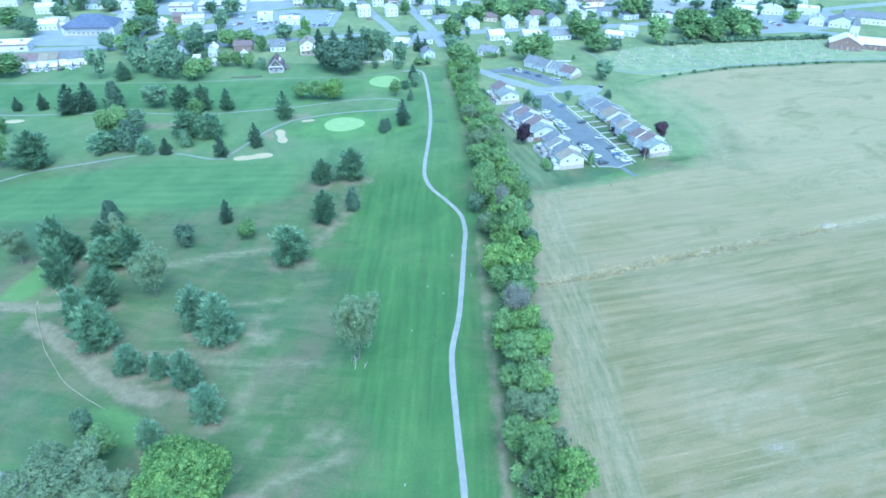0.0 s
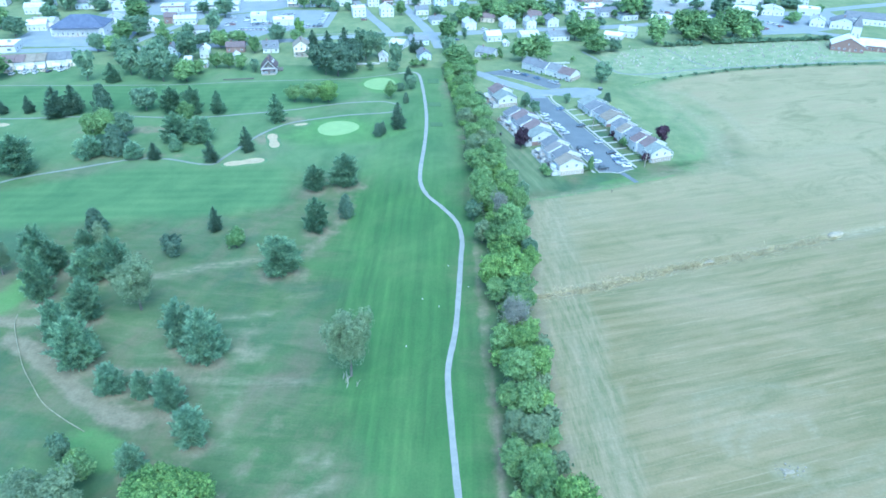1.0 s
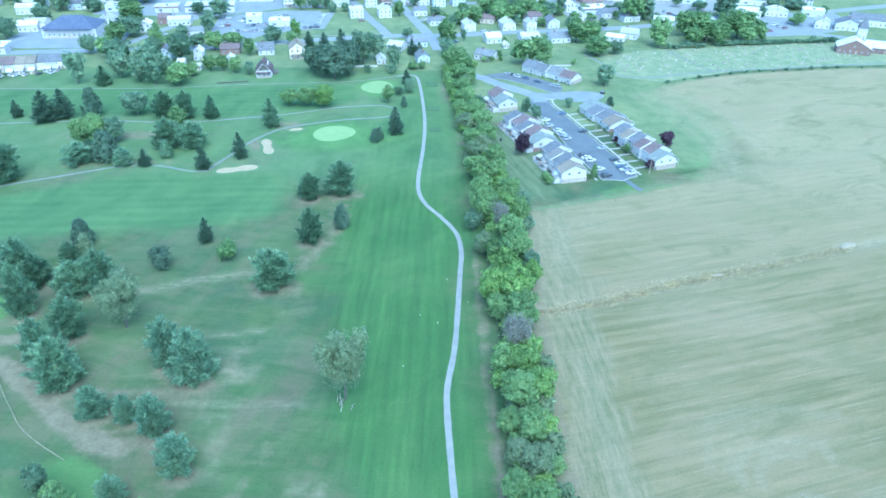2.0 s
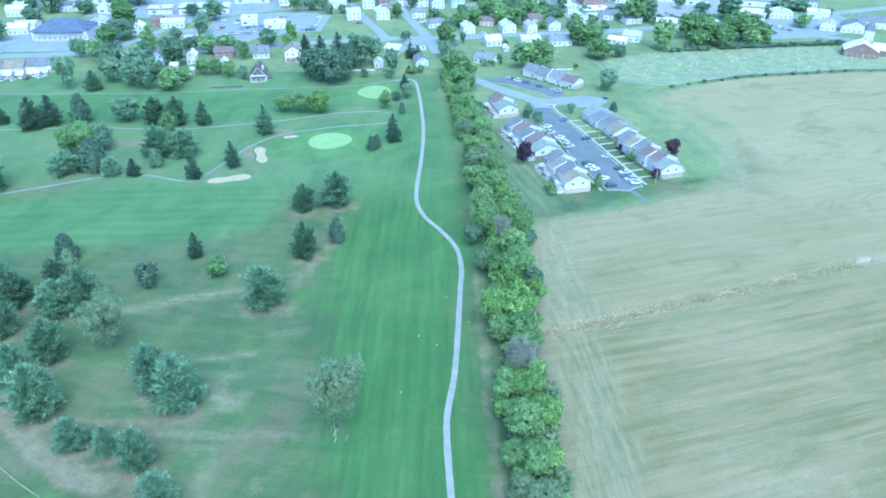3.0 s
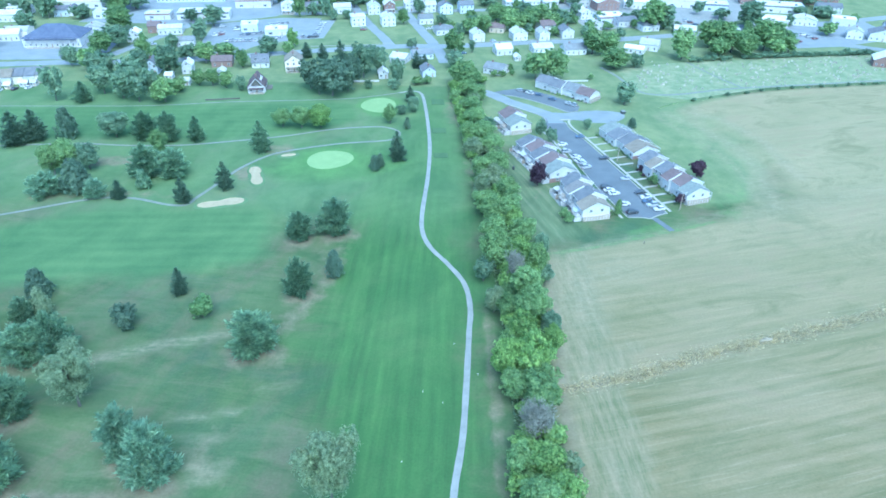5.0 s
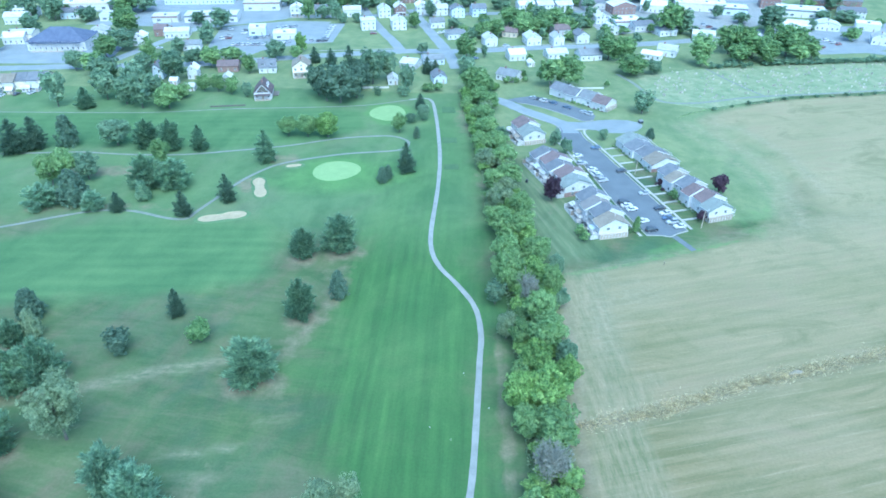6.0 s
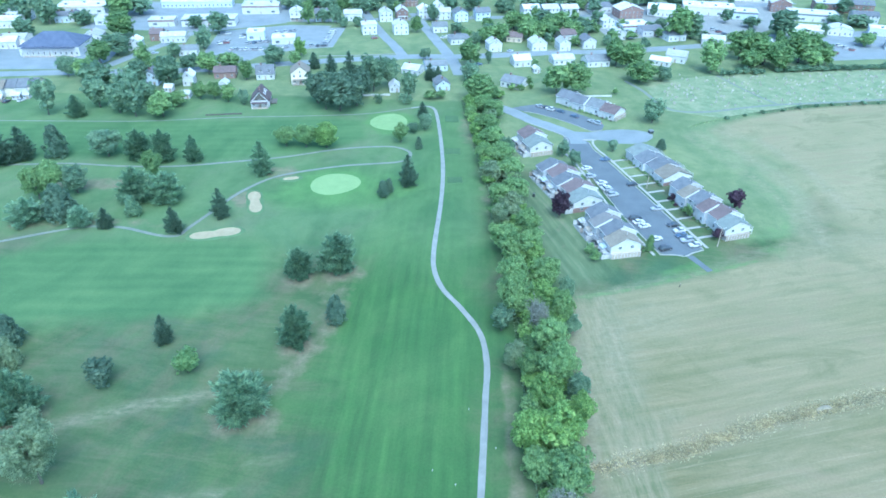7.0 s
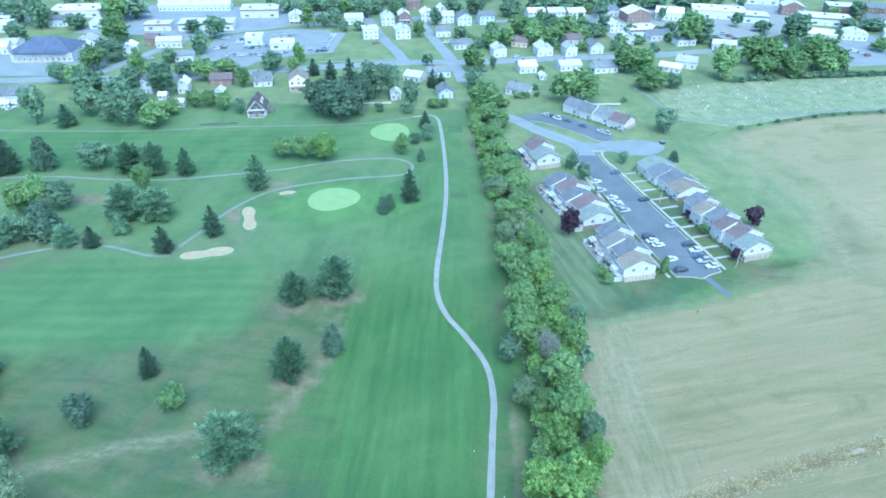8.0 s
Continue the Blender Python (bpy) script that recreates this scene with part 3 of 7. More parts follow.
def lay_ground():
    gz = np.zeros(len(gx))
    # shallow swale down the hay field, and the dip of the drain
    for a, (d, w) in ((near_line([(29, 173.5), (49, 179), (74, 189.4), (99, 197.4), (137, 211), (170, 222)], 3, 4), (0.5, 1)),
                      (near_line([(-119, 160), (-111, 147), (-102, 134.5), (-92, 125), (-81, 119), (-74, 115)], 2, 4), (0.35, 1))):
        gz -= a * d
    verts = np.stack([gx, gy, gz], 1)
    edge_x, edge_y = [-5000, -330, 420, 5000], [-5000, -30, 720, 5000]
    extra = [(x, y, 0.0) for y in edge_y for x in edge_x]
    n = len(gx)
    grid = [(n + r * 4 + c, n + r * 4 + c + 1, n + (r + 1) * 4 + c + 1, n + (r + 1) * 4 + c)
            for r in range(3) for c in range(3) if (r, c) != (1, 1)]
    me = bpy.data.meshes.new("ground")
    me.from_pydata(verts.tolist() + extra, [], gf.tolist() + grid)
    me.materials.append(GROUND)
    for name, layer in (("hay", hay), ("lawn", lawn_zone), ("fairway", fairway), ("crossways", crossways), ("bare", bare), ("lush", lush), ("dry", dry), ("verge", verge), ("rowed", rowed), ("streaky", streaky), ("mown", mown)):
        a = me.attributes.new(name, "FLOAT", "POINT")
        a.data.foreach_set("value", np.r_[layer, np.zeros(len(extra))].astype(np.float32))
    tagged(new("ground", me), "mown golf turf, cut hay field and lawns in one sheet", "ground", kind="structure")


lay_ground()


def strip(name, points, width, z, material, label, category, kerb=0.0, steps=6):
    """A paved band along a smooth line, with real thickness."""
    line = rounded(points, steps)
    s = Shape()
    rows = []
    for i, p in enumerate(line):
        d = (line[min(i + 1, len(line) - 1)] - line[max(i - 1, 0)]).normalized()
        side = Vector((d.y, -d.x, 0)) * width * 0.5 * (1 + 0.05 * math.sin(i * 1.7) + 0.03 * math.sin(i * 0.6))
        rows.append((p - side, p + side))
    for (a, b), (c, d) in zip(rows, rows[1:]):
        up, low = Vector((0, 0, z)), Vector((0, 0, -0.3))
        s.face(a + up, b + up, d + up, c + up)
        s.face(a + low, a + up, c + up, c + low)
        s.face(b + up, b + low, d + low, d + up)
    return plain(name, s, material, label, category)


def slab(name, outline, z, material, label, category, kind="structure"):
    s = Shape().solid([(x, y, -0.3) for x, y in outline], [(x, y, z) for x, y in outline])
    return plain(name, s, material, label, category, kind)


def blob(cx, cy, rx, ry, turn=0.0, waves=(0.08, 0.05), seed=0, n=40):
    """A rounded irregular outline."""
    out = []
    c, s = math.cos(radians(turn)), math.sin(radians(turn))
    for i in range(n):
        a = 2 * math.pi * i / n
        k = 1 + waves[0] * math.sin(2 * a + seed) + waves[1] * math.sin(3 * a + 2.1 * seed)
        u, v = rx * k * math.cos(a), ry * k * math.sin(a)
        out.append((cx + u * c - v * s, cy + u * s + v * c))
    return out


strip("cart_path", CART_PATH[:24], 1.55, 0.03, PATHWAY, "pale grey asphalt cart path winding along the fairway", "path")
strip("cart_path", CART_PATH[22:], 0.85, 0.028, TRACK, "faint narrow cart path across the turf", "path")
strip("cart_path", LOOP_PATH, 1.35, 0.035, TRACK, "narrow grey cart path looping round the green", "path")
strip("cart_path", [(-112, 101), (-100, 99.5), (-94, 98.5), (-90, 97), (-87.5, 94), (-86, 86)], 2.6, 0.03, PATHWAY,
      "pale cart path forking in the rough", "path")
strip("cart_path", [(-94, 98), (-90, 99.3), (-88, 101)], 1.6, 0.034, PATHWAY, "short pale spur of the cart path", "path")
strip("drain_kerb", [(-119.4, 162.5), (-117.5, 157.5), (-113.7, 151.3), (-110, 145.8), (-106.4, 140.6), (-100.8, 134.2), (-95.2, 128.2), (-88.5, 123.4), (-80.9, 118.9)],
      0.20, 0.05, EDGING, "thin weathered stone edging of a drain", "drain")

# greens and sand
slab("putting_green", blob(-47.4, 305.2, 9.2, 9.0, 20, (0.05, 0.03), 1), 0.03, GREEN, "smooth pale putting green, freshly cut", "putting green")
slab("putting_green", blob(-32.9, 369.3, 8.2, 10.6, 0, (0.05, 0.04), 2), 0.03, GREEN, "pale oval putting green beside the path", "putting green")


def bunker(parts, label):
    """Sand in a hollow with a raised turf lip."""
    lows, n = [], 44
    cx, cy = sum(p[0] for p in parts) / len(parts), sum(p[1] for p in parts) / len(parts)
    ring = []
    for i in range(n):
        a = 2 * math.pi * i / n
        best = 0.3
        for r in range(1, 140):
            d = r * 0.15
            x, y = cx + d * math.cos(a), cy + d * math.sin(a)
            for px, py, rx, ry, turn in parts:
                c, s = math.cos(radians(turn)), math.sin(radians(turn))
                u, v = (x - px) * c + (y - py) * s, (y - py) * c - (x - px) * s
                if (u / rx) ** 2 + (v / ry) ** 2 < 1:
                    best = d
        ring.append((best, a))
    ring = [(sum(ring[(i + k) % n][0] for k in (-2, -1, 0, 1, 2)) / 5, ring[i][1]) for i in range(n)]
    def loop(k, off, z):
        return [(cx + (r * k + off) * math.cos(a), cy + (r * k + off) * math.sin(a), z) for r, a in ring]
    top = thing("bunker", pose(0, 0, 0), label, "bunker", "bunkers round the green")
    s = Shape()
    loops = [loop(0.0, 0, 0.05), loop(0.5, 0, 0.06), loop(0.85, 0, 0.10), loop(1.0, 0, 0.2)]
    for a, b in zip(loops, loops[1:]):
        for i in range(n):
            j = (i + 1) % n
            s.face(a[i], a[j], b[j], b[i])
    part("sand", s, SAND, top)
    s = Shape()
    loops = [loop(1.0, -0.05, 0.19), loop(1.0, 0.15, 0.30), loop(1.0, 0.6, 0.22), loop(1.0, 1.5, -0.02)]
    for a, b in zip(loops, loops[1:]):
        for i in range(n):
            j = (i + 1) % n
            s.face(a[i], a[j], b[j], b[i])
    part("turf_lip", s, COLLAR, top)


bunker([(-85.0, 264.8, 5.2, 2.4, 10), (-77.0, 267.6, 5.2, 2.7, 12), (-81, 266.0, 4, 2.2, 14)], "long pale sand bunker in the mown grass")
bunker([(-75.6, 294.6, 2.9, 2.9, 0), (-72.0, 283.8, 2.5, 3.7, 20), (-73.7, 289, 1.8, 5, 18)], "narrow pale sand bunker beside the green")
bunker([(-65.0, 308.6, 3.4, 1.5, 18)], "small shallow sand bunker beside the path")
bunker([(-202.3, 303.6, 4.8, 2.4, 5)], "small oval sand bunker in the rough")

def tee(x, y, w, d, turn):
    """A low mown platform for teeing off."""
    s = Shape().box(-w / 2, w / 2, -d / 2, d / 2, -0.2, 0.2, 0.7)
    plain("tee_box", s, TEE, "low rectangular mown tee in the grass", "tee", "structure", pose(x, y, 0, 0, 0, turn))


tee(-3.2, 337.8, 7, 7, 3)
tee(-4.3, 374.8, 7, 9, 3)
tee(-2.0, 310.8, 6.5, 6, 3)

# housing court: carriageway, kerbs, walks
slab("car_park", [(65.1, 260.9), (69.5, 261.0), (72.9, 260.4), (75.6, 262.6), (79.4, 264.6), (70.2, 296.8), (60.1, 332.2), (56.4, 342.4), (55.2, 351), (50.0, 360), (45.0, 356), (45.2, 346), (49.3, 329), (54.8, 301), (58.9, 281.8)],
     0.03, COURT, "long bluish-grey asphalt parking court", "car park")
slab("road", [(50.5, 362.8), (57.7, 362.3), (66.8, 365.6), (73, 366.6), (79.5, 366), (83.6, 364.1), (85.4, 361), (84.6, 357.4), (80.9, 352.9), (74.4, 350.2), (67.5, 350.4), (62.6, 353.2), (57.8, 354.2), (52.4, 351.5)], 0.036, ASPHALT, "asphalt turning area at the head of the court", "road")
strip("road", [(11, 398), (17.7, 392.2), (24.0, 386.4), (31.0, 377.4), (40.2, 368.4), (47.0, 361.8), (50.6, 356), (51.0, 349)], 7.2, 0.042, ASPHALT, "curving asphalt entry road", "road")
slab("car_park", [(24.5, 391), (28.8, 393.6), (36.6, 397.0), (43.1, 395.2), (54.0, 387.3), (63.8, 376.3), (65.6, 371.2), (63.6, 365.6), (58.8, 364.0), (52.8, 370.4), (45.0, 377.8), (35.5, 384.7), (30.4, 386.4)],
     0.026, COURT, "asphalt parking bay below the row of houses", "car park")
strip("pavement", [(81.2, 265.2), (71.9, 297.3), (61.8, 332.7), (58.3, 342.4), (57.1, 349), (57.6, 353)], 0.95, 0.12, CONCRETE, "pale concrete walk and kerb along the court", "pavement")
strip("pavement", [(62.7, 259.8), (56.5, 281.5), (52.3, 300.6), (46.8, 328.6), (42.2, 342.6)], 0.95, 0.12, CONCRETE, "pale concrete walk and kerb along the court", "pavement")
strip("kerb", [(79.5, 264.6), (70.4, 296.8), (60.3, 332.2), (56.6, 342.4), (55.5, 350.5)], 0.32, 0.15, CONCRETE, "pale concrete kerb along the parking court", "kerb")
strip("kerb", [(64.8, 260.2), (58.6, 281.8), (54.5, 301), (49.0, 329), (43.8, 345.5)], 0.32, 0.15, CONCRETE, "pale concrete kerb along the parking court", "kerb")
strip("kerb", [(64.6, 260.4), (69.5, 260.5), (72.6, 259.9), (75.4, 261.9), (79.6, 264.1)], 0.5, 0.15, CONCRETE, "pale concrete kerb closing the court", "kerb")
strip("pavement", [(74.0, 260.2), (76.2, 255.5), (78.0, 251.5)], 2.2, 0.05, COURT, "short asphalt spur into the grass", "pavement")
slab("traffic_island", blob(56.0, 353.4, 2.9, 0.9, 3, (0.1, 0.05), 1), 0.15, CONCRETE, "pale raised kerb island", "kerb")
strip("kerb", [(30.0, 386.2), (35.2, 384.4), (44.8, 377.5), (52.6, 370.1), (58.6, 363.7), (63.7, 365.3)], 0.4, 0.15, CONCRETE, "pale kerb round a strip of grass", "kerb")
strip("kerb", [(29, 374), (37.5, 365.6), (44.6, 358.6), (46.6, 352.5), (45.0, 347.2), (41, 345.0)], 0.4, 0.15, CONCRETE, "pale kerb along the lawn", "kerb")

# town streets and yards
strip("road", [(-300, 415), (-240, 426), (-205, 431), (-178, 434), (-140, 441), (-84, 459), (-33.8, 472), (8, 476), (58, 487.6), (100, 494), (160, 512), (230, 530), (300, 560), (400, 600)],
      9.0, 0.03, ASPHALT, "grey town street between houses and lawns", "road")
strip("road", [(-33.8, 470), (-42, 495), (-51.7, 519.9), (-63, 554), (-80, 610)], 6.5, 0.034, ASPHALT, "side street between two lawns", "road")
strip("road", [(-1, 440), (-4, 458), (-10, 485), (-17, 510), (-25, 540), (-36, 580)], 7.0, 0.038, ASPHALT, "side street with pale kerbs", "road")
strip("road", [(-260, 560), (-200, 555), (-120, 552), (-60, 560), (20, 572), (120, 590), (260, 640)], 8.0, 0.03, ASPHALT, "back street across the town", "road")
strip("road", [(-150, 610), (-158, 570), (-168, 535), (-178, 500), (-190, 465), (-200, 432)], 6.5, 0.036, ASPHALT, "grey side street past the shops", "road")
strip("road", [(200, 520), (230, 500), (262, 488), (300, 470), (380, 440)], 8.0, 0.034, ASPHALT, "grey road beside the church", "road")
slab("car_park", [(-150, 452), (-124, 454), (-118, 468), (-98, 483), (-88, 540), (-116, 540), (-158, 520)], 0.022, ASPHALT, "busy asphalt yard of parked cars", "car park")
slab("car_park", [(-101, 482), (-79, 489), (-78, 536), (-106, 532)], 0.026, ASPHALT, "asphalt car park beside a lawn", "car park")
slab("car_park", [(-272, 432), (-205, 436), (-200, 452), (-208, 500), (-275, 490)], 0.024, ASPHALT, "asphalt car park round a long building", "car park")
slab("car_park", [(-250, 520), (-165, 518), (-120, 545), (-118, 600), (-240, 600)], 0.024, ASPHALT, "asphalt yard behind the shops", "car park")
slab("car_park", [(205, 480), (250, 488), (300, 510), (300, 560), (200, 540)], 0.024, ASPHALT, "wide grey car park behind the hedge", "car park")
slab("car_park", [(95, 520), (200, 545), (260, 600), (250, 650), (80, 620)], 0.024, PATHWAY, "pale paved yards between shops", "car park")
strip("pavement", [(-84, 470), (-60, 473.5), (-38, 478)], 1.2, 0.05, PATHWAY, "pale pavement along the lawn", "pavement")
strip("pavement", [(-2, 478), (20, 484), (58, 493.5), (95, 500)], 1.2, 0.05, PATHWAY, "pale pavement along the street", "pavement")
# cemetery
slab("cemetery_lawn", [(96, 432), (99, 392), (122, 384), (171, 405), (237, 418), (300, 424), (300, 472), (262, 471), (192, 460), (132, 447)],
     0.02, CEMETERY, "pale mown cemetery grass", "lawn")
strip("cemetery_path", [(88, 436), (94, 420), (98, 402), (104, 392), (120, 392), (150, 402), (190, 410), (240, 420), (300, 428)], 2.0, 0.04, TRACK,
      "narrow grey lane round the cemetery", "path")
strip("cemetery_path", [(141, 449), (146, 432), (152, 416), (158, 403)], 1.4, 0.036, TRACK, "narrow grey lane between graves", "path")


def mound(x, y, rx, ry, h, turn, seed):
    """A low heap of pale soil washed out of the swale."""
    out = blob(x, y, rx, ry, turn, (0.16, 0.12), seed, 24)
    s = Shape()
    loops = [[(x + (px - x) * k, y + (py - y) * k, z + (0.05 * math.sin(5 * i + seed) if 0 < k < 1 else 0)) for i, (px, py) in enumerate(out)] for k, z in ((1.0, -0.45), (0.8, h * 0.35), (0.5, h * 0.8), (0.0, h))]
    for a, b in zip(loops, loops[1:]):
        for i in range(24):
            j = (i + 1) % 24
            s.face(a[i], a[j], b[j], b[i])
    plain("soil_mound", s, SOIL, "low heap of pale bare soil in the hay field", "soil", "structure")


SOIL = surface("pale_soil", (0.230, 0.205, 0.145), (0.330, 0.295, 0.215), 0.7, 0.95, 5.0, 0.05, 0.5)
mound(137.5, 212.5, 3.4, 1.6, 0.5, 20, 1)
mound(87.5, 193.8, 2.2, 0.9, 0.3, 20, 2)
mound(77.0, 109.2, 1.7, 0.8, 0.22, 5, 4)

# ---- trees ----
def cards(centres, normals, sizes, rng, fold=0.35):
    """Small folded tufts: two triangles each."""
    n = len(centres)
    spin = rng.normal(size=(n, 3))
    a = np.cross(normals, spin)
    a /= np.linalg.norm(a, axis=1, keepdims=True) + 1e-9
    b = np.cross(normals, a)
    s = sizes[:, None] * 0.5
    lift = normals * s * fold
    k = rng.uniform(0.6, 1.2, (n, 1))
    v = np.stack([centres - a * s * k - lift, centres - b * s, centres + a * s * k - lift, centres + b * s + lift * 0.4], 1).reshape(-1, 3)
    return v, (np.arange(n)[:, None] * 4 + np.arange(4))


def leaflets(centres, normals, sizes, rng):
    """Leaf sprigs: one pointed triangle each, turned at random round its normal."""
    n = len(centres)
    a = np.cross(normals, rng.normal(size=(n, 3)))
    a /= np.linalg.norm(a, axis=1, keepdims=True) + 1e-9
    b = np.cross(normals, a)
    s = sizes[:, None]
    k = rng.uniform(0.38, 0.62, (n, 1))
    v = np.stack([centres + a * s * 0.62, centres - a * s * 0.38 + b * s * k, centres - a * s * 0.38 - b * s * k], 1).reshape(-1, 3)
    return v, (np.arange(n)[:, None] * 3 + np.arange(3))


def needles(roots, along, lengths, widths, rng):
    """Slender pointed tufts of needles or hanging twigs."""
    n = len(roots)
    b = np.cross(along, rng.normal(size=(n, 3)))
    b /= np.linalg.norm(b, axis=1, keepdims=True) + 1e-9
    wide = b * widths[:, None] * 0.5
    v = np.stack([roots - wide, roots + wide, roots + along * lengths[:, None]], 1).reshape(-1, 3)
    return v, (np.arange(n)[:, None] * 3 + np.arange(3))


def joined(chunks):
    verts, faces, n = [], [], 0
    for v, f in chunks:
        verts.append(np.asarray(v))
        faces += (np.asarray(f) + n).tolist()
        n += len(v)
    return np.concatenate(verts).tolist(), faces


def unit(v):
    return v / (np.linalg.norm(v, axis=1, keepdims=True) + 1e-9)


def clumped(rng, spots, outward, radius, per, size, flat=0.7):
    """Leaf sprigs heaped on the outer side of small clumps."""
    c, n = np.repeat(spots, per, 0), np.repeat(outward, per, 0)
    r = np.repeat(radius, per)[:, None]
    d = unit(rng.normal(size=c.shape) + n * 0.75 + [0, 0, 0.3])
    p = c + d * r * rng.uniform(0.45, 1.05, (len(c), 1)) * [1, 1, flat]
    face = unit(d * 0.75 + n * 0.25 + rng.normal(size=c.shape) * 0.42 + [0, 0, 0.3])
    return p, face, rng.uniform(0.6, 1.3, len(c)) * size


def crown_shape(seed, w, h, low, lobes, leaves, size, flat=0.85, core=0.5, lobe=(0.12, 0.21), per=20, clump=0.46):
    """A crown of lobes, each a heap of leafy clumps, uneven and with gaps between them."""
    rng = np.random.default_rng(seed)
    mid, tall = (low + h) / 2, (h - low) / 2
    d = unit(rng.normal(size=(lobes, 3)) + [0, 0, 0.15])
    r = rng.uniform(0.3, 0.95, (lobes, 1)) ** 0.6
    pos = d * r * [w * 0.36, w * 0.36, tall * 0.72]
    pos[:, 2] += mid
    rad = rng.uniform(*lobe, lobes) * w
    pos = np.vstack([pos, [[0, 0, mid]]])
    rad = np.r_[rad, w * 0.27]
    share = rad ** 2 / (rad ** 2).sum()
    chunks = []
    for c, q, k in zip(pos, rad, share * leaves / per):
        m = max(3, int(k))
        n = unit(rng.normal(size=(m, 3)) + [0, 0, 0.35])
        p = c + n * q * rng.uniform(0.72, 1.12, (m, 1)) * [1, 1, flat]
        inside = np.zeros(m, bool)
        for c2, q2 in zip(pos, rad):
            inside |= (((p - c2) / [1, 1, flat]) ** 2).sum(1) < (q2 * 0.70) ** 2
        keep = ~inside & (p[:, 2] > low * 0.9)
        p, n = p[keep], n[keep]
        if len(p):
            chunks.append(leaflets(*clumped(rng, p, n, clump * q * rng.uniform(0.6, 1.15, len(p)), per, size), rng))
    s = Shape()
    s.v, s.f = joined(chunks)
    for c, q in zip(pos, rad):
        ring = []
        for zz, rr in ((-0.8, 0.45), (0.0, 1.0), (0.75, 0.55)):
            ring.append([(c[0] + q * core * rr * math.cos(a + zz), c[1] + q * core * rr * math.sin(a + zz), c[2] + zz * q * core * flat)
                         for a in np.linspace(0, 2 * math.pi, 6)[:-1]])
        s.solid(ring[0], ring[1])
        s.solid(ring[1], ring[2])
    return s


def cedar_shape(seed, w, h, clumps, per, size):
    """A dense upright crown, broad low down and drawn to a loose point."""
    rng = np.random.default_rng(seed)
    u = rng.uniform(0.03, 1.0, clumps) ** 0.85
    a = rng.uniform(0, 2 * math.pi, clumps)
    wave = 1 + 0.13 * np.sin(3 * a + seed) * np.sin(7 * u + seed) + 0.10 * np.sin(5 * a + 9 * u)
    r = w * 0.46 * np.minimum(1.0, 0.55 + 2.2 * u) * (1 - u) ** 0.62 * wave * rng.uniform(0.75, 1.12, clumps) + 0.05 * w
    out = np.stack([np.cos(a), np.sin(a), 0.35 + 0.7 * u], 1)
    p = np.stack([np.cos(a) * r, np.sin(a) * r, u * h * 0.96], 1)
    q, face, sz = clumped(rng, p, unit(out), w * 0.10 * rng.uniform(0.6, 1.2, clumps), per, size, 1.2)
    s = Shape()
    v, f = leaflets(q, face, sz, rng)
    s.v, s.f = v.tolist(), f.tolist()
    rings = [[(math.cos(t) * w * rr, math.sin(t) * w * rr, h * z) for t in np.linspace(0, 2 * math.pi, 9)[:-1]] for z, rr in ((0.05, 0.22), (0.25, 0.33), (0.6, 0.20), (0.88, 0.03))]
    for low, up in zip(rings, rings[1:]):
        s.solid(low, up)
    return s


def trunk_shape(h, r, limbs, spread, seed):
    rng = random.Random(seed)
    s = Shape()
    p, rr = Vector((0, 0, -0.2)), r
    for k in range(4):
        q = Vector((rng.uniform(-0.3, 0.3), rng.uniform(-0.3, 0.3), h * 0.72 * (k + 1) / 4))
        s.tube(p, q, rr, rr * 0.75, 7)
        if k > 0:
            for _ in range(limbs // 3 + 1):
                a = rng.uniform(0, 6.28)
                e = q + Vector((math.cos(a) * spread * rng.uniform(0.4, 0.9), math.sin(a) * spread * rng.uniform(0.4, 0.9), h * rng.uniform(0.08, 0.25)))
                s.tube(q - Vector((0, 0, h * 0.08)), e, rr * 0.5, rr * 0.14, 5)
        p, rr = q, rr * 0.75
    return s


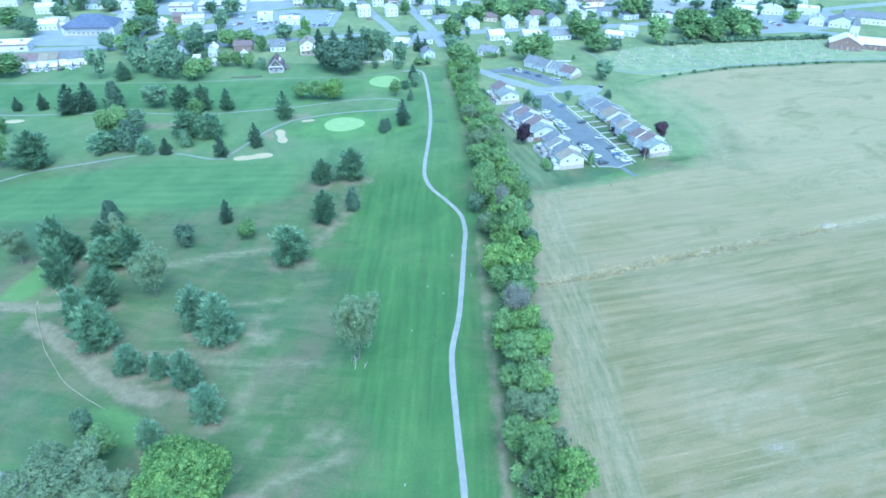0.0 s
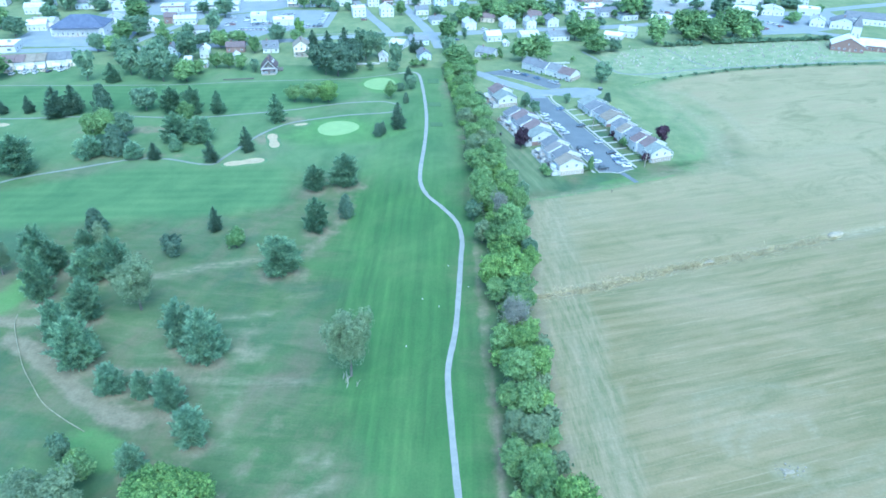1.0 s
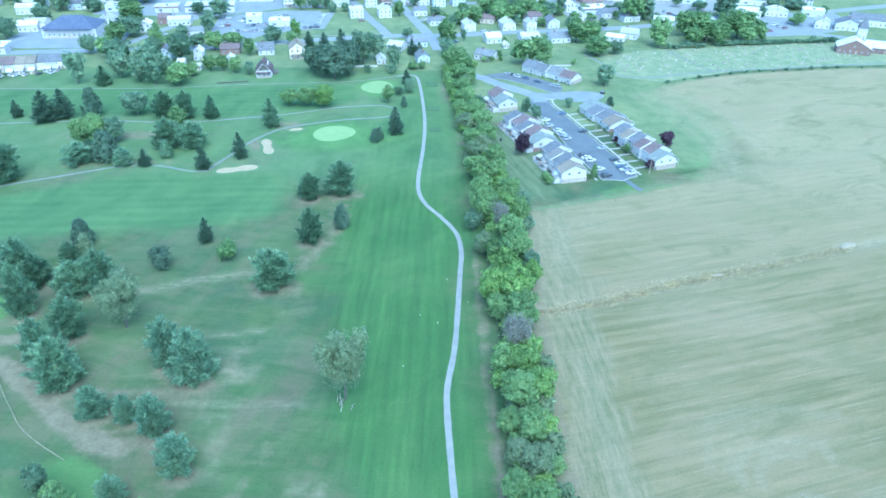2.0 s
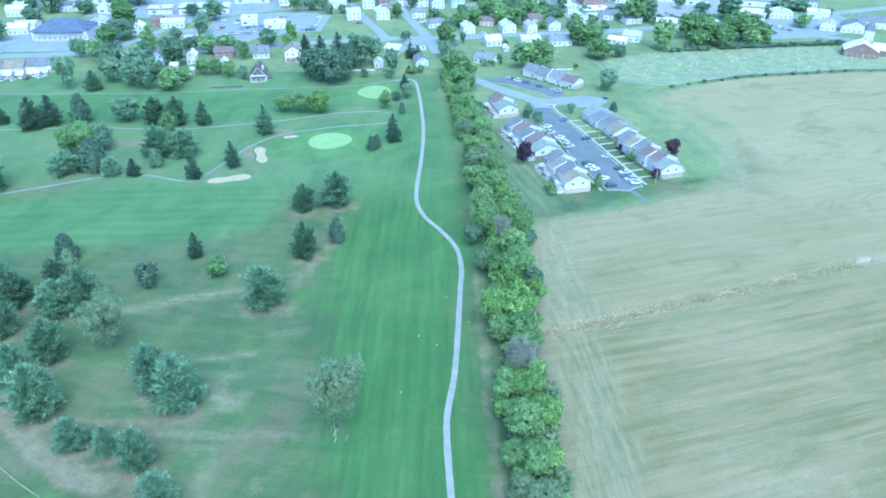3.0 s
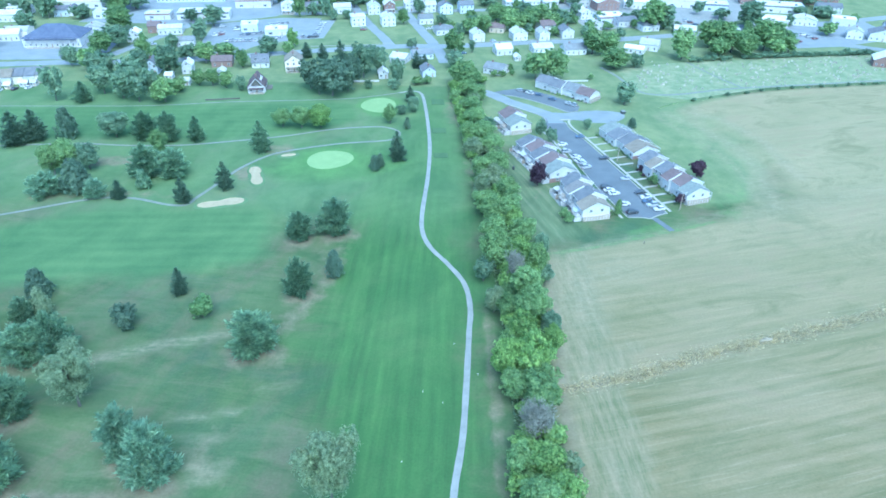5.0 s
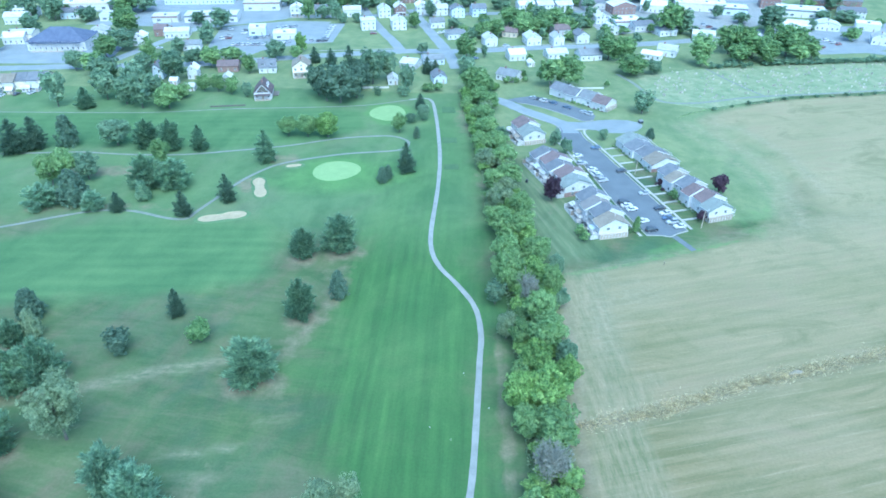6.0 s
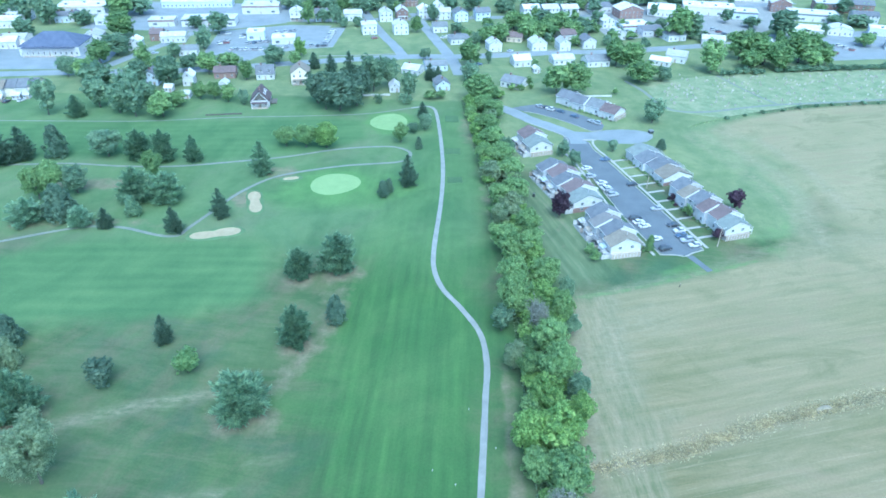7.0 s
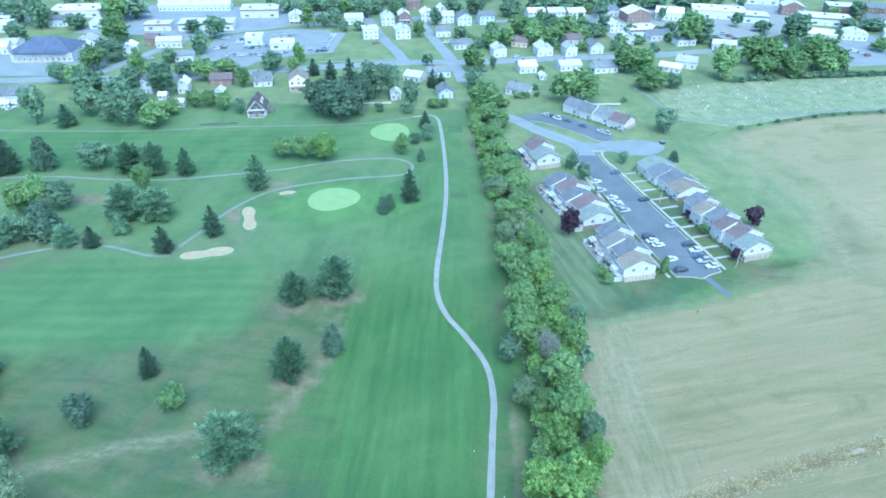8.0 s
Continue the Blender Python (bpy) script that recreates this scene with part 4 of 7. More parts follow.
def pine_shape(seed, w, h, size, whorls=9, ragged=0.45, round_=0.7, tuft=16):
    """Whorls of up-swept limbs that end in star-like plumes of needles, with gaps between the limbs."""
    rng = np.random.default_rng(seed)
    roots, way, sz = [], [], []

    def plume(x, y, z, out, k, scale):
        roots.append(np.tile((x, y, z), (k, 1)) + rng.normal(size=(k, 3)) * 0.12)
        way.append(np.asarray(out) + rng.normal(size=(k, 3)) * 0.5)
        sz.append(size * scale * rng.uniform(0.6, 1.3, k))

    for k in range(whorls):
        u = k / (whorls - 1)
        z = h * (0.05 + 0.83 * u)
        reach = w * 0.50 * ((1 - u) ** (0.95 - 0.55 * round_) * min(1.0, 0.66 + u * 1.5) + 0.05)
        n = int(7.2 - 2.2 * u)
        for b in range(n):
            a = 2 * math.pi * (b + rng.uniform(-0.3, 0.3)) / n + k * 2.4
            r = reach * rng.uniform(1 - ragged * (1 - 0.5 * u), 1.16)
            lift = rng.uniform(0.05, 0.48)
            ca, sa = math.cos(a), math.sin(a)
            for t in np.linspace(0.30, 1.0, max(2, int(r / size * 1.35))):
                span = 0.21 * r * (1.2 - t) + 0.16
                for side in ((-1.0, 0.0, 1.0) if r * t > 1.6 and t < 0.9 else (-0.6, 0.6) if t < 0.9 else (0.0,)):
                    o = side * span * rng.uniform(0.7, 1.2)
                    x, y = ca * r * t - sa * o, sa * r * t + ca * o
                    plume(x, y, z + r * lift * t * t - 0.14 * r * t - abs(o) * 0.08 + rng.normal() * 0.14,
                          (ca * 0.75 - sa * side * 0.5, sa * 0.75 + ca * side * 0.5, 0.42 + 0.5 * u), tuft, 0.8 + 0.45 * t)
    for t in np.linspace(0.86, 1.0, 6):
        plume(rng.normal() * 0.1, rng.normal() * 0.1, h * t * 0.96, (0, 0, 1.0), tuft, 1.0)
    sz = np.concatenate(sz)
    s = Shape()
    v, f = needles(np.concatenate(roots), unit(np.concatenate(way)), sz, sz * 0.24, rng)
    s.v, s.f = v.tolist(), f.tolist()
    n = 9
    prof = [(0.08, 0.09), (0.24, 0.14), (0.5, 0.10), (0.74, 0.01)]
    rings = [[(math.cos(2 * math.pi * i / n + z) * w * r * (0.85 + 0.3 * ((i * 7 + 3) % 5) / 5), math.sin(2 * math.pi * i / n + z) * w * r, h * z) for i in range(n)] for z, r in prof]
    for a, b in zip(rings, rings[1:]):
        s.solid(a, b)
    return s


def willow_shape(seed, w, h, low, domes, leaves, size):
    """Loose, fluffy domes on separate limbs, with short hanging twigs and open air between and below them."""
    rng = np.random.default_rng(seed)
    chunks = []
    for k in range(domes):
        up = 1.0 - 0.62 * (k / domes) ** 0.9
        a = k * 2.4 + rng.uniform(-0.6, 0.6)
        out = (0.06 if k == 0 else rng.uniform(0.20, 0.40) * (0.2 + 0.8 * up)) * w
        q = rng.uniform(0.13, 0.20) * w * (0.62 + 0.38 * up)
        c = np.array((math.cos(a) * out, math.sin(a) * out, low + (h - low) * up - q * 0.75))
        m = int(leaves / domes / 16)
        n = unit(rng.normal(size=(m, 3)) + [0, 0, 0.35])
        p = c + n * q * rng.uniform(0.35, 1.05, (m, 1)) * [1, 1, 0.85]
        q2, face, sz = clumped(rng, p, n, np.full(m, 0.30 * q), 12, size, 0.8)
        chunks.append(leaflets(q2, face, sz, rng))
        m *= 4
        t, rr = rng.uniform(0, 2 * math.pi, m), q * np.sqrt(rng.uniform(0.2, 1.0, m))
        p = np.stack([c[0] + np.cos(t) * rr, c[1] + np.sin(t) * rr, c[2] - rng.exponential(0.5, m).clip(0, 1.6) * q], 1)
        chunks.append(needles(p, unit(rng.normal(size=(m, 3)) * 0.4 - [0, 0, 1.0]), size * rng.uniform(1.2, 2.6, m), size * rng.uniform(0.3, 0.5, m), rng))
    s = Shape()
    s.v, s.f = joined(chunks)
    return s


def twig_shape(seed, w, h, sprays):
    """The fine twigs and last leaves of a dying tree, gathered on separate limbs."""
    rng = np.random.default_rng(seed)
    limb = unit(rng.normal(size=(9, 3)) + [0, 0, 0.6]) * [w * 0.30, w * 0.30, h * 0.34] * rng.uniform(0.5, 1.0, (9, 1)) + [0, 0, h * 0.52]
    p = limb[rng.integers(0, 9, sprays)] + rng.normal(size=(sprays, 3)) * [w * 0.09, w * 0.09, h * 0.10]
    d = unit(p - [0, 0, h * 0.3])
    q, e = np.repeat(p, 6, 0), np.repeat(d, 6, 0)
    twigs = needles(q, unit(e + rng.normal(size=e.shape) * 0.55 + [0, 0, 0.35]), rng.uniform(0.5, 1.5, len(q)), rng.uniform(0.05, 0.14, len(q)), rng)
    q, e = np.repeat(p, 3, 0) + rng.normal(size=(sprays * 3, 3)) * 0.4, np.repeat(d, 3, 0)
    s = Shape()
    s.v, s.f = joined([twigs, leaflets(q, unit(e + rng.normal(size=e.shape) * 0.5), rng.uniform(0.15, 0.35, len(q)), rng)])
    return s


# nominal width and height, and how each kind is grown
def grow(kind, seed):
    if kind == "maple":
        return 22, 20, crown_shape(seed, 22, 20, 2.0, 95, 100000, 0.46, 0.95, 0.5, (0.07, 0.13), 34, 0.52), trunk_shape(18, 0.5, 6, 6, seed)
    if kind == "broadleaf":
        return 10, 11, crown_shape(seed, 10, 11, 0.8, 36, 17500, 0.37, 0.9, 0.62, (0.10, 0.18), 28, 0.52), trunk_shape(10, 0.25, 6, 3, seed)
    if kind == "town":
        return 11, 11, crown_shape(seed, 11, 11.4, 0.2, 32, 5400, 0.57, 0.95, 0.78, (0.11, 0.20), 18, 0.42), trunk_shape(10, 0.28, 3, 3, seed)
    if kind == "far":
        return 11, 11, crown_shape(seed, 11, 11.4, 0.2, 30, 2500, 0.86, 0.95, 0.78, (0.11, 0.20), 16, 0.42), trunk_shape(10, 0.28, 3, 3, seed)
    if kind == "shrub":
        return 5, 4, crown_shape(seed, 5, 4.2, 0.2, 12, 1250, 0.45, 0.9, 0.6, (0.15, 0.24), 14), trunk_shape(3, 0.1, 3, 1, seed)
    if kind == "willow":
        return 12, 15, willow_shape(seed, 12, 15.5, 1.6, 18, 24000, 0.29), trunk_shape(15, 0.32, 12, 4.2, seed)
    if kind == "bare":
        return 9, 9, twig_shape(seed, 9, 10, 900), trunk_shape(9, 0.2, 12, 3.2, seed)
    if kind == "pine":
        return 10, 13, pine_shape(seed, 10, 13, 0.94, 11, 0.42, 1.0, 19), trunk_shape(13, 0.25, 0, 1, seed)
    if kind == "spruce":
        return 8, 12, pine_shape(seed, 8, 12, 0.85, 10, 0.36, 0.4, 15), trunk_shape(12, 0.2, 0, 1, seed)
    return 6, 9, cedar_shape(seed, 6, 9.4, 210, 13, 0.42), trunk_shape(6, 0.15, 0, 1, seed)


STOCK = {}
WORDS = {
    "bright": "fresh yellow-green leafy tree with a lumpy crown", "green": "mid-green leafy tree with an uneven crown",
    "deep": "dark green leafy tree with a dense crown", "grey": "grey-green leafy tree with thin foliage", "maroon": "dark maroon-leaved ornamental tree",
    "pine": "blue-green pine with ragged whorled limbs", "blue": "pale blue-green pine with ragged limbs", "cedar": "dense dark evergreen with a pointed crown",
    "lime": "small lime-green rounded tree on the turf", "twig": "grey half-dead tree with bare twigs", "maple": "large bright green maple with a broad crown"}
planting = random.Random(7)


def plant(kind, tone, x, y, h, w, group="trees of the golf course", label=""):
    if kind == "town" and y > 505:
        kind = "far"
    seed = planting.randrange(4 if kind in ("broadleaf", "pine", "town", "far") else 3 if kind in ("cedar", "spruce") else 2)
    key = (kind, tone, seed)
    turn = planting.uniform(0, 360)
    if key not in STOCK:
        w0, h0, crown, trunk = grow(kind, 11 * seed + len(kind) * 5)
        name = {"pine": "pine_tree", "spruce": "spruce_tree", "cedar": "cedar_tree", "willow": "willow_tree", "shrub": "shrub"}.get(kind, "tree")
        top = thing(name, pose(x, y, 0, 0, 0, turn) @ Matrix.Diagonal((w / w0, w / w0, h / h0, 1)), WORDS[tone], "shrub" if kind == "shrub" else "tree", group)
        part("trunk", trunk, BARK, top)
        part("crown", crown, LEAF[tone], top)
        STOCK[key] = (top, w0, h0)
        ob = top
    else:
        top, w0, h0 = STOCK[key]
        k = top.scale
        ob = copy_thing(top, pose(x, y, 0, 0, 0, turn) @ Matrix.Diagonal((w / w0 / k[0], w / w0 / k[1], h / h0 / k[2], 1)))
        ob["group"] = group
        ob["label"] = WORDS[tone]
    if label:
        ob["label"] = label
    elif tone == "cedar" and kind == "town":
        ob["label"] = "very dark green leafy tree with a dense crown"
    return ob



# ---- planting ----
for x, y, h, w in PINES_NEAR:
    plant("pine", "blue" if y < 166 else "pine", x, y, h, w)
for x, y, h, w in PINES_MID + PINES_LEFT:
    plant("pine", "pine", x, y, h, w)
plant("maple", "maple", -51.5, 91, 17.2, 22.0, "trees of the golf course", "large bright green maple with a broad crown")

# trees of the golf course
plant("cedar", "cedar", -33.2, 221.0, 8.8, 5.7, "trees of the golf course")
plant("spruce", "cedar", -76.5, 210.4, 9.2, 5.5, "trees of the golf course")
plant("town", "lime", -66.6, 199.4, 7.1, 7.4, "trees of the golf course")
plant("town", "cedar", -85.8, 194.8, 7.4, 8.2, "trees of the golf course", "dark rounded evergreen bush on the turf")
plant("cedar", "cedar", -115.8, 207.7, 9.4, 7.3, "trees of the golf course")
plant("cedar", "grey", -111.0, 199.9, 8.8, 5.4, "trees of the golf course")
plant("willow", "grey", -85.2, 165.1, 16.2, 14.4, "trees of the golf course")
plant("willow", "grey", -134.2, 182.3, 11.5, 10.7, "trees of the golf course")
plant("town", "deep", -80.7, 109.5, 9.4, 5.4, "trees of the golf course")
plant("broadleaf", "green", -75.2, 105.4, 9.0, 7.4, "trees of the golf course")
plant("willow", "grey", -21.9, 138.3, 19.6, 13.8, "trees of the golf course")
def dead_boughs(x, y):
    """Pale dead boughs that hang and lie at the foot of the willow."""
    rng = random.Random(3)
    top = thing("dead_boughs", pose(x, y, 0), "pale dead boughs under a willow", "branches")
    for k in range(9):
        a, r = rng.uniform(0, 6.28), rng.uniform(0.6, 3.0)
        foot = Vector((math.cos(a) * r, math.sin(a) * r - 0.8, 0.03))
        tip = foot + Vector((rng.uniform(-0.9, 0.9), rng.uniform(-0.9, 0.9), rng.uniform(0.9, 2.4)))
        s = Shape().tube(foot, tip, 0.11, 0.04, 6)
        for j in range(3):
            q = foot.lerp(tip, 0.4 + 0.25 * j)
            s.tube(q, q + Vector((rng.uniform(-0.6, 0.6), rng.uniform(-0.6, 0.6), rng.uniform(0.2, 0.7))), 0.05, 0.02, 5)
        part("bough", s, STONE, top)


dead_boughs(-22.0, 137.6)
plant("spruce", "cedar", -208.3, 318.1, 7.1, 5.1, "trees of the golf course")
plant("spruce", "cedar", -196.8, 320.1, 8.6, 5.7, "trees of the golf course")
plant("spruce", "cedar", -180.8, 315.1, 14.8, 12.9, "trees of the golf course")
plant("spruce", "cedar", -175.1, 320.5, 13.9, 11.1, "trees of the golf course")
plant("cedar", "cedar", -162.7, 323.4, 12.9, 9.4, "trees of the golf course")
plant("broadleaf", "deep", -142.8, 324.9, 13.0, 14.0, "trees of the golf course")
plant("pine", "pine", -129.6, 324.0, 12.5, 11.7, "trees of the golf course")
plant("pine", "pine", -118.9, 321.9, 13.6, 10.1, "trees of the golf course")
plant("spruce", "pine", -107.0, 322.3, 11.3, 7.7, "trees of the golf course")
plant("broadleaf", "green", -151.0, 286.9, 13.5, 10.2, "trees of the golf course")
plant("broadleaf", "green", -146.7, 289.3, 14.7, 11.4, "trees of the golf course")
plant("broadleaf", "deep", -139.9, 292.8, 12.2, 11.0, "trees of the golf course")
plant("cedar", "cedar", -135.3, 272.9, 12.9, 11.2, "trees of the golf course")
plant("pine", "blue", -145.8, 270.8, 9.4, 12.5, "trees of the golf course")
plant("pine", "blue", -127.6, 269.6, 7.7, 8.4, "trees of the golf course")
plant("spruce", "cedar", -118.5, 268.7, 7.5, 5.9, "trees of the golf course")
plant("broadleaf", "green", -115.6, 304.6, 13.2, 8.7, "trees of the golf course")
plant("pine", "pine", -115.4, 287.0, 13.9, 11.9, "trees of the golf course")
plant("pine", "pine", -105.3, 287.7, 11.9, 12.6, "trees of the golf course")
plant("cedar", "pine", -112.7, 277.2, 7.5, 5.6, "trees of the golf course")
plant("spruce", "cedar", -94.6, 266.7, 9.5, 7.1, "trees of the golf course")
plant("spruce", "cedar", -82.4, 277.7, 11.2, 6.9, "trees of the golf course")
plant("spruce", "pine", -76.9, 312.3, 13.7, 9.3, "trees of the golf course")
plant("spruce", "cedar", -19.6, 304.9, 13.0, 8.0, "trees of the golf course")
plant("cedar", "cedar", -28.1, 295.8, 6.2, 4.7, "trees of the golf course")
plant("cedar", "cedar", -26.2, 299.1, 5.6, 3.5, "trees of the golf course")
plant("broadleaf", "green", -73.7, 339.1, 9.3, 9.6, "trees of the golf course")
plant("broadleaf", "green", -65.0, 338.6, 10.7, 10.5, "trees of the golf course")
plant("broadleaf", "bright", -56.3, 338.6, 12.4, 11.3, "trees of the golf course")
plant("broadleaf", "green", -25.7, 345.6, 9.4, 7.3, "trees of the golf course")
plant("broadleaf", "deep", -21.1, 357.3, 5.1, 5.7, "trees of the golf course")
plant("broadleaf", "deep", -16.0, 360.7, 8.8, 6.9, "trees of the golf course")
plant("spruce", "cedar", -18.0, 374.6, 8.3, 5.3, "trees of the golf course")
plant("cedar", "cedar", -17.6, 339.4, 5.4, 3.1, "trees of the golf course")
plant("pine", "pine", -167.3, 254.7, 16.2, 15.7, "trees of the golf course")
plant("broadleaf", "green", -179.9, 252.8, 17.5, 10.7, "trees of the golf course")
plant("broadleaf", "green", -200.0, 287.9, 9.3, 8.9, "trees of the golf course")

# hedgerow trees along the field
plant("broadleaf", "bright", 27.0, 92.5, 17.7, 9.9, "hedgerow trees along the field")
plant("broadleaf", "green", 22.0, 94.3, 13.4, 7.7, "hedgerow trees along the field")
plant("broadleaf", "green", 21.1, 102.5, 13.1, 9.2, "hedgerow trees along the field")
plant("broadleaf", "green", 16.8, 107.9, 9.3, 7.8, "hedgerow trees along the field")
plant("shrub", "grey", 26.2, 107.8, 6.3, 5.9, "hedgerow trees along the field")
plant("broadleaf", "grey", 21.9, 115.8, 9.9, 8.3, "hedgerow trees along the field")
plant("broadleaf", "grey", 18.1, 118.2, 8.2, 6.8, "hedgerow trees along the field")
plant("broadleaf", "green", 21.6, 126.2, 10.1, 9.3, "hedgerow trees along the field")
plant("broadleaf", "green", 16.6, 127.8, 7.5, 6.8, "hedgerow trees along the field")
plant("broadleaf", "bright", 25.0, 137.7, 11.9, 9.1, "hedgerow trees along the field")
plant("broadleaf", "green", 19.6, 135.6, 12.2, 10.5, "hedgerow trees along the field")
plant("shrub", "bright", 16.1, 142.6, 5.8, 6.3, "hedgerow trees along the field")
plant("broadleaf", "bright", 22.2, 146.9, 10.3, 8.8, "hedgerow trees along the field")
plant("broadleaf", "green", 16.1, 146.6, 10.6, 6.4, "hedgerow trees along the field")
plant("bare", "twig", 21.5, 157.1, 10.9, 9.9, "hedgerow trees along the field")
plant("shrub", "grey", 27.0, 147.9, 5.9, 6.2, "hedgerow trees along the field")
plant("shrub", "grey", 26.1, 134.1, 5.7, 5.8, "hedgerow trees along the field")
plant("shrub", "grey", 26.7, 122.0, 5.6, 5.5, "hedgerow trees along the field")
plant("broadleaf", "green", 22.9, 168.5, 11.6, 13.0, "hedgerow trees along the field")
plant("broadleaf", "green", 17.4, 169.4, 10.2, 8.1, "hedgerow trees along the field")
plant("broadleaf", "bright", 21.6, 176.5, 14.9, 11.0, "hedgerow trees along the field")
plant("broadleaf", "bright", 15.5, 177.3, 13.3, 7.9, "hedgerow trees along the field")
plant("broadleaf", "bright", 28.0, 185.2, 10.9, 6.5, "hedgerow trees along the field")
plant("broadleaf", "bright", 20.7, 189.1, 11.9, 8.5, "hedgerow trees along the field")
plant("broadleaf", "deep", 28.8, 193.9, 8.7, 6.2, "hedgerow trees along the field")
plant("broadleaf", "green", 24.2, 197.5, 14.6, 10.2, "hedgerow trees along the field")
plant("broadleaf", "green", 18.1, 200.3, 9.7, 7.2, "hedgerow trees along the field")
plant("broadleaf", "green", 23.7, 208.1, 14.1, 10.1, "hedgerow trees along the field")
plant("broadleaf", "grey", 14.4, 204.2, 9.5, 6.9, "hedgerow trees along the field")
plant("bare", "twig", 20.4, 215.6, 12.1, 7.9, "hedgerow trees along the field")
plant("broadleaf", "green", 28.1, 221.1, 13.6, 6.5, "hedgerow trees along the field")
plant("broadleaf", "deep", 30.3, 217.8, 7.4, 5.1, "hedgerow trees along the field")
plant("broadleaf", "green", 15.9, 226.5, 14.7, 10.5, "hedgerow trees along the field")
plant("broadleaf", "bright", 23.5, 229.2, 10.7, 11.3, "hedgerow trees along the field")
plant("broadleaf", "deep", 30.5, 232.4, 10.4, 5.1, "hedgerow trees along the field")
plant("broadleaf", "green", 25.4, 240.1, 11.1, 10.0, "hedgerow trees along the field")
plant("broadleaf", "green", 15.6, 238.4, 12.7, 9.8, "hedgerow trees along the field")
plant("town", "deep", 12.0, 219.6, 8.2, 7.4, "hedgerow trees along the field")
plant("broadleaf", "green", 17.7, 253.4, 12.8, 10.5, "hedgerow trees along the field")
plant("broadleaf", "green", 14.4, 260.5, 11.1, 9.0, "hedgerow trees along the field")
plant("broadleaf", "green", 23.2, 259.4, 10.1, 8.7, "hedgerow trees along the field")
plant("broadleaf", "green", 22.4, 270.5, 10.4, 9.1, "hedgerow trees along the field")
plant("willow", "grey", 13.2, 273.4, 9.4, 8.4, "hedgerow trees along the field")
plant("broadleaf", "grey", 18.6, 288.1, 8.0, 9.7, "hedgerow trees along the field")
plant("broadleaf", "green", 20.4, 294.9, 10.1, 10.4, "hedgerow trees along the field")
plant("broadleaf", "green", 13.9, 289.7, 10.8, 8.2, "hedgerow trees along the field")
plant("broadleaf", "green", 18.8, 310.9, 10.3, 12.1, "hedgerow trees along the field")
plant("broadleaf", "grey", 12.2, 310.5, 9.1, 10.9, "hedgerow trees along the field")
plant("broadleaf", "green", 15.5, 324.7, 10.6, 11.9, "hedgerow trees along the field")
plant("broadleaf", "green", 9.7, 326.6, 9.5, 8.5, "hedgerow trees along the field")
plant("broadleaf", "green", 12.7, 340.9, 11.0, 10.8, "hedgerow trees along the field")
plant("broadleaf", "deep", 18.6, 334.6, 9.2, 7.5, "hedgerow trees along the field")
plant("broadleaf", "green", 11.8, 355.7, 10.6, 11.3, "hedgerow trees along the field")
plant("broadleaf", "green", 15.0, 377.2, 9.7, 11.1, "hedgerow trees along the field")
plant("broadleaf", "green", 10.6, 383.6, 9.8, 10.3, "hedgerow trees along the field")
plant("broadleaf", "green", 13.0, 398.3, 10.1, 11.3, "hedgerow trees along the field")
plant("broadleaf", "green", 6.4, 403.9, 11.6, 11.4, "hedgerow trees along the field")
plant("broadleaf", "bright", 18.1, 404.3, 4.4, 7.8, "hedgerow trees along the field")

# trees round the housing court
plant("town", "deep", 42.1, 334.7, 7.3, 5.8, "trees round the housing court")
plant("town", "deep", 45.5, 325.8, 7.6, 6.0, "trees round the housing court")
plant("town", "deep", 63.9, 341.6, 5.7, 4.7, "trees round the housing court")
plant("cedar", "cedar", 85.0, 344.9, 4.7, 4.3, "trees round the housing court")
plant("town", "maroon", 35.2, 284.3, 10.1, 7.9, "trees round the housing court")
plant("town", "maroon", 98.4, 292.1, 8.5, 7.4, "trees round the housing court")
plant("cedar", "green", 61.5, 262.6, 5.8, 3.0, "trees round the housing court")
plant("town", "deep", 88.2, 375.6, 11.6, 12.2, "trees round the housing court")
plant("shrub", "green", 79.9, 285.9, 5.0, 3.5, "trees round the housing court")
plant("shrub", "green", 83.4, 298.6, 2.9, 2.4, "trees round the housing court")
plant("shrub", "maroon", 85.7, 270.9, 4.0, 4.2, "trees round the housing court")
plant("shrub", "green", 41.8, 259.9, 4.1, 4.1, "trees round the housing court")
plant("shrub", "green", 43.1, 255.4, 4.1, 3.7, "trees round the housing court")
plant("shrub", "maroon", 78.0, 298.4, 2.9, 2.8, "trees round the housing court")

# trees of the town
plant("town", "deep", -190.5, 368.6, 18.0, 11.5, "trees of the town")
plant("spruce", "pine", -176.8, 368.0, 10.3, 10.2, "trees of the town")
plant("town", "deep", -208.4, 423.0, 11.5, 11.3, "trees of the town")
plant("town", "deep", -273.9, 528.9, 18.9, 14.7, "trees of the town")
plant("town", "deep", -181.1, 400.3, 16.1, 17.5, "trees of the town")
plant("town", "deep", -171.5, 379.5, 15.5, 12.1, "trees of the town")
plant("town", "green", -194.3, 415.4, 13.1, 13.5, "trees of the town")
plant("town", "deep", -163.9, 393.3, 14.8, 14.0, "trees of the town")
plant("town", "deep", -165.0, 410.6, 14.1, 12.8, "trees of the town")
plant("town", "deep", -159.3, 373.4, 14.8, 13.3, "trees of the town")
plant("town", "deep", -149.8, 368.6, 19.0, 13.5, "trees of the town")
plant("town", "green", -137.4, 369.6, 12.5, 14.9, "trees of the town")
plant("town", "green", -172.2, 434.5, 15.4, 10.0, "trees of the town")
plant("town", "deep", -150.9, 386.5, 11.2, 12.0, "trees of the town")
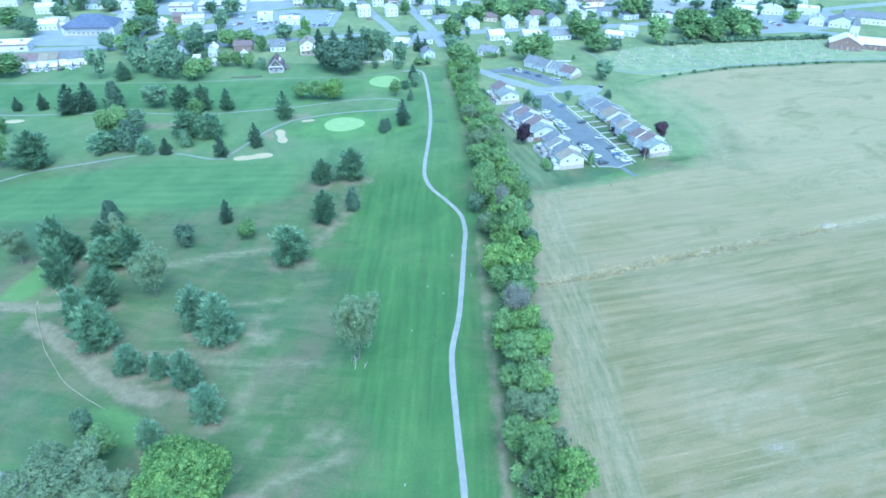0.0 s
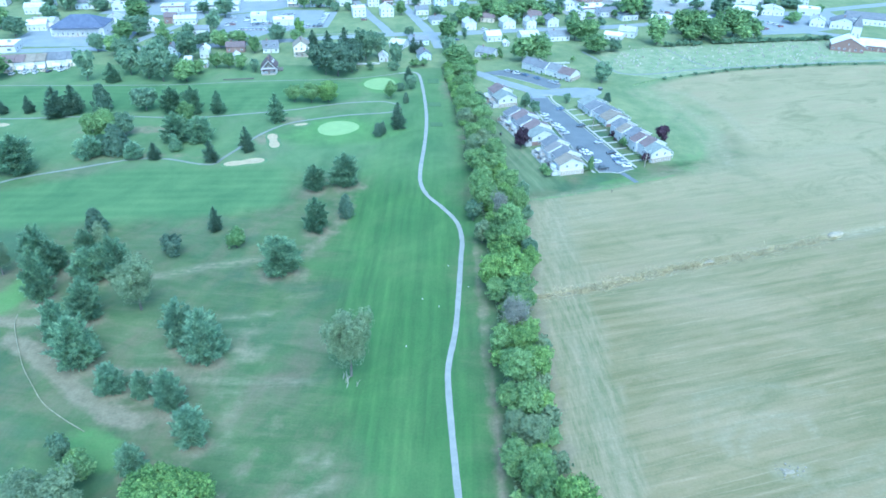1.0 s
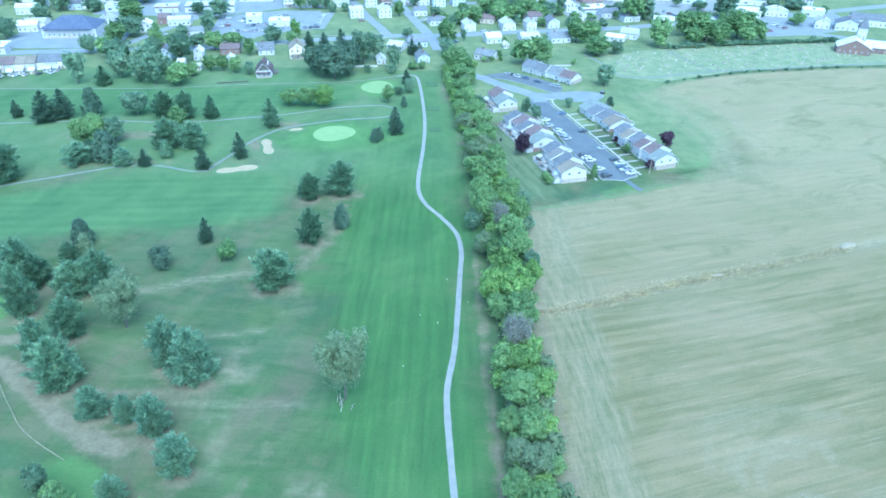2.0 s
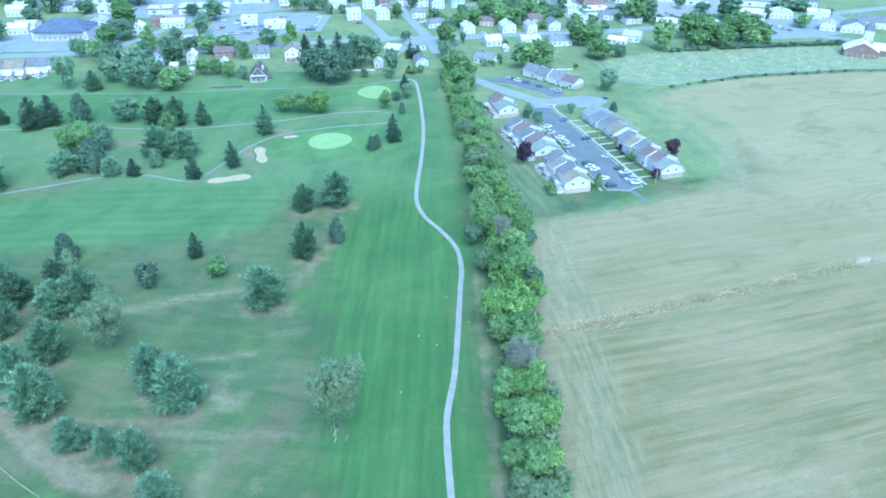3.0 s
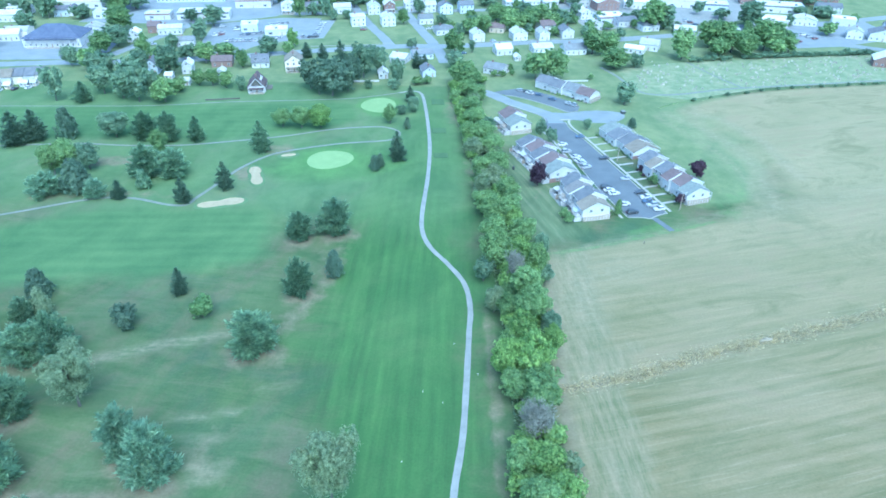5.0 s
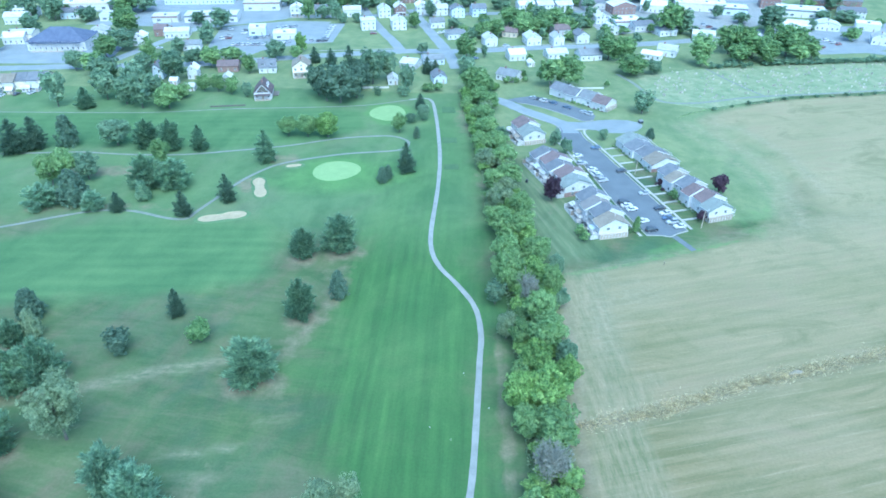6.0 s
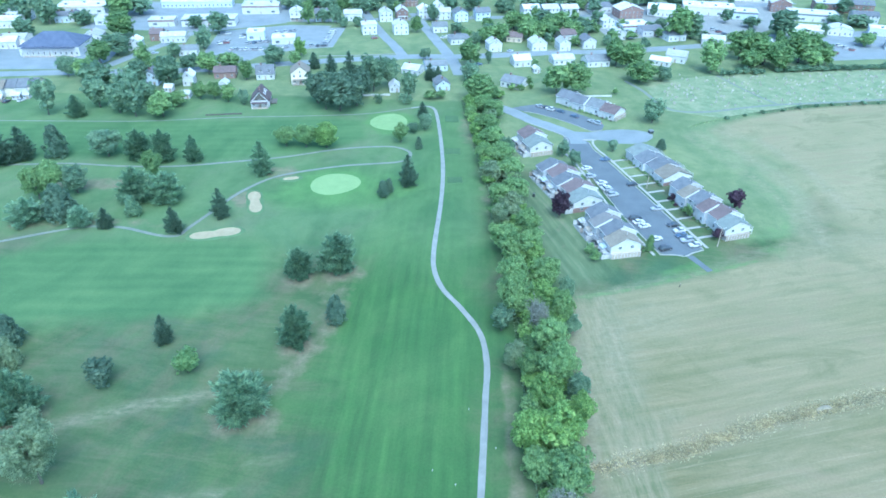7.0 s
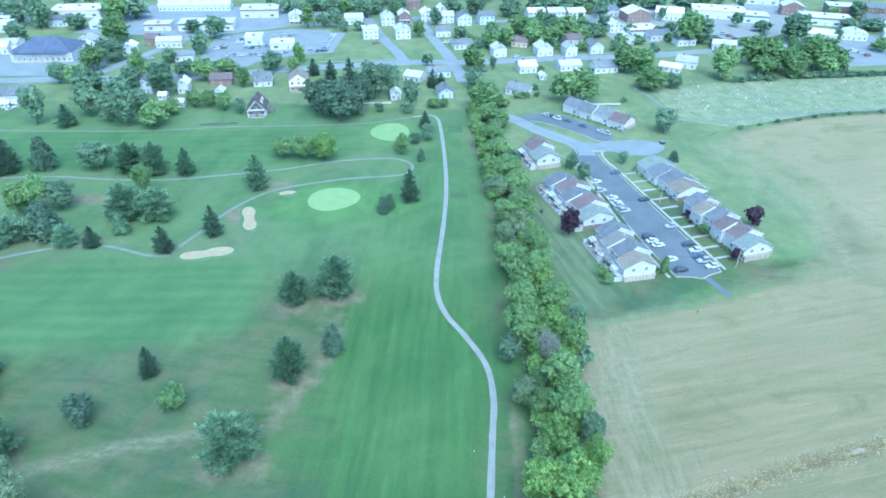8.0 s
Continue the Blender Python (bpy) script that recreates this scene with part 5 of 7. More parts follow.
plant("town", "green", -135.3, 383.6, 7.6, 9.6, "trees of the town")
plant("town", "green", -162.8, 426.1, 10.7, 10.9, "trees of the town")
plant("town", "deep", -148.6, 408.8, 17.5, 16.6, "trees of the town")
plant("town", "deep", -147.9, 438.3, 9.4, 12.8, "trees of the town")
plant("town", "deep", -165.5, 460.7, 8.5, 9.8, "trees of the town")
plant("town", "deep", -199.9, 463.4, 13.1, 18.3, "trees of the town")
plant("town", "green", -201.7, 446.5, 13.0, 15.7, "trees of the town")
plant("town", "deep", -154.2, 479.1, 13.4, 11.4, "trees of the town")
plant("town", "green", -212.6, 499.4, 16.6, 19.1, "trees of the town")
plant("town", "deep", -156.1, 513.7, 14.2, 16.6, "trees of the town")
plant("town", "deep", -226.7, 560.4, 13.1, 21.4, "trees of the town")
plant("town", "deep", -242.4, 562.1, 12.4, 19.3, "trees of the town")
plant("town", "deep", -310.0, 556.4, 10.4, 17.7, "trees of the town")
plant("town", "deep", -273.8, 499.3, 11.9, 14.0, "trees of the town")
plant("town", "green", -128.2, 393.5, 9.2, 8.1, "trees of the town")
plant("town", "green", -121.3, 393.9, 9.2, 8.1, "trees of the town")
plant("town", "green", -113.5, 390.7, 9.2, 8.5, "trees of the town")
plant("town", "green", -136.4, 432.6, 12.4, 13.1, "trees of the town")
plant("town", "green", -128.1, 442.8, 9.5, 15.8, "trees of the town")
plant("town", "green", -114.0, 424.7, 10.7, 9.2, "trees of the town")
plant("town", "deep", -105.3, 451.1, 10.6, 14.6, "trees of the town")
plant("town", "deep", -104.9, 387.4, 7.7, 6.5, "trees of the town")
plant("town", "green", -93.7, 451.2, 8.3, 7.9, "trees of the town")
plant("town", "bright", -94.1, 467.7, 11.2, 8.2, "trees of the town")
plant("spruce", "cedar", -81.9, 446.1, 9.3, 7.7, "trees of the town")
plant("spruce", "cedar", -71.5, 439.2, 10.6, 7.5, "trees of the town")
plant("spruce", "cedar", -57.7, 417.4, 18.4, 10.3, "trees of the town")
plant("town", "deep", -44.9, 410.4, 19.8, 14.3, "trees of the town")
plant("town", "deep", -38.0, 418.8, 15.8, 11.4, "trees of the town")
plant("town", "cedar", -49.7, 400.5, 15.8, 12.9, "trees of the town")
plant("town", "cedar", -64.4, 383.2, 13.1, 11.4, "trees of the town")
plant("town", "cedar", -69.9, 391.7, 16.3, 13.3, "trees of the town")
plant("town", "cedar", -57.5, 381.6, 20.8, 17.8, "trees of the town")
plant("town", "cedar", -50.4, 389.2, 15.4, 12.6, "trees of the town")
plant("town", "deep", -26.1, 400.1, 15.0, 9.3, "trees of the town")
plant("shrub", "deep", -26.9, 392.3, 6.3, 6.8, "trees of the town")
plant("shrub", "deep", -40.3, 392.8, 5.2, 5.1, "trees of the town")
plant("town", "deep", -21.4, 466.4, 7.6, 7.3, "trees of the town")
plant("spruce", "cedar", -17.2, 430.0, 9.6, 6.7, "trees of the town")
plant("spruce", "cedar", -12.9, 432.0, 7.4, 6.1, "trees of the town")
plant("shrub", "green", -15.8, 400.6, 4.1, 7.7, "trees of the town")
plant("shrub", "green", -10.5, 402.3, 4.2, 6.2, "trees of the town")
plant("town", "deep", -79.1, 536.4, 7.1, 8.6, "trees of the town")
plant("town", "deep", -70.4, 539.9, 6.3, 8.7, "trees of the town")
plant("town", "green", 4.2, 458.6, 14.8, 14.3, "trees of the town")
plant("town", "deep", 4.1, 430.2, 10.1, 11.7, "trees of the town")
plant("town", "green", 8.5, 400.8, 13.5, 16.9, "trees of the town")
plant("town", "deep", -3.7, 527.4, 7.3, 11.2, "trees of the town")
plant("town", "green", 15.5, 506.1, 10.5, 14.7, "trees of the town")
plant("town", "green", 24.2, 509.2, 12.0, 14.8, "trees of the town")
plant("town", "green", 34.1, 542.0, 12.0, 17.4, "trees of the town")
plant("town", "green", 41.6, 534.2, 11.8, 17.9, "trees of the town")
plant("town", "green", 57.5, 530.1, 12.4, 17.8, "trees of the town")
plant("town", "green", 71.2, 525.6, 10.2, 15.5, "trees of the town")
plant("town", "green", 41.8, 513.1, 12.8, 15.7, "trees of the town")
plant("town", "green", 52.8, 519.2, 11.4, 17.3, "trees of the town")
plant("town", "green", 64.2, 541.6, 11.9, 18.2, "trees of the town")
plant("town", "deep", 77.8, 534.3, 8.5, 18.0, "trees of the town")
plant("town", "deep", 54.5, 555.0, 9.9, 16.4, "trees of the town")
plant("town", "deep", 14.9, 461.4, 8.2, 4.8, "trees of the town")
plant("town", "green", 48.3, 411.8, 16.4, 15.5, "trees of the town")
plant("town", "green", 57.8, 412.4, 17.6, 16.2, "trees of the town")
plant("town", "green", 87.5, 462.6, 14.6, 16.1, "trees of the town")
plant("town", "green", 96.1, 459.2, 15.4, 16.1, "trees of the town")
plant("town", "green", 95.3, 435.3, 11.8, 18.6, "trees of the town")
plant("town", "deep", 107.6, 436.9, 8.7, 10.6, "trees of the town")
plant("town", "deep", 147.5, 526.2, 17.3, 16.9, "trees of the town")
plant("town", "green", 139.1, 454.6, 18.0, 17.7, "trees of the town")
plant("town", "green", 163.3, 480.3, 17.9, 15.6, "trees of the town")
plant("town", "green", 172.5, 480.8, 17.9, 13.7, "trees of the town")
plant("town", "green", 174.0, 471.1, 15.7, 20.2, "trees of the town")
plant("town", "green", 178.0, 461.0, 15.4, 16.6, "trees of the town")
plant("town", "green", 196.8, 477.1, 19.3, 23.6, "trees of the town")
plant("town", "green", 163.0, 462.0, 11.6, 16.4, "trees of the town")
plant("town", "green", 198.7, 466.2, 11.1, 15.1, "trees of the town")
plant("town", "green", 210.2, 472.5, 10.9, 10.5, "trees of the town")
plant("town", "deep", 197.5, 557.1, 7.7, 13.7, "trees of the town")
plant("town", "deep", 210.6, 538.9, 16.1, 16.6, "trees of the town")
plant("town", "deep", 279.6, 600.9, 12.2, 14.7, "trees of the town")
plant("town", "deep", 275.2, 568.1, 7.4, 20.0, "trees of the town")
plant("town", "deep", 259.7, 570.7, 7.1, 12.9, "trees of the town")
plant("town", "green", 254.2, 516.2, 8.5, 13.4, "trees of the town")
plant("spruce", "cedar", 234.9, 542.3, 6.8, 5.7, "trees of the town")
plant("spruce", "cedar", 237.8, 539.7, 5.2, 4.8, "trees of the town")
plant("shrub", "green", 34.8, 425.4, 4.6, 4.5, "trees of the town")
plant("shrub", "green", 25.7, 416.4, 3.6, 4.8, "trees of the town")
plant("shrub", "green", 30.5, 416.7, 3.6, 4.8, "trees of the town")
plant("shrub", "green", 35.8, 419.5, 3.0, 3.8, "trees of the town")
plant("shrub", "green", 41.7, 460.2, 3.3, 4.3, "trees of the town")
plant("shrub", "green", 78.5, 414.1, 3.0, 3.3, "trees of the town")
plant("town", "deep", -124.8, 584.8, 9.7, 17.8, "trees of the town")
plant("town", "deep", -107.5, 589.9, 10.5, 20.2, "trees of the town")
plant("town", "deep", -91.5, 591.0, 8.9, 17.8, "trees of the town")
plant("town", "deep", -74.1, 582.4, 12.0, 18.1, "trees of the town")
plant("town", "deep", -64.7, 587.9, 10.1, 15.9, "trees of the town")
plant("town", "deep", -49.5, 597.7, 9.8, 14.5, "trees of the town")
plant("town", "deep", -94.2, 548.7, 9.2, 12.6, "trees of the town")
plant("town", "deep", -21.2, 558.6, 11.1, 9.8, "trees of the town")
plant("town", "deep", -10.3, 584.1, 12.0, 17.2, "trees of the town")
plant("town", "deep", 5.7, 592.2, 11.3, 17.5, "trees of the town")
plant("town", "deep", 32.3, 597.9, 12.2, 18.5, "trees of the town")
plant("town", "deep", 51.0, 603.3, 12.3, 21.2, "trees of the town")
plant("town", "deep", 65.9, 608.0, 10.7, 21.5, "trees of the town")
plant("town", "deep", 84.6, 609.8, 12.4, 23.3, "trees of the town")
plant("town", "deep", 101.4, 611.0, 11.5, 21.0, "trees of the town")
plant("town", "deep", 120.4, 623.4, 10.1, 21.6, "trees of the town")
plant("town", "deep", 141.0, 621.5, 10.1, 21.7, "trees of the town")
plant("town", "deep", 160.5, 615.9, 10.8, 21.7, "trees of the town")
plant("town", "deep", -175.1, 525.1, 9.2, 11.2, "trees of the town")
plant("town", "deep", 133.8, 548.9, 7.6, 9.9, "trees of the town")
plant("town", "green", 16.3, 536.9, 8.2, 9.3, "trees of the town")
plant("town", "green", -295.8, 474.4, 14.7, 17.6, "trees of the town")
plant("town", "deep", -274.7, 454.4, 13.5, 15.1, "trees of the town")
plant("town", "green", -242.4, 370.8, 13.0, 21.1, "trees of the town")
plant("town", "deep", -307.0, 542.8, 10.3, 19.5, "trees of the town")
plant("town", "deep", -116.2, 567.1, 12.0, 10.1, "trees of the town")
plant("town", "green", -104.7, 543.6, 16.3, 10.6, "trees of the town")
plant("town", "deep", -99.2, 580.0, 11.3, 11.3, "trees of the town")
plant("town", "deep", -85.5, 545.1, 14.6, 8.8, "trees of the town")
plant("town", "green", -85.1, 579.5, 12.1, 12.1, "trees of the town")
plant("town", "deep", -69.3, 574.2, 14.5, 12.0, "trees of the town")
plant("town", "deep", -53.0, 585.5, 12.2, 9.4, "trees of the town")
plant("town", "green", -30.0, 526.9, 11.0, 9.1, "trees of the town")
plant("town", "deep", -110.2, 601.6, 10.7, 12.8, "trees of the town")
plant("town", "deep", -98.5, 606.2, 9.8, 12.8, "trees of the town")
plant("town", "green", -143.7, 602.4, 9.9, 12.0, "trees of the town")
plant("town", "deep", -52.8, 610.1, 9.8, 11.8, "trees of the town")
plant("town", "deep", -12.5, 606.3, 10.8, 12.7, "trees of the town")
plant("town", "green", 8.0, 615.3, 9.8, 10.9, "trees of the town")
plant("town", "deep", 33.2, 613.7, 10.7, 12.8, "trees of the town")
plant("town", "deep", 27.7, 585.4, 10.4, 11.2, "trees of the town")
plant("town", "green", 137.8, 521.1, 21.5, 18.9, "trees of the town")
plant("town", "deep", 205.5, 528.8, 20.4, 20.1, "trees of the town")
plant("town", "deep", 215.8, 488.8, 9.7, 11.2, "trees of the town")
plant("town", "green", 175.3, 622.1, 11.3, 15.7, "trees of the town")
plant("town", "deep", -281.0, 535.5, 20.1, 14.7, "trees of the town")
plant("town", "deep", -292.9, 534.5, 11.1, 11.0, "trees of the town")
plant("town", "green", -233.3, 548.3, 17.9, 19.2, "trees of the town")
plant("town", "deep", -250.8, 529.2, 9.7, 16.2, "trees of the town")
plant("town", "deep", -287.0, 590.2, 9.5, 12.9, "trees of the town")
plant("willow", "grey", -79.0, 93.0, 11.5, 20.0)
plant("willow", "grey", -68.0, 89.5, 10.0, 15.0)


def fill_hedgerow():
    """Younger trees that close the hedgerow between the tall ones."""
    rng = random.Random(31)
    y = 45.0
    while y < 398:
        mid = 21.5 if y < 235 else 21.5 - (y - 235) * 0.092
        for side in (-1, 1):
            tone = rng.choice(("grey", "bright", "green", "bright", "green") if y < 175 else ("green", "green", "bright", "grey", "bright"))
            plant("town", tone, mid + side * rng.uniform(1.0, 4.6), y + rng.uniform(-2, 2), rng.uniform(3.2, 5.2) if y < 175 else rng.uniform(4.2, 6.8), rng.uniform(5.5, 7.5) if y < 175 else rng.uniform(6.0, 8.5), "hedgerow trees along the field")
        y += rng.uniform(4.5, 7.0)


fill_hedgerow()


def far_woods():
    """The belt of trees behind the town and among its back gardens, too far off to count."""
    rng = random.Random(44)
    spots = [(-120 + k * 5.2 + rng.uniform(-3, 3), rng.uniform(-14, 14), rng.uniform(10, 15), rng.uniform(11, 16)) for k in range(64)]
    spots = [(x, 655 + 0.12 * x + y, h, w) for x, y, h, w in spots]
    spots += [(rng.uniform(-330, 330), rng.uniform(545, 640), rng.uniform(6, 11), rng.uniform(7, 12)) for _ in range(70)]
    spots = [p for p in spots if not (-265 < p[0] < -88 and p[1] < 612) and not (95 < p[0] < 260 and 535 < p[1] < 612 and int(p[0]) % 3)]
    spots += [(rng.uniform(0, 110), rng.uniform(500, 545), rng.uniform(5, 9), rng.uniform(6, 10)) for _ in range(24)]
    spots += [(rng.uniform(100, 260), rng.uniform(485, 540), rng.uniform(5, 9), rng.uniform(6, 10)) for _ in range(20)]
    for tone, share in (("deep", 0), ("green", 1)):
        kinds = [crown_shape(90 + k, 11, 11, 0.7, 14, 1000, 1.2, 0.9, 0.78, (0.14, 0.23), 12) for k in range(3)]
        kinds = [(np.array(k.v), k.f) for k in kinds]
        s = Shape()
        for i, (x, y, h, w) in enumerate(spots):
            if i % 2 != share:
                continue
            v, f = kinds[i % 3]
            n = len(s.v)
            s.v += (v * [w / 11, w / 11, h / 11] + [x, y, 0]).tolist()
            s.f += [tuple(q + n for q in p) for p in f]
        plain("far_woods", s, LEAF[tone], "%s tree belt behind the town" % ("dark green" if tone == "deep" else "leafy green"), "woods", "stuff")


far_woods()

# ---- houses ----
def window_on(parent, x, y, z, w, h, face, sill=True):
    """A framed window set into a wall. face: the turn of the wall's outward side, in degrees from -y."""
    s = Shape()
    b = 0.09
    for x0, x1, z0, z1 in ((-w / 2, -w / 2 + b, 0, h), (w / 2 - b, w / 2, 0, h), (-w / 2 + b, w / 2 - b, 0, b), (-w / 2 + b, w / 2 - b, h - b, h),
                           (-w / 2 + b, w / 2 - b, h / 2 - 0.03, h / 2 + 0.03)):
        s.box(x0, x1, -0.09, 0.02, z0, z1)
    win = part("window", s, TRIM, parent, "", pose(x, y, z, 0, 0, face))
    part("pane", Shape().box(-w / 2 + b, w / 2 - b, -0.045, 0.0, b, h - b), GLASS, win)
    return win


def door_on(parent, x, y, z, face, material=None, w=0.95, h=2.05):
    s = Shape().box(-w / 2, w / 2, -0.07, 0.02, 0, h)
    s.box(-w / 2 + 0.12, w / 2 - 0.12, -0.09, -0.07, h * 0.55, h - 0.15)
    s.box(-w / 2 + 0.12, w / 2 - 0.12, -0.09, -0.07, 0.15, h * 0.48)
    d = part("door", s, material or TIMBER, parent, "", pose(x, y, z, 0, 0, face))
    part("handle", Shape().box(w / 2 - 0.16, w / 2 - 0.1, -0.13, -0.07, 0.95, 1.05), METAL, d)


def wall_shell(w, d, h, rise, ridge, low=-0.3):
    """Walls up to the eaves, with the gables of the roof."""
    s = Shape()
    s.box(0, w, 0, d, low, h)
    if rise and ridge == "x":
        for x in (0, w - 0.2):
            s.solid([(x, 0, h), (x, d, h), (x, d / 2, h + rise)], [(x + 0.2, 0, h), (x + 0.2, d, h), (x + 0.2, d / 2, h + rise)])
    elif rise and ridge == "y":
        for y in (0, d - 0.2):
            s.solid([(0, y, h), (w, y, h), (w / 2, y, h + rise)], [(0, y + 0.2, h), (w, y + 0.2, h), (w / 2, y + 0.2, h + rise)])
    return s


def roof_shell(w, d, h, rise, ridge, over=0.4, thick=0.18):
    s = Shape()
    if ridge == "hip":
        i = min(w, d) / 2
        eave = [(-over, -over), (w + over, -over), (w + over, d + over), (-over, d + over)]
        if w >= d:
            top = [(i, d / 2), (w - i, d / 2), (w - i, d / 2), (i, d / 2)]
        else:
            top = [(w / 2, i), (w / 2, i), (w / 2, d - i), (w / 2, d - i)]
        low, up = [(x, y, h - 0.05) for x, y in eave], [(x, y, h + 0.1) for x, y in eave]
        s.solid(low, up)
        s.solid(up, [(x + (0.02 if k in (1, 2) else -0.02), y + (0.02 if k > 1 else -0.02), h + rise) for k, (x, y) in enumerate(top)])
    elif ridge == "flat":
        s.box(-0.1, w + 0.1, -0.1, d + 0.1, h, h + 0.25)
        for x0, x1, y0, y1 in ((-0.1, w + 0.1, -0.1, 0.15), (-0.1, w + 0.1, d - 0.15, d + 0.1), (-0.1, 0.15, 0.15, d - 0.15), (w - 0.15, w + 0.1, 0.15, d - 0.15)):
            s.box(x0, x1, y0, y1, h + 0.25, h + 0.6)
    else:
        def pitch(span, length, swap):
            slope = rise / (span / 2)
            for a, b in ((-over, span / 2), (span + over, span / 2)):
                za = h - slope * over
                low = [(a, -over, za), (b, -over, h + rise), (b, length + over, h + rise), (a, length + over, za)]
                up = [(x, y, z + thick) for x, y, z in low]
                if swap:
                    low, up = [(y, x, z) for x, y, z in low], [(y, x, z) for x, y, z in up]
                s.solid(low, up)
        if ridge == "x":
            pitch(d, w, True)
        else:
            pitch(w, d, False)
    return s


def house(x, y, turn, w, d, h, rise, ridge, wall, roof, label, storeys=1, chimney=True, name="house", category="house", porch=False, group="houses of the town", dormers=0):
    """A house whose front stands on -y in its own frame, centred on x."""
    top = thing(name, pose(x, y, 0, 0, 0, turn) @ pose(-w / 2, 0, 0), label, category, group)
    part("wall", wall_shell(w, d, h, 0 if ridge in ("hip", "flat") else rise, ridge), SIDING[wall], top)
    r = part("roof", roof_shell(w, d, h, rise, ridge), ROOF[roof], top)
    if chimney:
        cx, cy = (w * 0.28, d * 0.5) if ridge != "y" else (w * 0.5, d * 0.3)
        part("chimney", Shape().box(cx - 0.4, cx + 0.4, cy - 0.35, cy + 0.35, h + rise * 0.3, h + rise + 0.9).box(cx - 0.5, cx + 0.5, cy - 0.45, cy + 0.45, h + rise + 0.9, h + rise + 1.05), SIDING["brick"], r)
    big = ridge == "flat"
    n = max(2, int(w / (6.5 if big else 2.8)))
    for k in range(storeys):
        z = 0.9 + 2.7 * k
        if z + 1.3 > h:
            break
        for i in range(n):
            px = w * (i + 0.5) / n
            if k == 0 and i == n // 2:
                door_on(top, px, 0, 0.1, 0)
            else:
                window_on(top, px, 0, z, 2.6 if big else 1.1, 1.5 if big else 1.35, 0)
        for py in (d * 0.3, d * 0.7):
            window_on(top, 0, py, z, 1.0, 1.3, -90)
            window_on(top, w, py, z, 1.0, 1.3, 90)
    if big:
        for k in range(max(1, int(w / 9))):
            ux, uy = w * (k + 0.5) / max(1, int(w / 9)), d * (0.35 + 0.3 * (k % 2))
            part("roof_unit", Shape().box(ux - 0.9, ux + 0.9, uy - 0.7, uy + 0.7, h + 0.25, h + 1.2, 0.06), ROOF["grey"], r, "grey rooftop plant box")
        part("fascia", Shape().box(0.0, w, -0.16, -0.1, h - 0.9, h + 0.1), (PAINT["grey"], SIDING["blue"], SIDING["tan"], SIDING["brick"])[int(abs(x)) % 4], top, "coloured shop fascia")
    if ridge == "y" and rise > 1.6:
        window_on(top, w / 2, 0, h + 0.2, 0.8, 1.0, 0)
    for i in range(dormers):
        cx = w * (i + 0.5) / dormers
        dm = part("dormer", Shape().box(cx - 0.8, cx + 0.8, d * 0.1, d * 0.4, h + 0.2, h + 1.5), SIDING[wall], r)
        s = Shape().solid([(cx - 1.0, d * 0.08, h + 1.45), (cx, d * 0.08, h + 2.1), (cx + 1.0, d * 0.08, h + 1.45)], [(cx - 1.0, d * 0.45, h + 1.45), (cx, d * 0.45, h + 2.1), (cx + 1.0, d * 0.45, h + 1.45)])
        part("dormer_roof", s, ROOF[roof], r)
        window_on(r, cx, d * 0.1, h + 0.5, 0.8, 0.9, 0)
    if porch:
        ph = h - 0.5 if w > 25 else 2.4
        posts = max(4, int(w / 3.2))
        s = Shape().box(w * 0.06, w * 0.94, -2.4, 0.0, ph, ph + 0.2)
        p = part("porch", s, ROOF[roof], top)
        for i in range(posts):
            px = w * (0.08 + 0.84 * i / (posts - 1))
            part("post", Shape().box(px - 0.16, px + 0.16, -2.3, -1.98, 0.2, ph), TRIM, p)
        part("porch_floor", Shape().box(w * 0.06, w * 0.94, -2.4, -0.02, -0.2, 0.2), TIMBER, p)
    return top


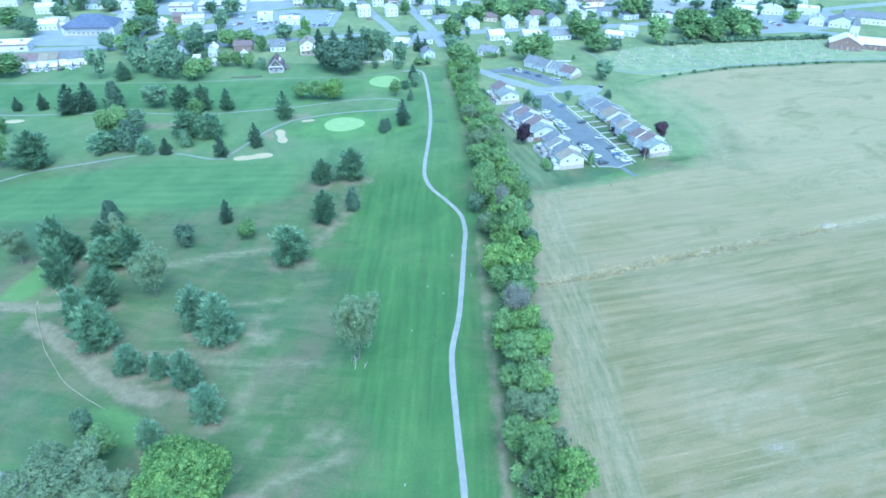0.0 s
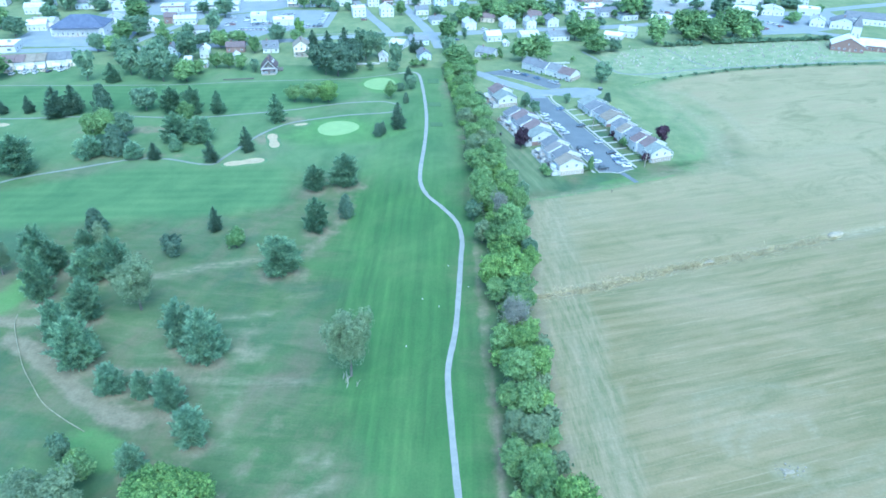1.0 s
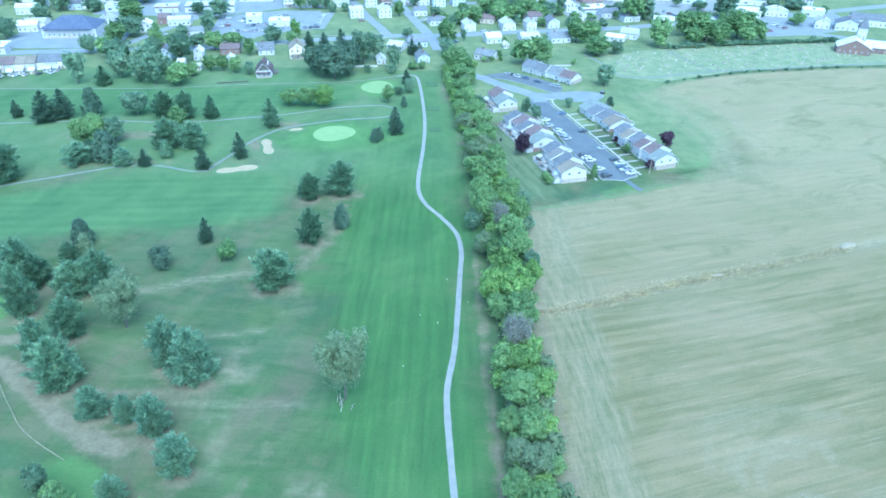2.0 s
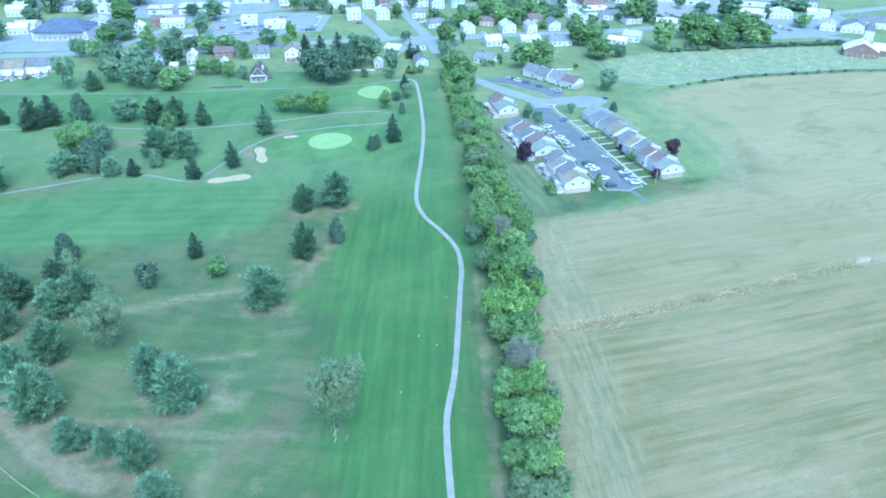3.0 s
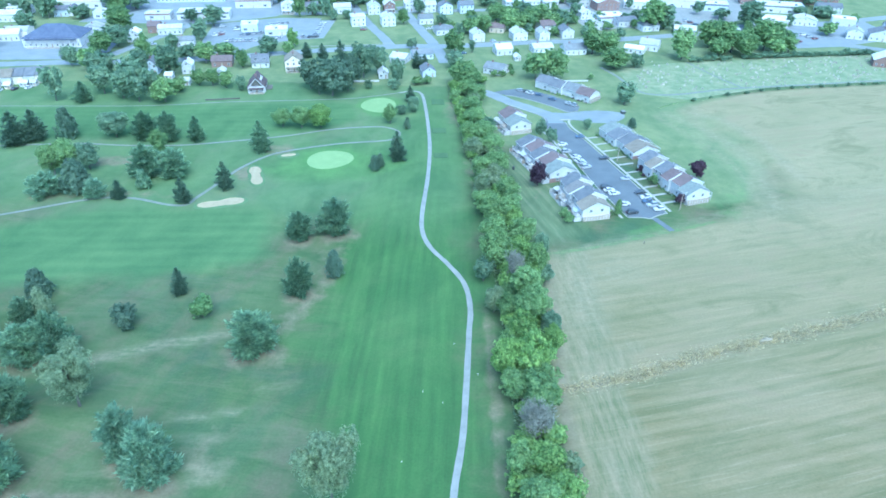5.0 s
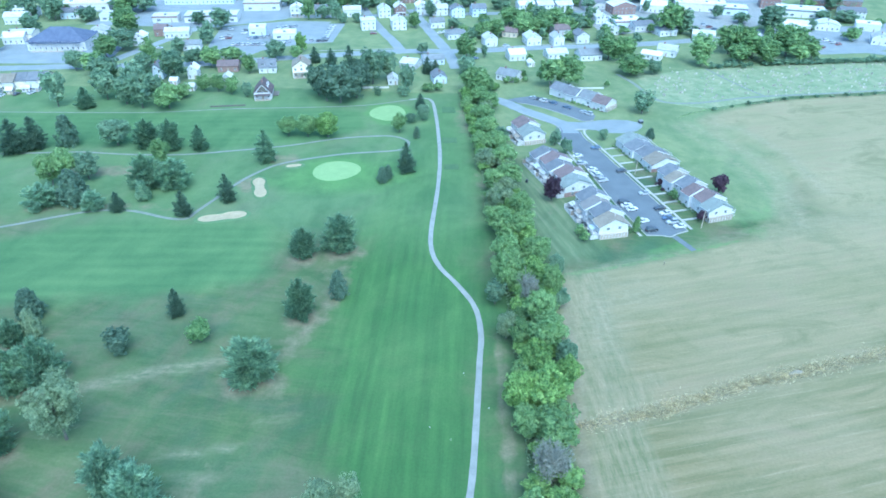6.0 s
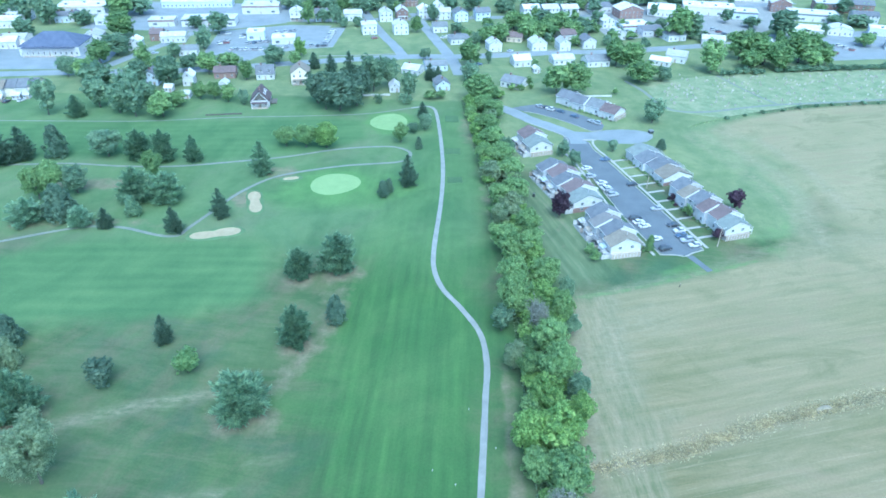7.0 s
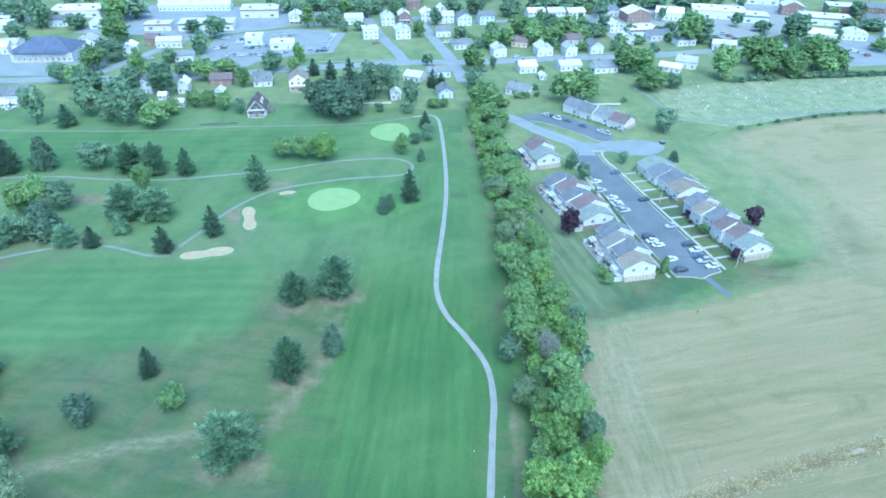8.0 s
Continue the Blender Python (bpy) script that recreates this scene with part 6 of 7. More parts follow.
def townhouse(m, w, d, h, rise, roof, near, far, label, front="east", gable="white", brick=False, party=""):
    """One house of a terrace: the row runs along its own +y, the ridge too. near, far: whether that end stands free."""
    top = thing("townhouse", m, label, "house", "terraced houses round the court")
    s = wall_shell(w, d, h, rise, "y")
    part("wall", s, SIDING[gable], top)
    slope = rise / (w / 2)
    s = Shape()
    ov = 0.45
    y0, y1 = (-0.35 if near else 0.02), d - 0.02 + (0.35 if far else 0.0)
    for a in (-ov, w + ov):
        low = [(a, y0, h - slope * ov), (w / 2, y0, h + rise), (w / 2, y1, h + rise), (a, y1, h - slope * ov)]
        s.solid(low, [(x, y, z + 0.2) for x, y, z in low])
    r = part("roof", s, ROOF[roof], top)
    # fire wall that stands proud of the roof between neighbours
    if not near and party:
        s = Shape()
        for a in ((w + ov) if party == "right" else -ov,):
            low = [(a, -0.2, h - slope * ov + 0.1), (w / 2, -0.2, h + rise + 0.1), (w / 2, 0.2, h + rise + 0.1), (a, 0.2, h - slope * ov + 0.1)]
            s.solid(low, [(x, y, z + 0.42) for x, y, z in low])
        part("fire_wall", s, TRIM, r, "white capped wall between roofs")
    part("vent_pipe", Shape().tube((w * 0.62, d * 0.5, h + rise * 0.5), (w * 0.62, d * 0.5, h + rise + 0.4), 0.12, 0.12), METAL, r)
    for a in (-ov - 0.1, w + ov - 0.02):
        part("gutter", Shape().box(a, a + 0.12, 0.05, d - 0.05, h - slope * ov + 0.04, h - slope * ov + 0.18), TRIM, r)
    for side, face in ((0, -90), (w, 90)):
        for k in range(2 if h > 4.4 else 1):
            z = 0.9 + 2.55 * k
            if z + 1.2 > h - 0.05:
                continue
            window_on(top, side, d * 0.25, z, 1.2, 1.25, face)
            if k:
                window_on(top, side, d * 0.75, z, 1.2, 1.25, face)
            else:
                door_on(top, side, d * 0.72, 0.1, face, TRIM)
    if near:
        for px in (w * 0.3, w * 0.7):
            window_on(top, px, 0, 0.6, 1.1, 1.3, 0)
            if h > 3.9:
                window_on(top, px, 0, h - 1.45, 1.25, 1.15, 0)
        if not brick:
            screen = part("porch_screen", Shape().box(0.1, w - 0.1, -0.85, -0.80, 0.05, 1.75).box(0.0, w, -0.9, -0.02, 1.75, 1.87), TIMBER, top, "weathered porch screen under a lean-to")
            for k in range(int(w / 1.1) + 1):
                part("post", Shape().box(0.05 + k * 1.1, 0.2 + k * 1.1, -0.93, -0.85, -0.1, 1.75), TRIM, screen)
        part("gable_vent", Shape().box(w / 2 - 0.35, w / 2 + 0.35, -0.05, 0, h + rise * 0.45, h + rise * 0.75), TRIM, top)
    if near and brick:
        part("brick_base", Shape().box(-0.03, w + 0.03, -0.035, 0.0, -0.3, h * 0.45), SIDING["brick"], top, "red brick lower wall")
    rear = -1 if front == "east" else 1
    edge = 0 if front == "east" else w
    x0, x1 = sorted((edge, edge + rear * 2.0))
    deck = part("deck", Shape().box(x0, x1, 0.6, d - 0.6, 1.5, 1.62), TRIM, top, "small white balcony deck")
    for yy in (0.7, d - 0.8):
        part("post", Shape().box((x0 if rear < 0 else x1 - 0.12), (x0 + 0.12 if rear < 0 else x1), yy, yy + 0.12, 0, 2.9), TRIM, deck)
    ex = x0 if rear < 0 else x1 - 0.06
    part("railing", Shape().box(ex, ex + 0.06, 0.7, d - 0.7, 2.85, 2.95).box(ex, ex + 0.05, 0.7, d - 0.7, 2.15, 2.25), TRIM, deck)
    for k in range(int((d - 1.4) / 0.4)):
        part("baluster", Shape().box(ex, ex + 0.05, 0.75 + k * 0.4, 0.80 + k * 0.4, 2.25, 2.85), TRIM, deck)
    return top


def terrace(x, y, turn, w, units, unit, h, rise, roofs, label, front="east", step=0.45, brick=False):
    """A row of houses, each a little higher or lower than the next, from the near-left corner on."""
    for k in range(units):
        up = step * (0, 1.3, 0.5, 1.6, 0.4, 1.2)[k]
        m = pose(x, y, 0, 0, 0, turn) @ pose((k % 2) * 1.1 - 0.3, k * unit, 0)
        townhouse(m, w, unit, h + up, rise, roofs[k], k == 0, k == units - 1,
                  label[roofs[k]] if isinstance(label, dict) else label, front, "white", brick, ("right" if k % 2 else "left") if step > 0 else "")


TERRACE_WORDS = {
    "slate": "white-sided townhouse with a slate-blue shingle roof", "grey": "white-sided townhouse with a grey shingle roof",
    "green": "white-sided townhouse with a greenish-grey roof", "brown": "white-sided townhouse with a red-brown roof", "tan": "white-sided townhouse with a tan shingle roof", "umbra": "white-sided townhouse with a grey-brown roof"}
terrace(48.2, 257.5, 15, 10.4, 4, 5.7, 4.4, 2.5, ("tan", "slate", "umbra", "slate"), TERRACE_WORDS)
terrace(40.4, 286.8, 19, 11.2, 5, 6.4, 4.1, 2.4, ("green", "brown", "slate", "brown", "slate"), TERRACE_WORDS, "east", 0.45, True)
terrace(28.9, 334.4, 20, 10.0, 2, 8.0, 4.1, 2.4, ("green", "brown"), TERRACE_WORDS)
terrace(88.2, 270.6, 19.5, 9.8, 6, 5.6, 4.1, 2.3, ("green", "brown", "brown", "slate", "tan", "slate"), TERRACE_WORDS, "west")
terrace(77.8, 310.0, 21, 11.8, 4, 7.0, 3.2, 2.3, ("tan", "slate", "slate", "green"), TERRACE_WORDS, "west", 0.0, True)
terrace(71.0, 376.6, 48, 9.4, 4, 8.4, 3.4, 2.4, ("brown", "grey", "slate", "slate"), TERRACE_WORDS, "west", 0.15)

# garden walks from the doors to the kerb
def walks():
    for x, y, turn, long in ((74.0, 290.7, 18, 8.6), (75.9, 284.2, 18, 8.6), (77.8, 277.7, 18, 8.6), (79.5, 271.5, 18, 8.0), (72.1, 297.0, 18, 6.8),
                             (66.2, 317.5, 19, 8.4), (64.2, 324.6, 19, 8.2), (62.1, 331.6, 19, 8.0), (68.2, 310.5, 19, 8.8), (70.0, 304.0, 19, 7.5), (50.2, 298.5, 18, 3.0), (57.3, 276, 15, 2.5)):
        plain("garden_walk", Shape().box(0, long, -0.55, 0.55, -0.2, 0.06), CONCRETE, "pale concrete walk across a small lawn", "path", "structure", pose(x, y, 0, 0, 0, turn))


walks()


def yard_things():
    """Fences, sheds, tables and tubs on the back patios."""
    rng = random.Random(5)
    for x, y, turn, n, gap in ((48.2, 257.5, 15, 4, 5.7), (40.4, 286.8, 19, 5, 6.4), (28.9, 334.4, 20, 2, 8.0)):
        for k in range(n + 1):
            m = pose(x, y, 0, 0, 0, turn) @ pose(-3.1, k * gap, 0)
            fence = thing("privacy_fence", m, "short board fence between back patios", "fence", "patio fences")
            for i in range(6):
                part("board", Shape().box(i * 0.5, i * 0.5 + 0.46, -0.02, 0.02, 0, 1.75), TIMBER if k % 2 else TRIM, fence)
            for i in (0, 1.5, 2.95):
                part("post", Shape().box(i - 0.06, i + 0.06, 0.02, 0.12, 0, 1.85), TRIM, fence)
        for k in range(n):
            m = pose(x, y, 0, 0, 0, turn)
            plain("patio", Shape().box(-3.4, -0.02, 0.2, gap - 0.2, -0.2, 0.08), ASPHALT, "grey paved back patio", "patio", "structure", m @ pose(0, k * gap, 0))
            t = thing("patio_table", m @ pose(-2.5 + rng.uniform(-0.4, 0.4), k * gap + rng.uniform(1.5, 3.0), 0.08, 0, 0, rng.uniform(0, 90)), "round white patio table on a patio", "table", "patio tables")
            ring = [(math.cos(a) * 0.6, math.sin(a) * 0.6) for a in np.linspace(0, 2 * math.pi, 13)[:-1]]
            part("tabletop", Shape().solid([(px, py, 0.68) for px, py in ring], [(px, py, 0.72) for px, py in ring]), TRIM, t)
            part("leg", Shape().tube((0, 0, 0), (0, 0, 0.68), 0.05, 0.05), METAL, t)
            part("foot", Shape().tube((0, 0, 0), (0, 0, 0.05), 0.3, 0.25), METAL, t)
            b = thing("storage_box", m @ pose(-1.2, k * gap + rng.uniform(4.0, 5.2), 0.08, 0, 0, rng.uniform(-10, 10)), "dark plastic storage box beside a wall", "box", "patio boxes")
            part("body", Shape().box(-0.6, 0.6, -0.35, 0.35, 0, 0.6, 0.03), PAINT["grey"], b)
            part("lid", Shape().box(-0.64, 0.64, -0.39, 0.39, 0.6, 0.68, 0.05), PAINT["black"], b)
            g = thing("barbecue_grill", m @ pose(-1.6, k * gap + rng.uniform(0.9, 1.6), 0.08, 0, 0, rng.uniform(0, 360)), "black kettle grill on a patio", "grill", "patio grills")
            part("bowl", Shape().tube((0, 0, 0.6), (0, 0, 0.8), 0.2, 0.32, 10).tube((0, 0, 0.8), (0, 0, 1.0), 0.32, 0.14, 10), PAINT["black"], g)
            for a in (0, 2.1, 4.2):
                part("leg", Shape().tube((math.cos(a) * 0.25, math.sin(a) * 0.25, 0), (math.cos(a) * 0.12, math.sin(a) * 0.12, 0.62), 0.02, 0.02, 5), METAL, g)
            aw = thing("awning", m @ pose(0, k * gap, 0), "flat slatted awning over a back door", "awning", "patio awnings")
            part("canopy", Shape().solid([(-2.0, gap * 0.45, 2.15), (-0.01, gap * 0.45, 2.75), (-0.01, gap * 0.95, 2.75), (-2.0, gap * 0.95, 2.15)], [(-2.0, gap * 0.45, 2.22), (-0.01, gap * 0.45, 2.82), (-0.01, gap * 0.95, 2.82), (-2.0, gap * 0.95, 2.22)]), (SIDING["blue"], ROOF["grey"], TIMBER, TRIM)[(k + n) % 4], aw)
            for yy in (gap * 0.47, gap * 0.93):
                part("post", Shape().box(-1.95, -1.87, yy - 0.04, yy + 0.04, -0.2, 2.15), TRIM, aw)
            for j in range(2):
                c = thing("patio_chair", m @ pose(-2.4 + j * 0.3 + rng.uniform(-0.5, 0.3), k * gap + 1.2 + j * 2.2, 0.08, 0, 0, rng.uniform(0, 360)), "white plastic patio chair", "chair", "patio chairs")
                part("seat", Shape().box(-0.25, 0.25, -0.25, 0.25, 0.4, 0.44), TRIM, c)
                part("backrest", Shape().box(-0.25, 0.25, 0.21, 0.25, 0.44, 0.9), TRIM, c)
                for px in (-0.22, 0.18):
                    for py in (-0.22, 0.18):
                        part("leg", Shape().box(px, px + 0.04, py, py + 0.04, 0, 0.4), TRIM, c)


yard_things()


# ---- cars ----
def car_proto(colour, long, tall, m, words):
    """A parked car: shaped body, glazed cabin, wheels, lamps."""
    top = thing("car", m, words, "car", "parked cars")
    L, W = long / 2, 0.9
    s = Shape()
    def ring(x, half, z0, z1):
        return [(x, -half, z0), (x, half, z0), (x, half, (z0 + z1) / 2), (x, half * 0.92, z1), (x, -half * 0.92, z1), (x, -half, (z0 + z1) / 2)]
    hood = 0.86 if tall < 1.6 else 1.0
    body = [ring(-L, W * 0.82, 0.35, hood * 0.85), ring(-L + 0.25, W * 0.97, 0.24, hood), ring(-L * 0.35, W, 0.22, hood + 0.06), ring(L * 0.4, W, 0.22, hood + 0.06),
            ring(L - 0.3, W * 0.97, 0.24, hood), ring(L, W * 0.84, 0.35, hood * 0.82)]
    n = len(s.v)
    for r in body:
        s.v += r
    for k in range(len(body) - 1):
        for i in range(6):
            j = (i + 1) % 6
            s.f.append((n + k * 6 + i, n + k * 6 + j, n + k * 6 + 6 + j, n + k * 6 + 6 + i))
    s.f += [tuple(n + i for i in range(5, -1, -1)), tuple(n + 30 + i for i in range(6))]
    part("body", s, PAINT[colour], top)
    back = 0.92 if tall > 1.6 else 0.66
    low = [(-L * back, -W * 0.88, hood + 0.03), (L * 0.38, -W * 0.88, hood + 0.03), (L * 0.38, W * 0.88, hood + 0.03), (-L * back, W * 0.88, hood + 0.03)]
    up = [(-L * back + 0.28, -W * 0.70, tall - 0.06), (L * 0.06, -W * 0.70, tall - 0.06), (L * 0.06, W * 0.70, tall - 0.06), (-L * back + 0.28, W * 0.70, tall - 0.06)]
    part("cabin_glass", Shape().solid(low, up), GLASS, top)
    rl = [(x, y, tall - 0.06) for x, y, _ in up]
    part("car_roof", Shape().solid(rl, [(x * 0.96 - 0.02, y * 0.92, tall + 0.02) for x, y, _ in up]), PAINT[colour], top)
    for sx in (-L * 0.62, L * 0.62):
        for sy in (-1, 1):
            wh = part("wheel", Shape().tube((sx, sy * (W - 0.2), 0.33), (sx, sy * (W + 0.01), 0.33), 0.33, 0.33, 12), RUBBER, top)
            part("rim", Shape().tube((sx, sy * (W + 0.01), 0.33), (sx, sy * (W + 0.03), 0.33), 0.2, 0.18, 8), METAL, wh)
    for sy in (-0.62, 0.62):
        part("headlight", Shape().box(L - 0.1, L + 0.01, sy * W - 0.16, sy * W + 0.16, 0.55, 0.70), LENS, top)
        part("rear_light", Shape().box(-L - 0.01, -L + 0.1, sy * W - 0.14, sy * W + 0.14, 0.58, 0.74), REAR, top)
    return top


CARS = {}


def park(x, y, turn, colour="white", suv=False):
    m = pose(x, y, 0.04, 0, 0, turn)
    key = (colour, suv)
    if key in CARS:
        return copy_thing(CARS[key], m)
    words = "parked %s %s on the asphalt" % (colour, "sport-utility car" if suv else "saloon car")
    CARS[key] = car_proto(colour, 4.4 if suv else 4.2, 1.75 if suv else 1.45, m, words)
    return CARS[key]



# ---- parked cars ----
park(50.4, 323.5, 18, "white", False)
park(50.9, 316.0, 18, "silver", True)
park(54.2, 310.7, 18, "white", False)
park(55.1, 306.8, 18, "white", False)
park(55.6, 305.1, 18, "silver", False)
park(56.8, 301.0, 18, "silver", True)
park(59.3, 332.4, 195, "blue", False)
park(65.7, 310.0, 195, "black", False)
park(70.6, 290.9, 195, "silver", False)
park(61.3, 283.3, 18, "black", True)
park(62.0, 280.8, 18, "white", False)
park(63.4, 278.1, 18, "white", False)
park(65.5, 269.7, 18, "white", False)
park(67.0, 263.7, 18, "black", True)
park(73.4, 279.3, 196, "black", False)
park(74.7, 275.6, 196, "white", False)
park(74.6, 272.2, 196, "blue", False)
park(75.5, 269.3, 196, "silver", True)
park(77.3, 266.4, 196, "white", False)
park(38.0, 393.2, 140, "silver", False)
park(40.2, 391.8, 140, "black", False)
park(42.5, 389.3, 140, "white", True)
park(47.2, 386.6, 140, "blue", False)
park(53.3, 380.7, 140, "blue", False)
park(60.5, 374.5, 140, "silver", False)
park(62.4, 372.7, 140, "silver", True)
park(-137.8, 478.5, 78, "white", False)
park(-134.8, 478.7, 73, "silver", True)
park(-131.8, 478.9, 78, "white", False)
park(-128.9, 479.1, 71, "white", False)
park(-125.9, 479.4, 76, "silver", False)
park(-122.9, 479.6, 72, "silver", True)
park(-119.9, 479.8, 71, "white", False)
park(-131.6, 491.8, 74, "silver", True)
park(-128.1, 493.7, 74, "blue", True)
park(-124.6, 495.6, 76, "silver", True)
park(-121.1, 497.5, 77, "silver", True)
park(-84.6, 490.5, 18, "black", True)
park(-84.6, 495.3, 21, "grey", True)
park(-84.6, 500.2, 18, "silver", False)
park(-84.7, 505.2, 16, "silver", True)
park(-84.7, 510.3, 18, "silver", False)
park(-84.8, 515.5, 16, "silver", True)
park(-84.8, 520.8, 21, "silver", False)
park(-84.9, 526.2, 17, "white", False)
park(-92.2, 490.0, 76, "silver", True)
park(-88.2, 490.3, 80, "black", False)
park(-145.2, 492.0, 16, "red", True)
park(-150.0, 513.1, 20, "silver", True)
park(-138.7, 504.9, 17, "white", True)
park(-139.5, 511.3, 18, "black", False)
park(-119.2, 518.1, 62, "white", True)
park(-116.9, 519.6, 61, "silver", False)
park(-114.6, 521.2, 63, "white", True)
park(-112.2, 522.7, 56, "grey", False)
park(-109.8, 524.2, 63, "silver", False)
park(-109.4, 484.0, 64, "white", False)
park(-106.6, 486.6, 63, "silver", False)
park(-148.2, 490.6, 41, "white", True)
park(-147.1, 494.3, 39, "silver", False)
park(-146.1, 498.1, 39, "silver", False)
park(-12.3, 514.4, 17, "white", False)
park(-8.9, 518.6, 16, "white", False)
park(-55.8, 509.9, 13, "red", True)
park(9.5, 458.9, 14, "blue", False)
park(28.9, 487.2, 16, "silver", False)
park(-179.8, 467.6, 13, "silver", False)
park(169.0, 548.6, 22, "silver", True)
park(171.0, 543.1, 18, "red", True)
park(172.9, 537.8, 24, "blue", False)
park(237.4, 514.2, 18, "white", True)
park(239.4, 509.5, 17, "silver", True)
park(241.4, 504.9, 24, "red", True)
park(227.6, 497.0, 21, "red", True)
park(-236.3, 377.3, 82, "white", False)
park(-229.8, 379.6, 76, "white", False)
park(-225.0, 380.8, 89, "white", False)
park(-218.8, 383.2, 80, "black", False)
park(-212.8, 385.5, 71, "white", False)

# ---- the town ----
house(-236.8, 458.8, 6, 33.2, 22, 5.4, 6, "hip", "white", "dark", "long white hall with columns under a dark hipped roof", 1, False, "public_hall", "building", True)
house(-222.7, 482.1, 10, 10.2, 11, 5.6, 2.2, "y", "white", "pale", "white two-storey house with a pale roof", 2)
house(-193.5, 472.8, 10, 7.2, 9, 5.2, 2, "y", "white", "white", "small white house with a pale roof", 2)
house(-266.9, 558.0, 10, 32.1, 18, 5, 0, "flat", "white", "white", "wide white flat-roofed shop building", 1, False, "shop", "building")
house(-237.2, 530.2, 10, 12.8, 12, 4, 0, "flat", "white", "white", "white flat-roofed workshop in town", 1, False, "workshop", "building")
house(-201.1, 604.8, 8, 51.7, 14, 4.5, 2, "x", "white", "pale", "long white warehouse with a metal roof", 1, False, "warehouse", "building")
house(-194.0, 584.0, 8, 49.7, 12, 4.2, 1.8, "x", "blue", "white", "long pale warehouse with a metal roof", 1, False, "warehouse", "building")
house(-199.0, 529.0, 8, 16.7, 10, 4, 0, "flat", "white", "white", "low white flat-roofed shop building", 1, False, "shop", "building")
house(-168.5, 531.4, 8, 34.8, 14, 4.5, 0, "flat", "white", "white", "wide white flat-roofed shop building", 1, False, "shop", "building")
house(-143.1, 568.1, 8, 25.6, 16, 5.5, 0, "flat", "white", "white", "white box-shaped warehouse beside a yard", 1, False, "warehouse", "building")
house(-129.1, 501.2, 10, 10.5, 10, 4.5, 0, "flat", "blue", "white", "pale blue flat-roofed office", 1, False, "office", "building")
house(-109.8, 492.8, 10, 14.0, 10, 3.6, 0, "flat", "white", "white", "low white garage building beside parked cars", 1, False, "garage", "building")
house(-177.5, 491.4, 10, 14.6, 10, 4, 1.5, "x", "white", "pale", "white house with a low pale roof", 1)
house(-188.9, 494.2, 10, 7.4, 9, 4.5, 2, "x", "brick", "brown", "small brick house with a brown roof", 1)
house(-298.3, 535.6, 8, 14.4, 10, 5, 2, "x", "white", "pale", "white house with a pale roof", 2)
house(-268.3, 476.4, 8, 14.2, 12, 4.5, 1.8, "x", "cream", "pale", "pale house with a pale grey roof", 1)
house(-267.9, 533.6, 8, 9.3, 9, 4.5, 2, "x", "blue", "slate", "pale blue house with a slate roof", 1)
house(-261.5, 535.5, 8, 7.7, 9, 4.5, 2, "y", "white", "slate", "white house with a slate roof", 1)
house(-159.6, 411.2, 8, 7.2, 9, 5, 2.8, "y", "blue", "slate", "pale blue gabled house behind the trees", 2)
house(-140.7, 412.5, 8, 5.2, 8, 4.8, 2.2, "y", "white", "white", "small white gabled house behind the trees", 2)
house(-158.9, 464.3, 10, 9.9, 9, 3.8, 1.6, "x", "white", "grey", "low white house with a grey roof", 1)
house(-125.7, 425.6, 9, 11.0, 9, 3.4, 2, "x", "brick", "brown", "low brick house with a brown roof", 1)
house(-104.0, 425.2, 11, 9.2, 9, 3.2, 3.4, "x", "white", "slate", "white cottage with dormers in a slate roof", 1, True, "house", "house", False, "houses of the town", 2)
house(-84.1, 419.6, 11, 9.5, 11, 5.6, 3.4, "y", "cream", "tan", "tall cream house with a steep gable", 2, True, "house", "house", True)
chalet = house(-96.3, 384.4, 9, 8.6, 12, 3, 4.6, "y", "white", "umber", "white-fronted chalet under a steep dark brown roof", 1, True, "house", "house", True)
part("gable_panel", Shape().solid([(1.2, -0.06, 3.4), (7.4, -0.06, 3.4), (4.3, -0.06, 6.9)], [(1.2, -0.01, 3.4), (7.4, -0.01, 3.4), (4.3, -0.01, 6.9)]), BARK, chalet, "dark timber gable")
for sky_y in (3.5, 6.2, 8.8):
    part("skylight", Shape().solid([(6.0, sky_y, 5.96), (7.0, sky_y, 4.90), (7.0, sky_y + 0.9, 4.90), (6.0, sky_y + 0.9, 5.96)], [(6.05, sky_y, 6.06), (7.05, sky_y, 5.0), (7.05, sky_y + 0.9, 5.0), (6.05, sky_y + 0.9, 6.06)]), LENS, chalet, "pale roof window")
part("side_deck", Shape().box(8.62, 11.6, 4.0, 10.5, 0.1, 0.5), BARK, chalet, "dark timber side deck")
house(-135.6, 393.6, 5, 4.1, 5, 2.4, 1.2, "x", "white", "pale", "small white garden shed on grass", 1, False, "garden_shed", "shed")
house(-147.3, 402.2, 5, 3.7, 5, 2.4, 1.2, "x", "white", "white", "small white garden shed among trees", 1, False, "garden_shed", "shed")
house(-121.6, 408.7, 5, 4.2, 6, 2.6, 1.4, "y", "white", "white", "small white garden shed among trees", 1, False, "garden_shed", "shed")
house(-34.1, 409.6, 8, 5.0, 7, 3, 2, "y", "white", "pale", "small white gabled garage beside a fence", 1, False, "garage", "garage")
house(-28.6, 437.6, -20, 9.2, 10, 3.2, 1.8, "x", "white", "pale", "low white house with a pale roof", 1)
house(-14.0, 446.1, 12, 12.1, 10, 3.2, 1.6, "x", "blue", "grey", "low pale house with a grey roof", 1)
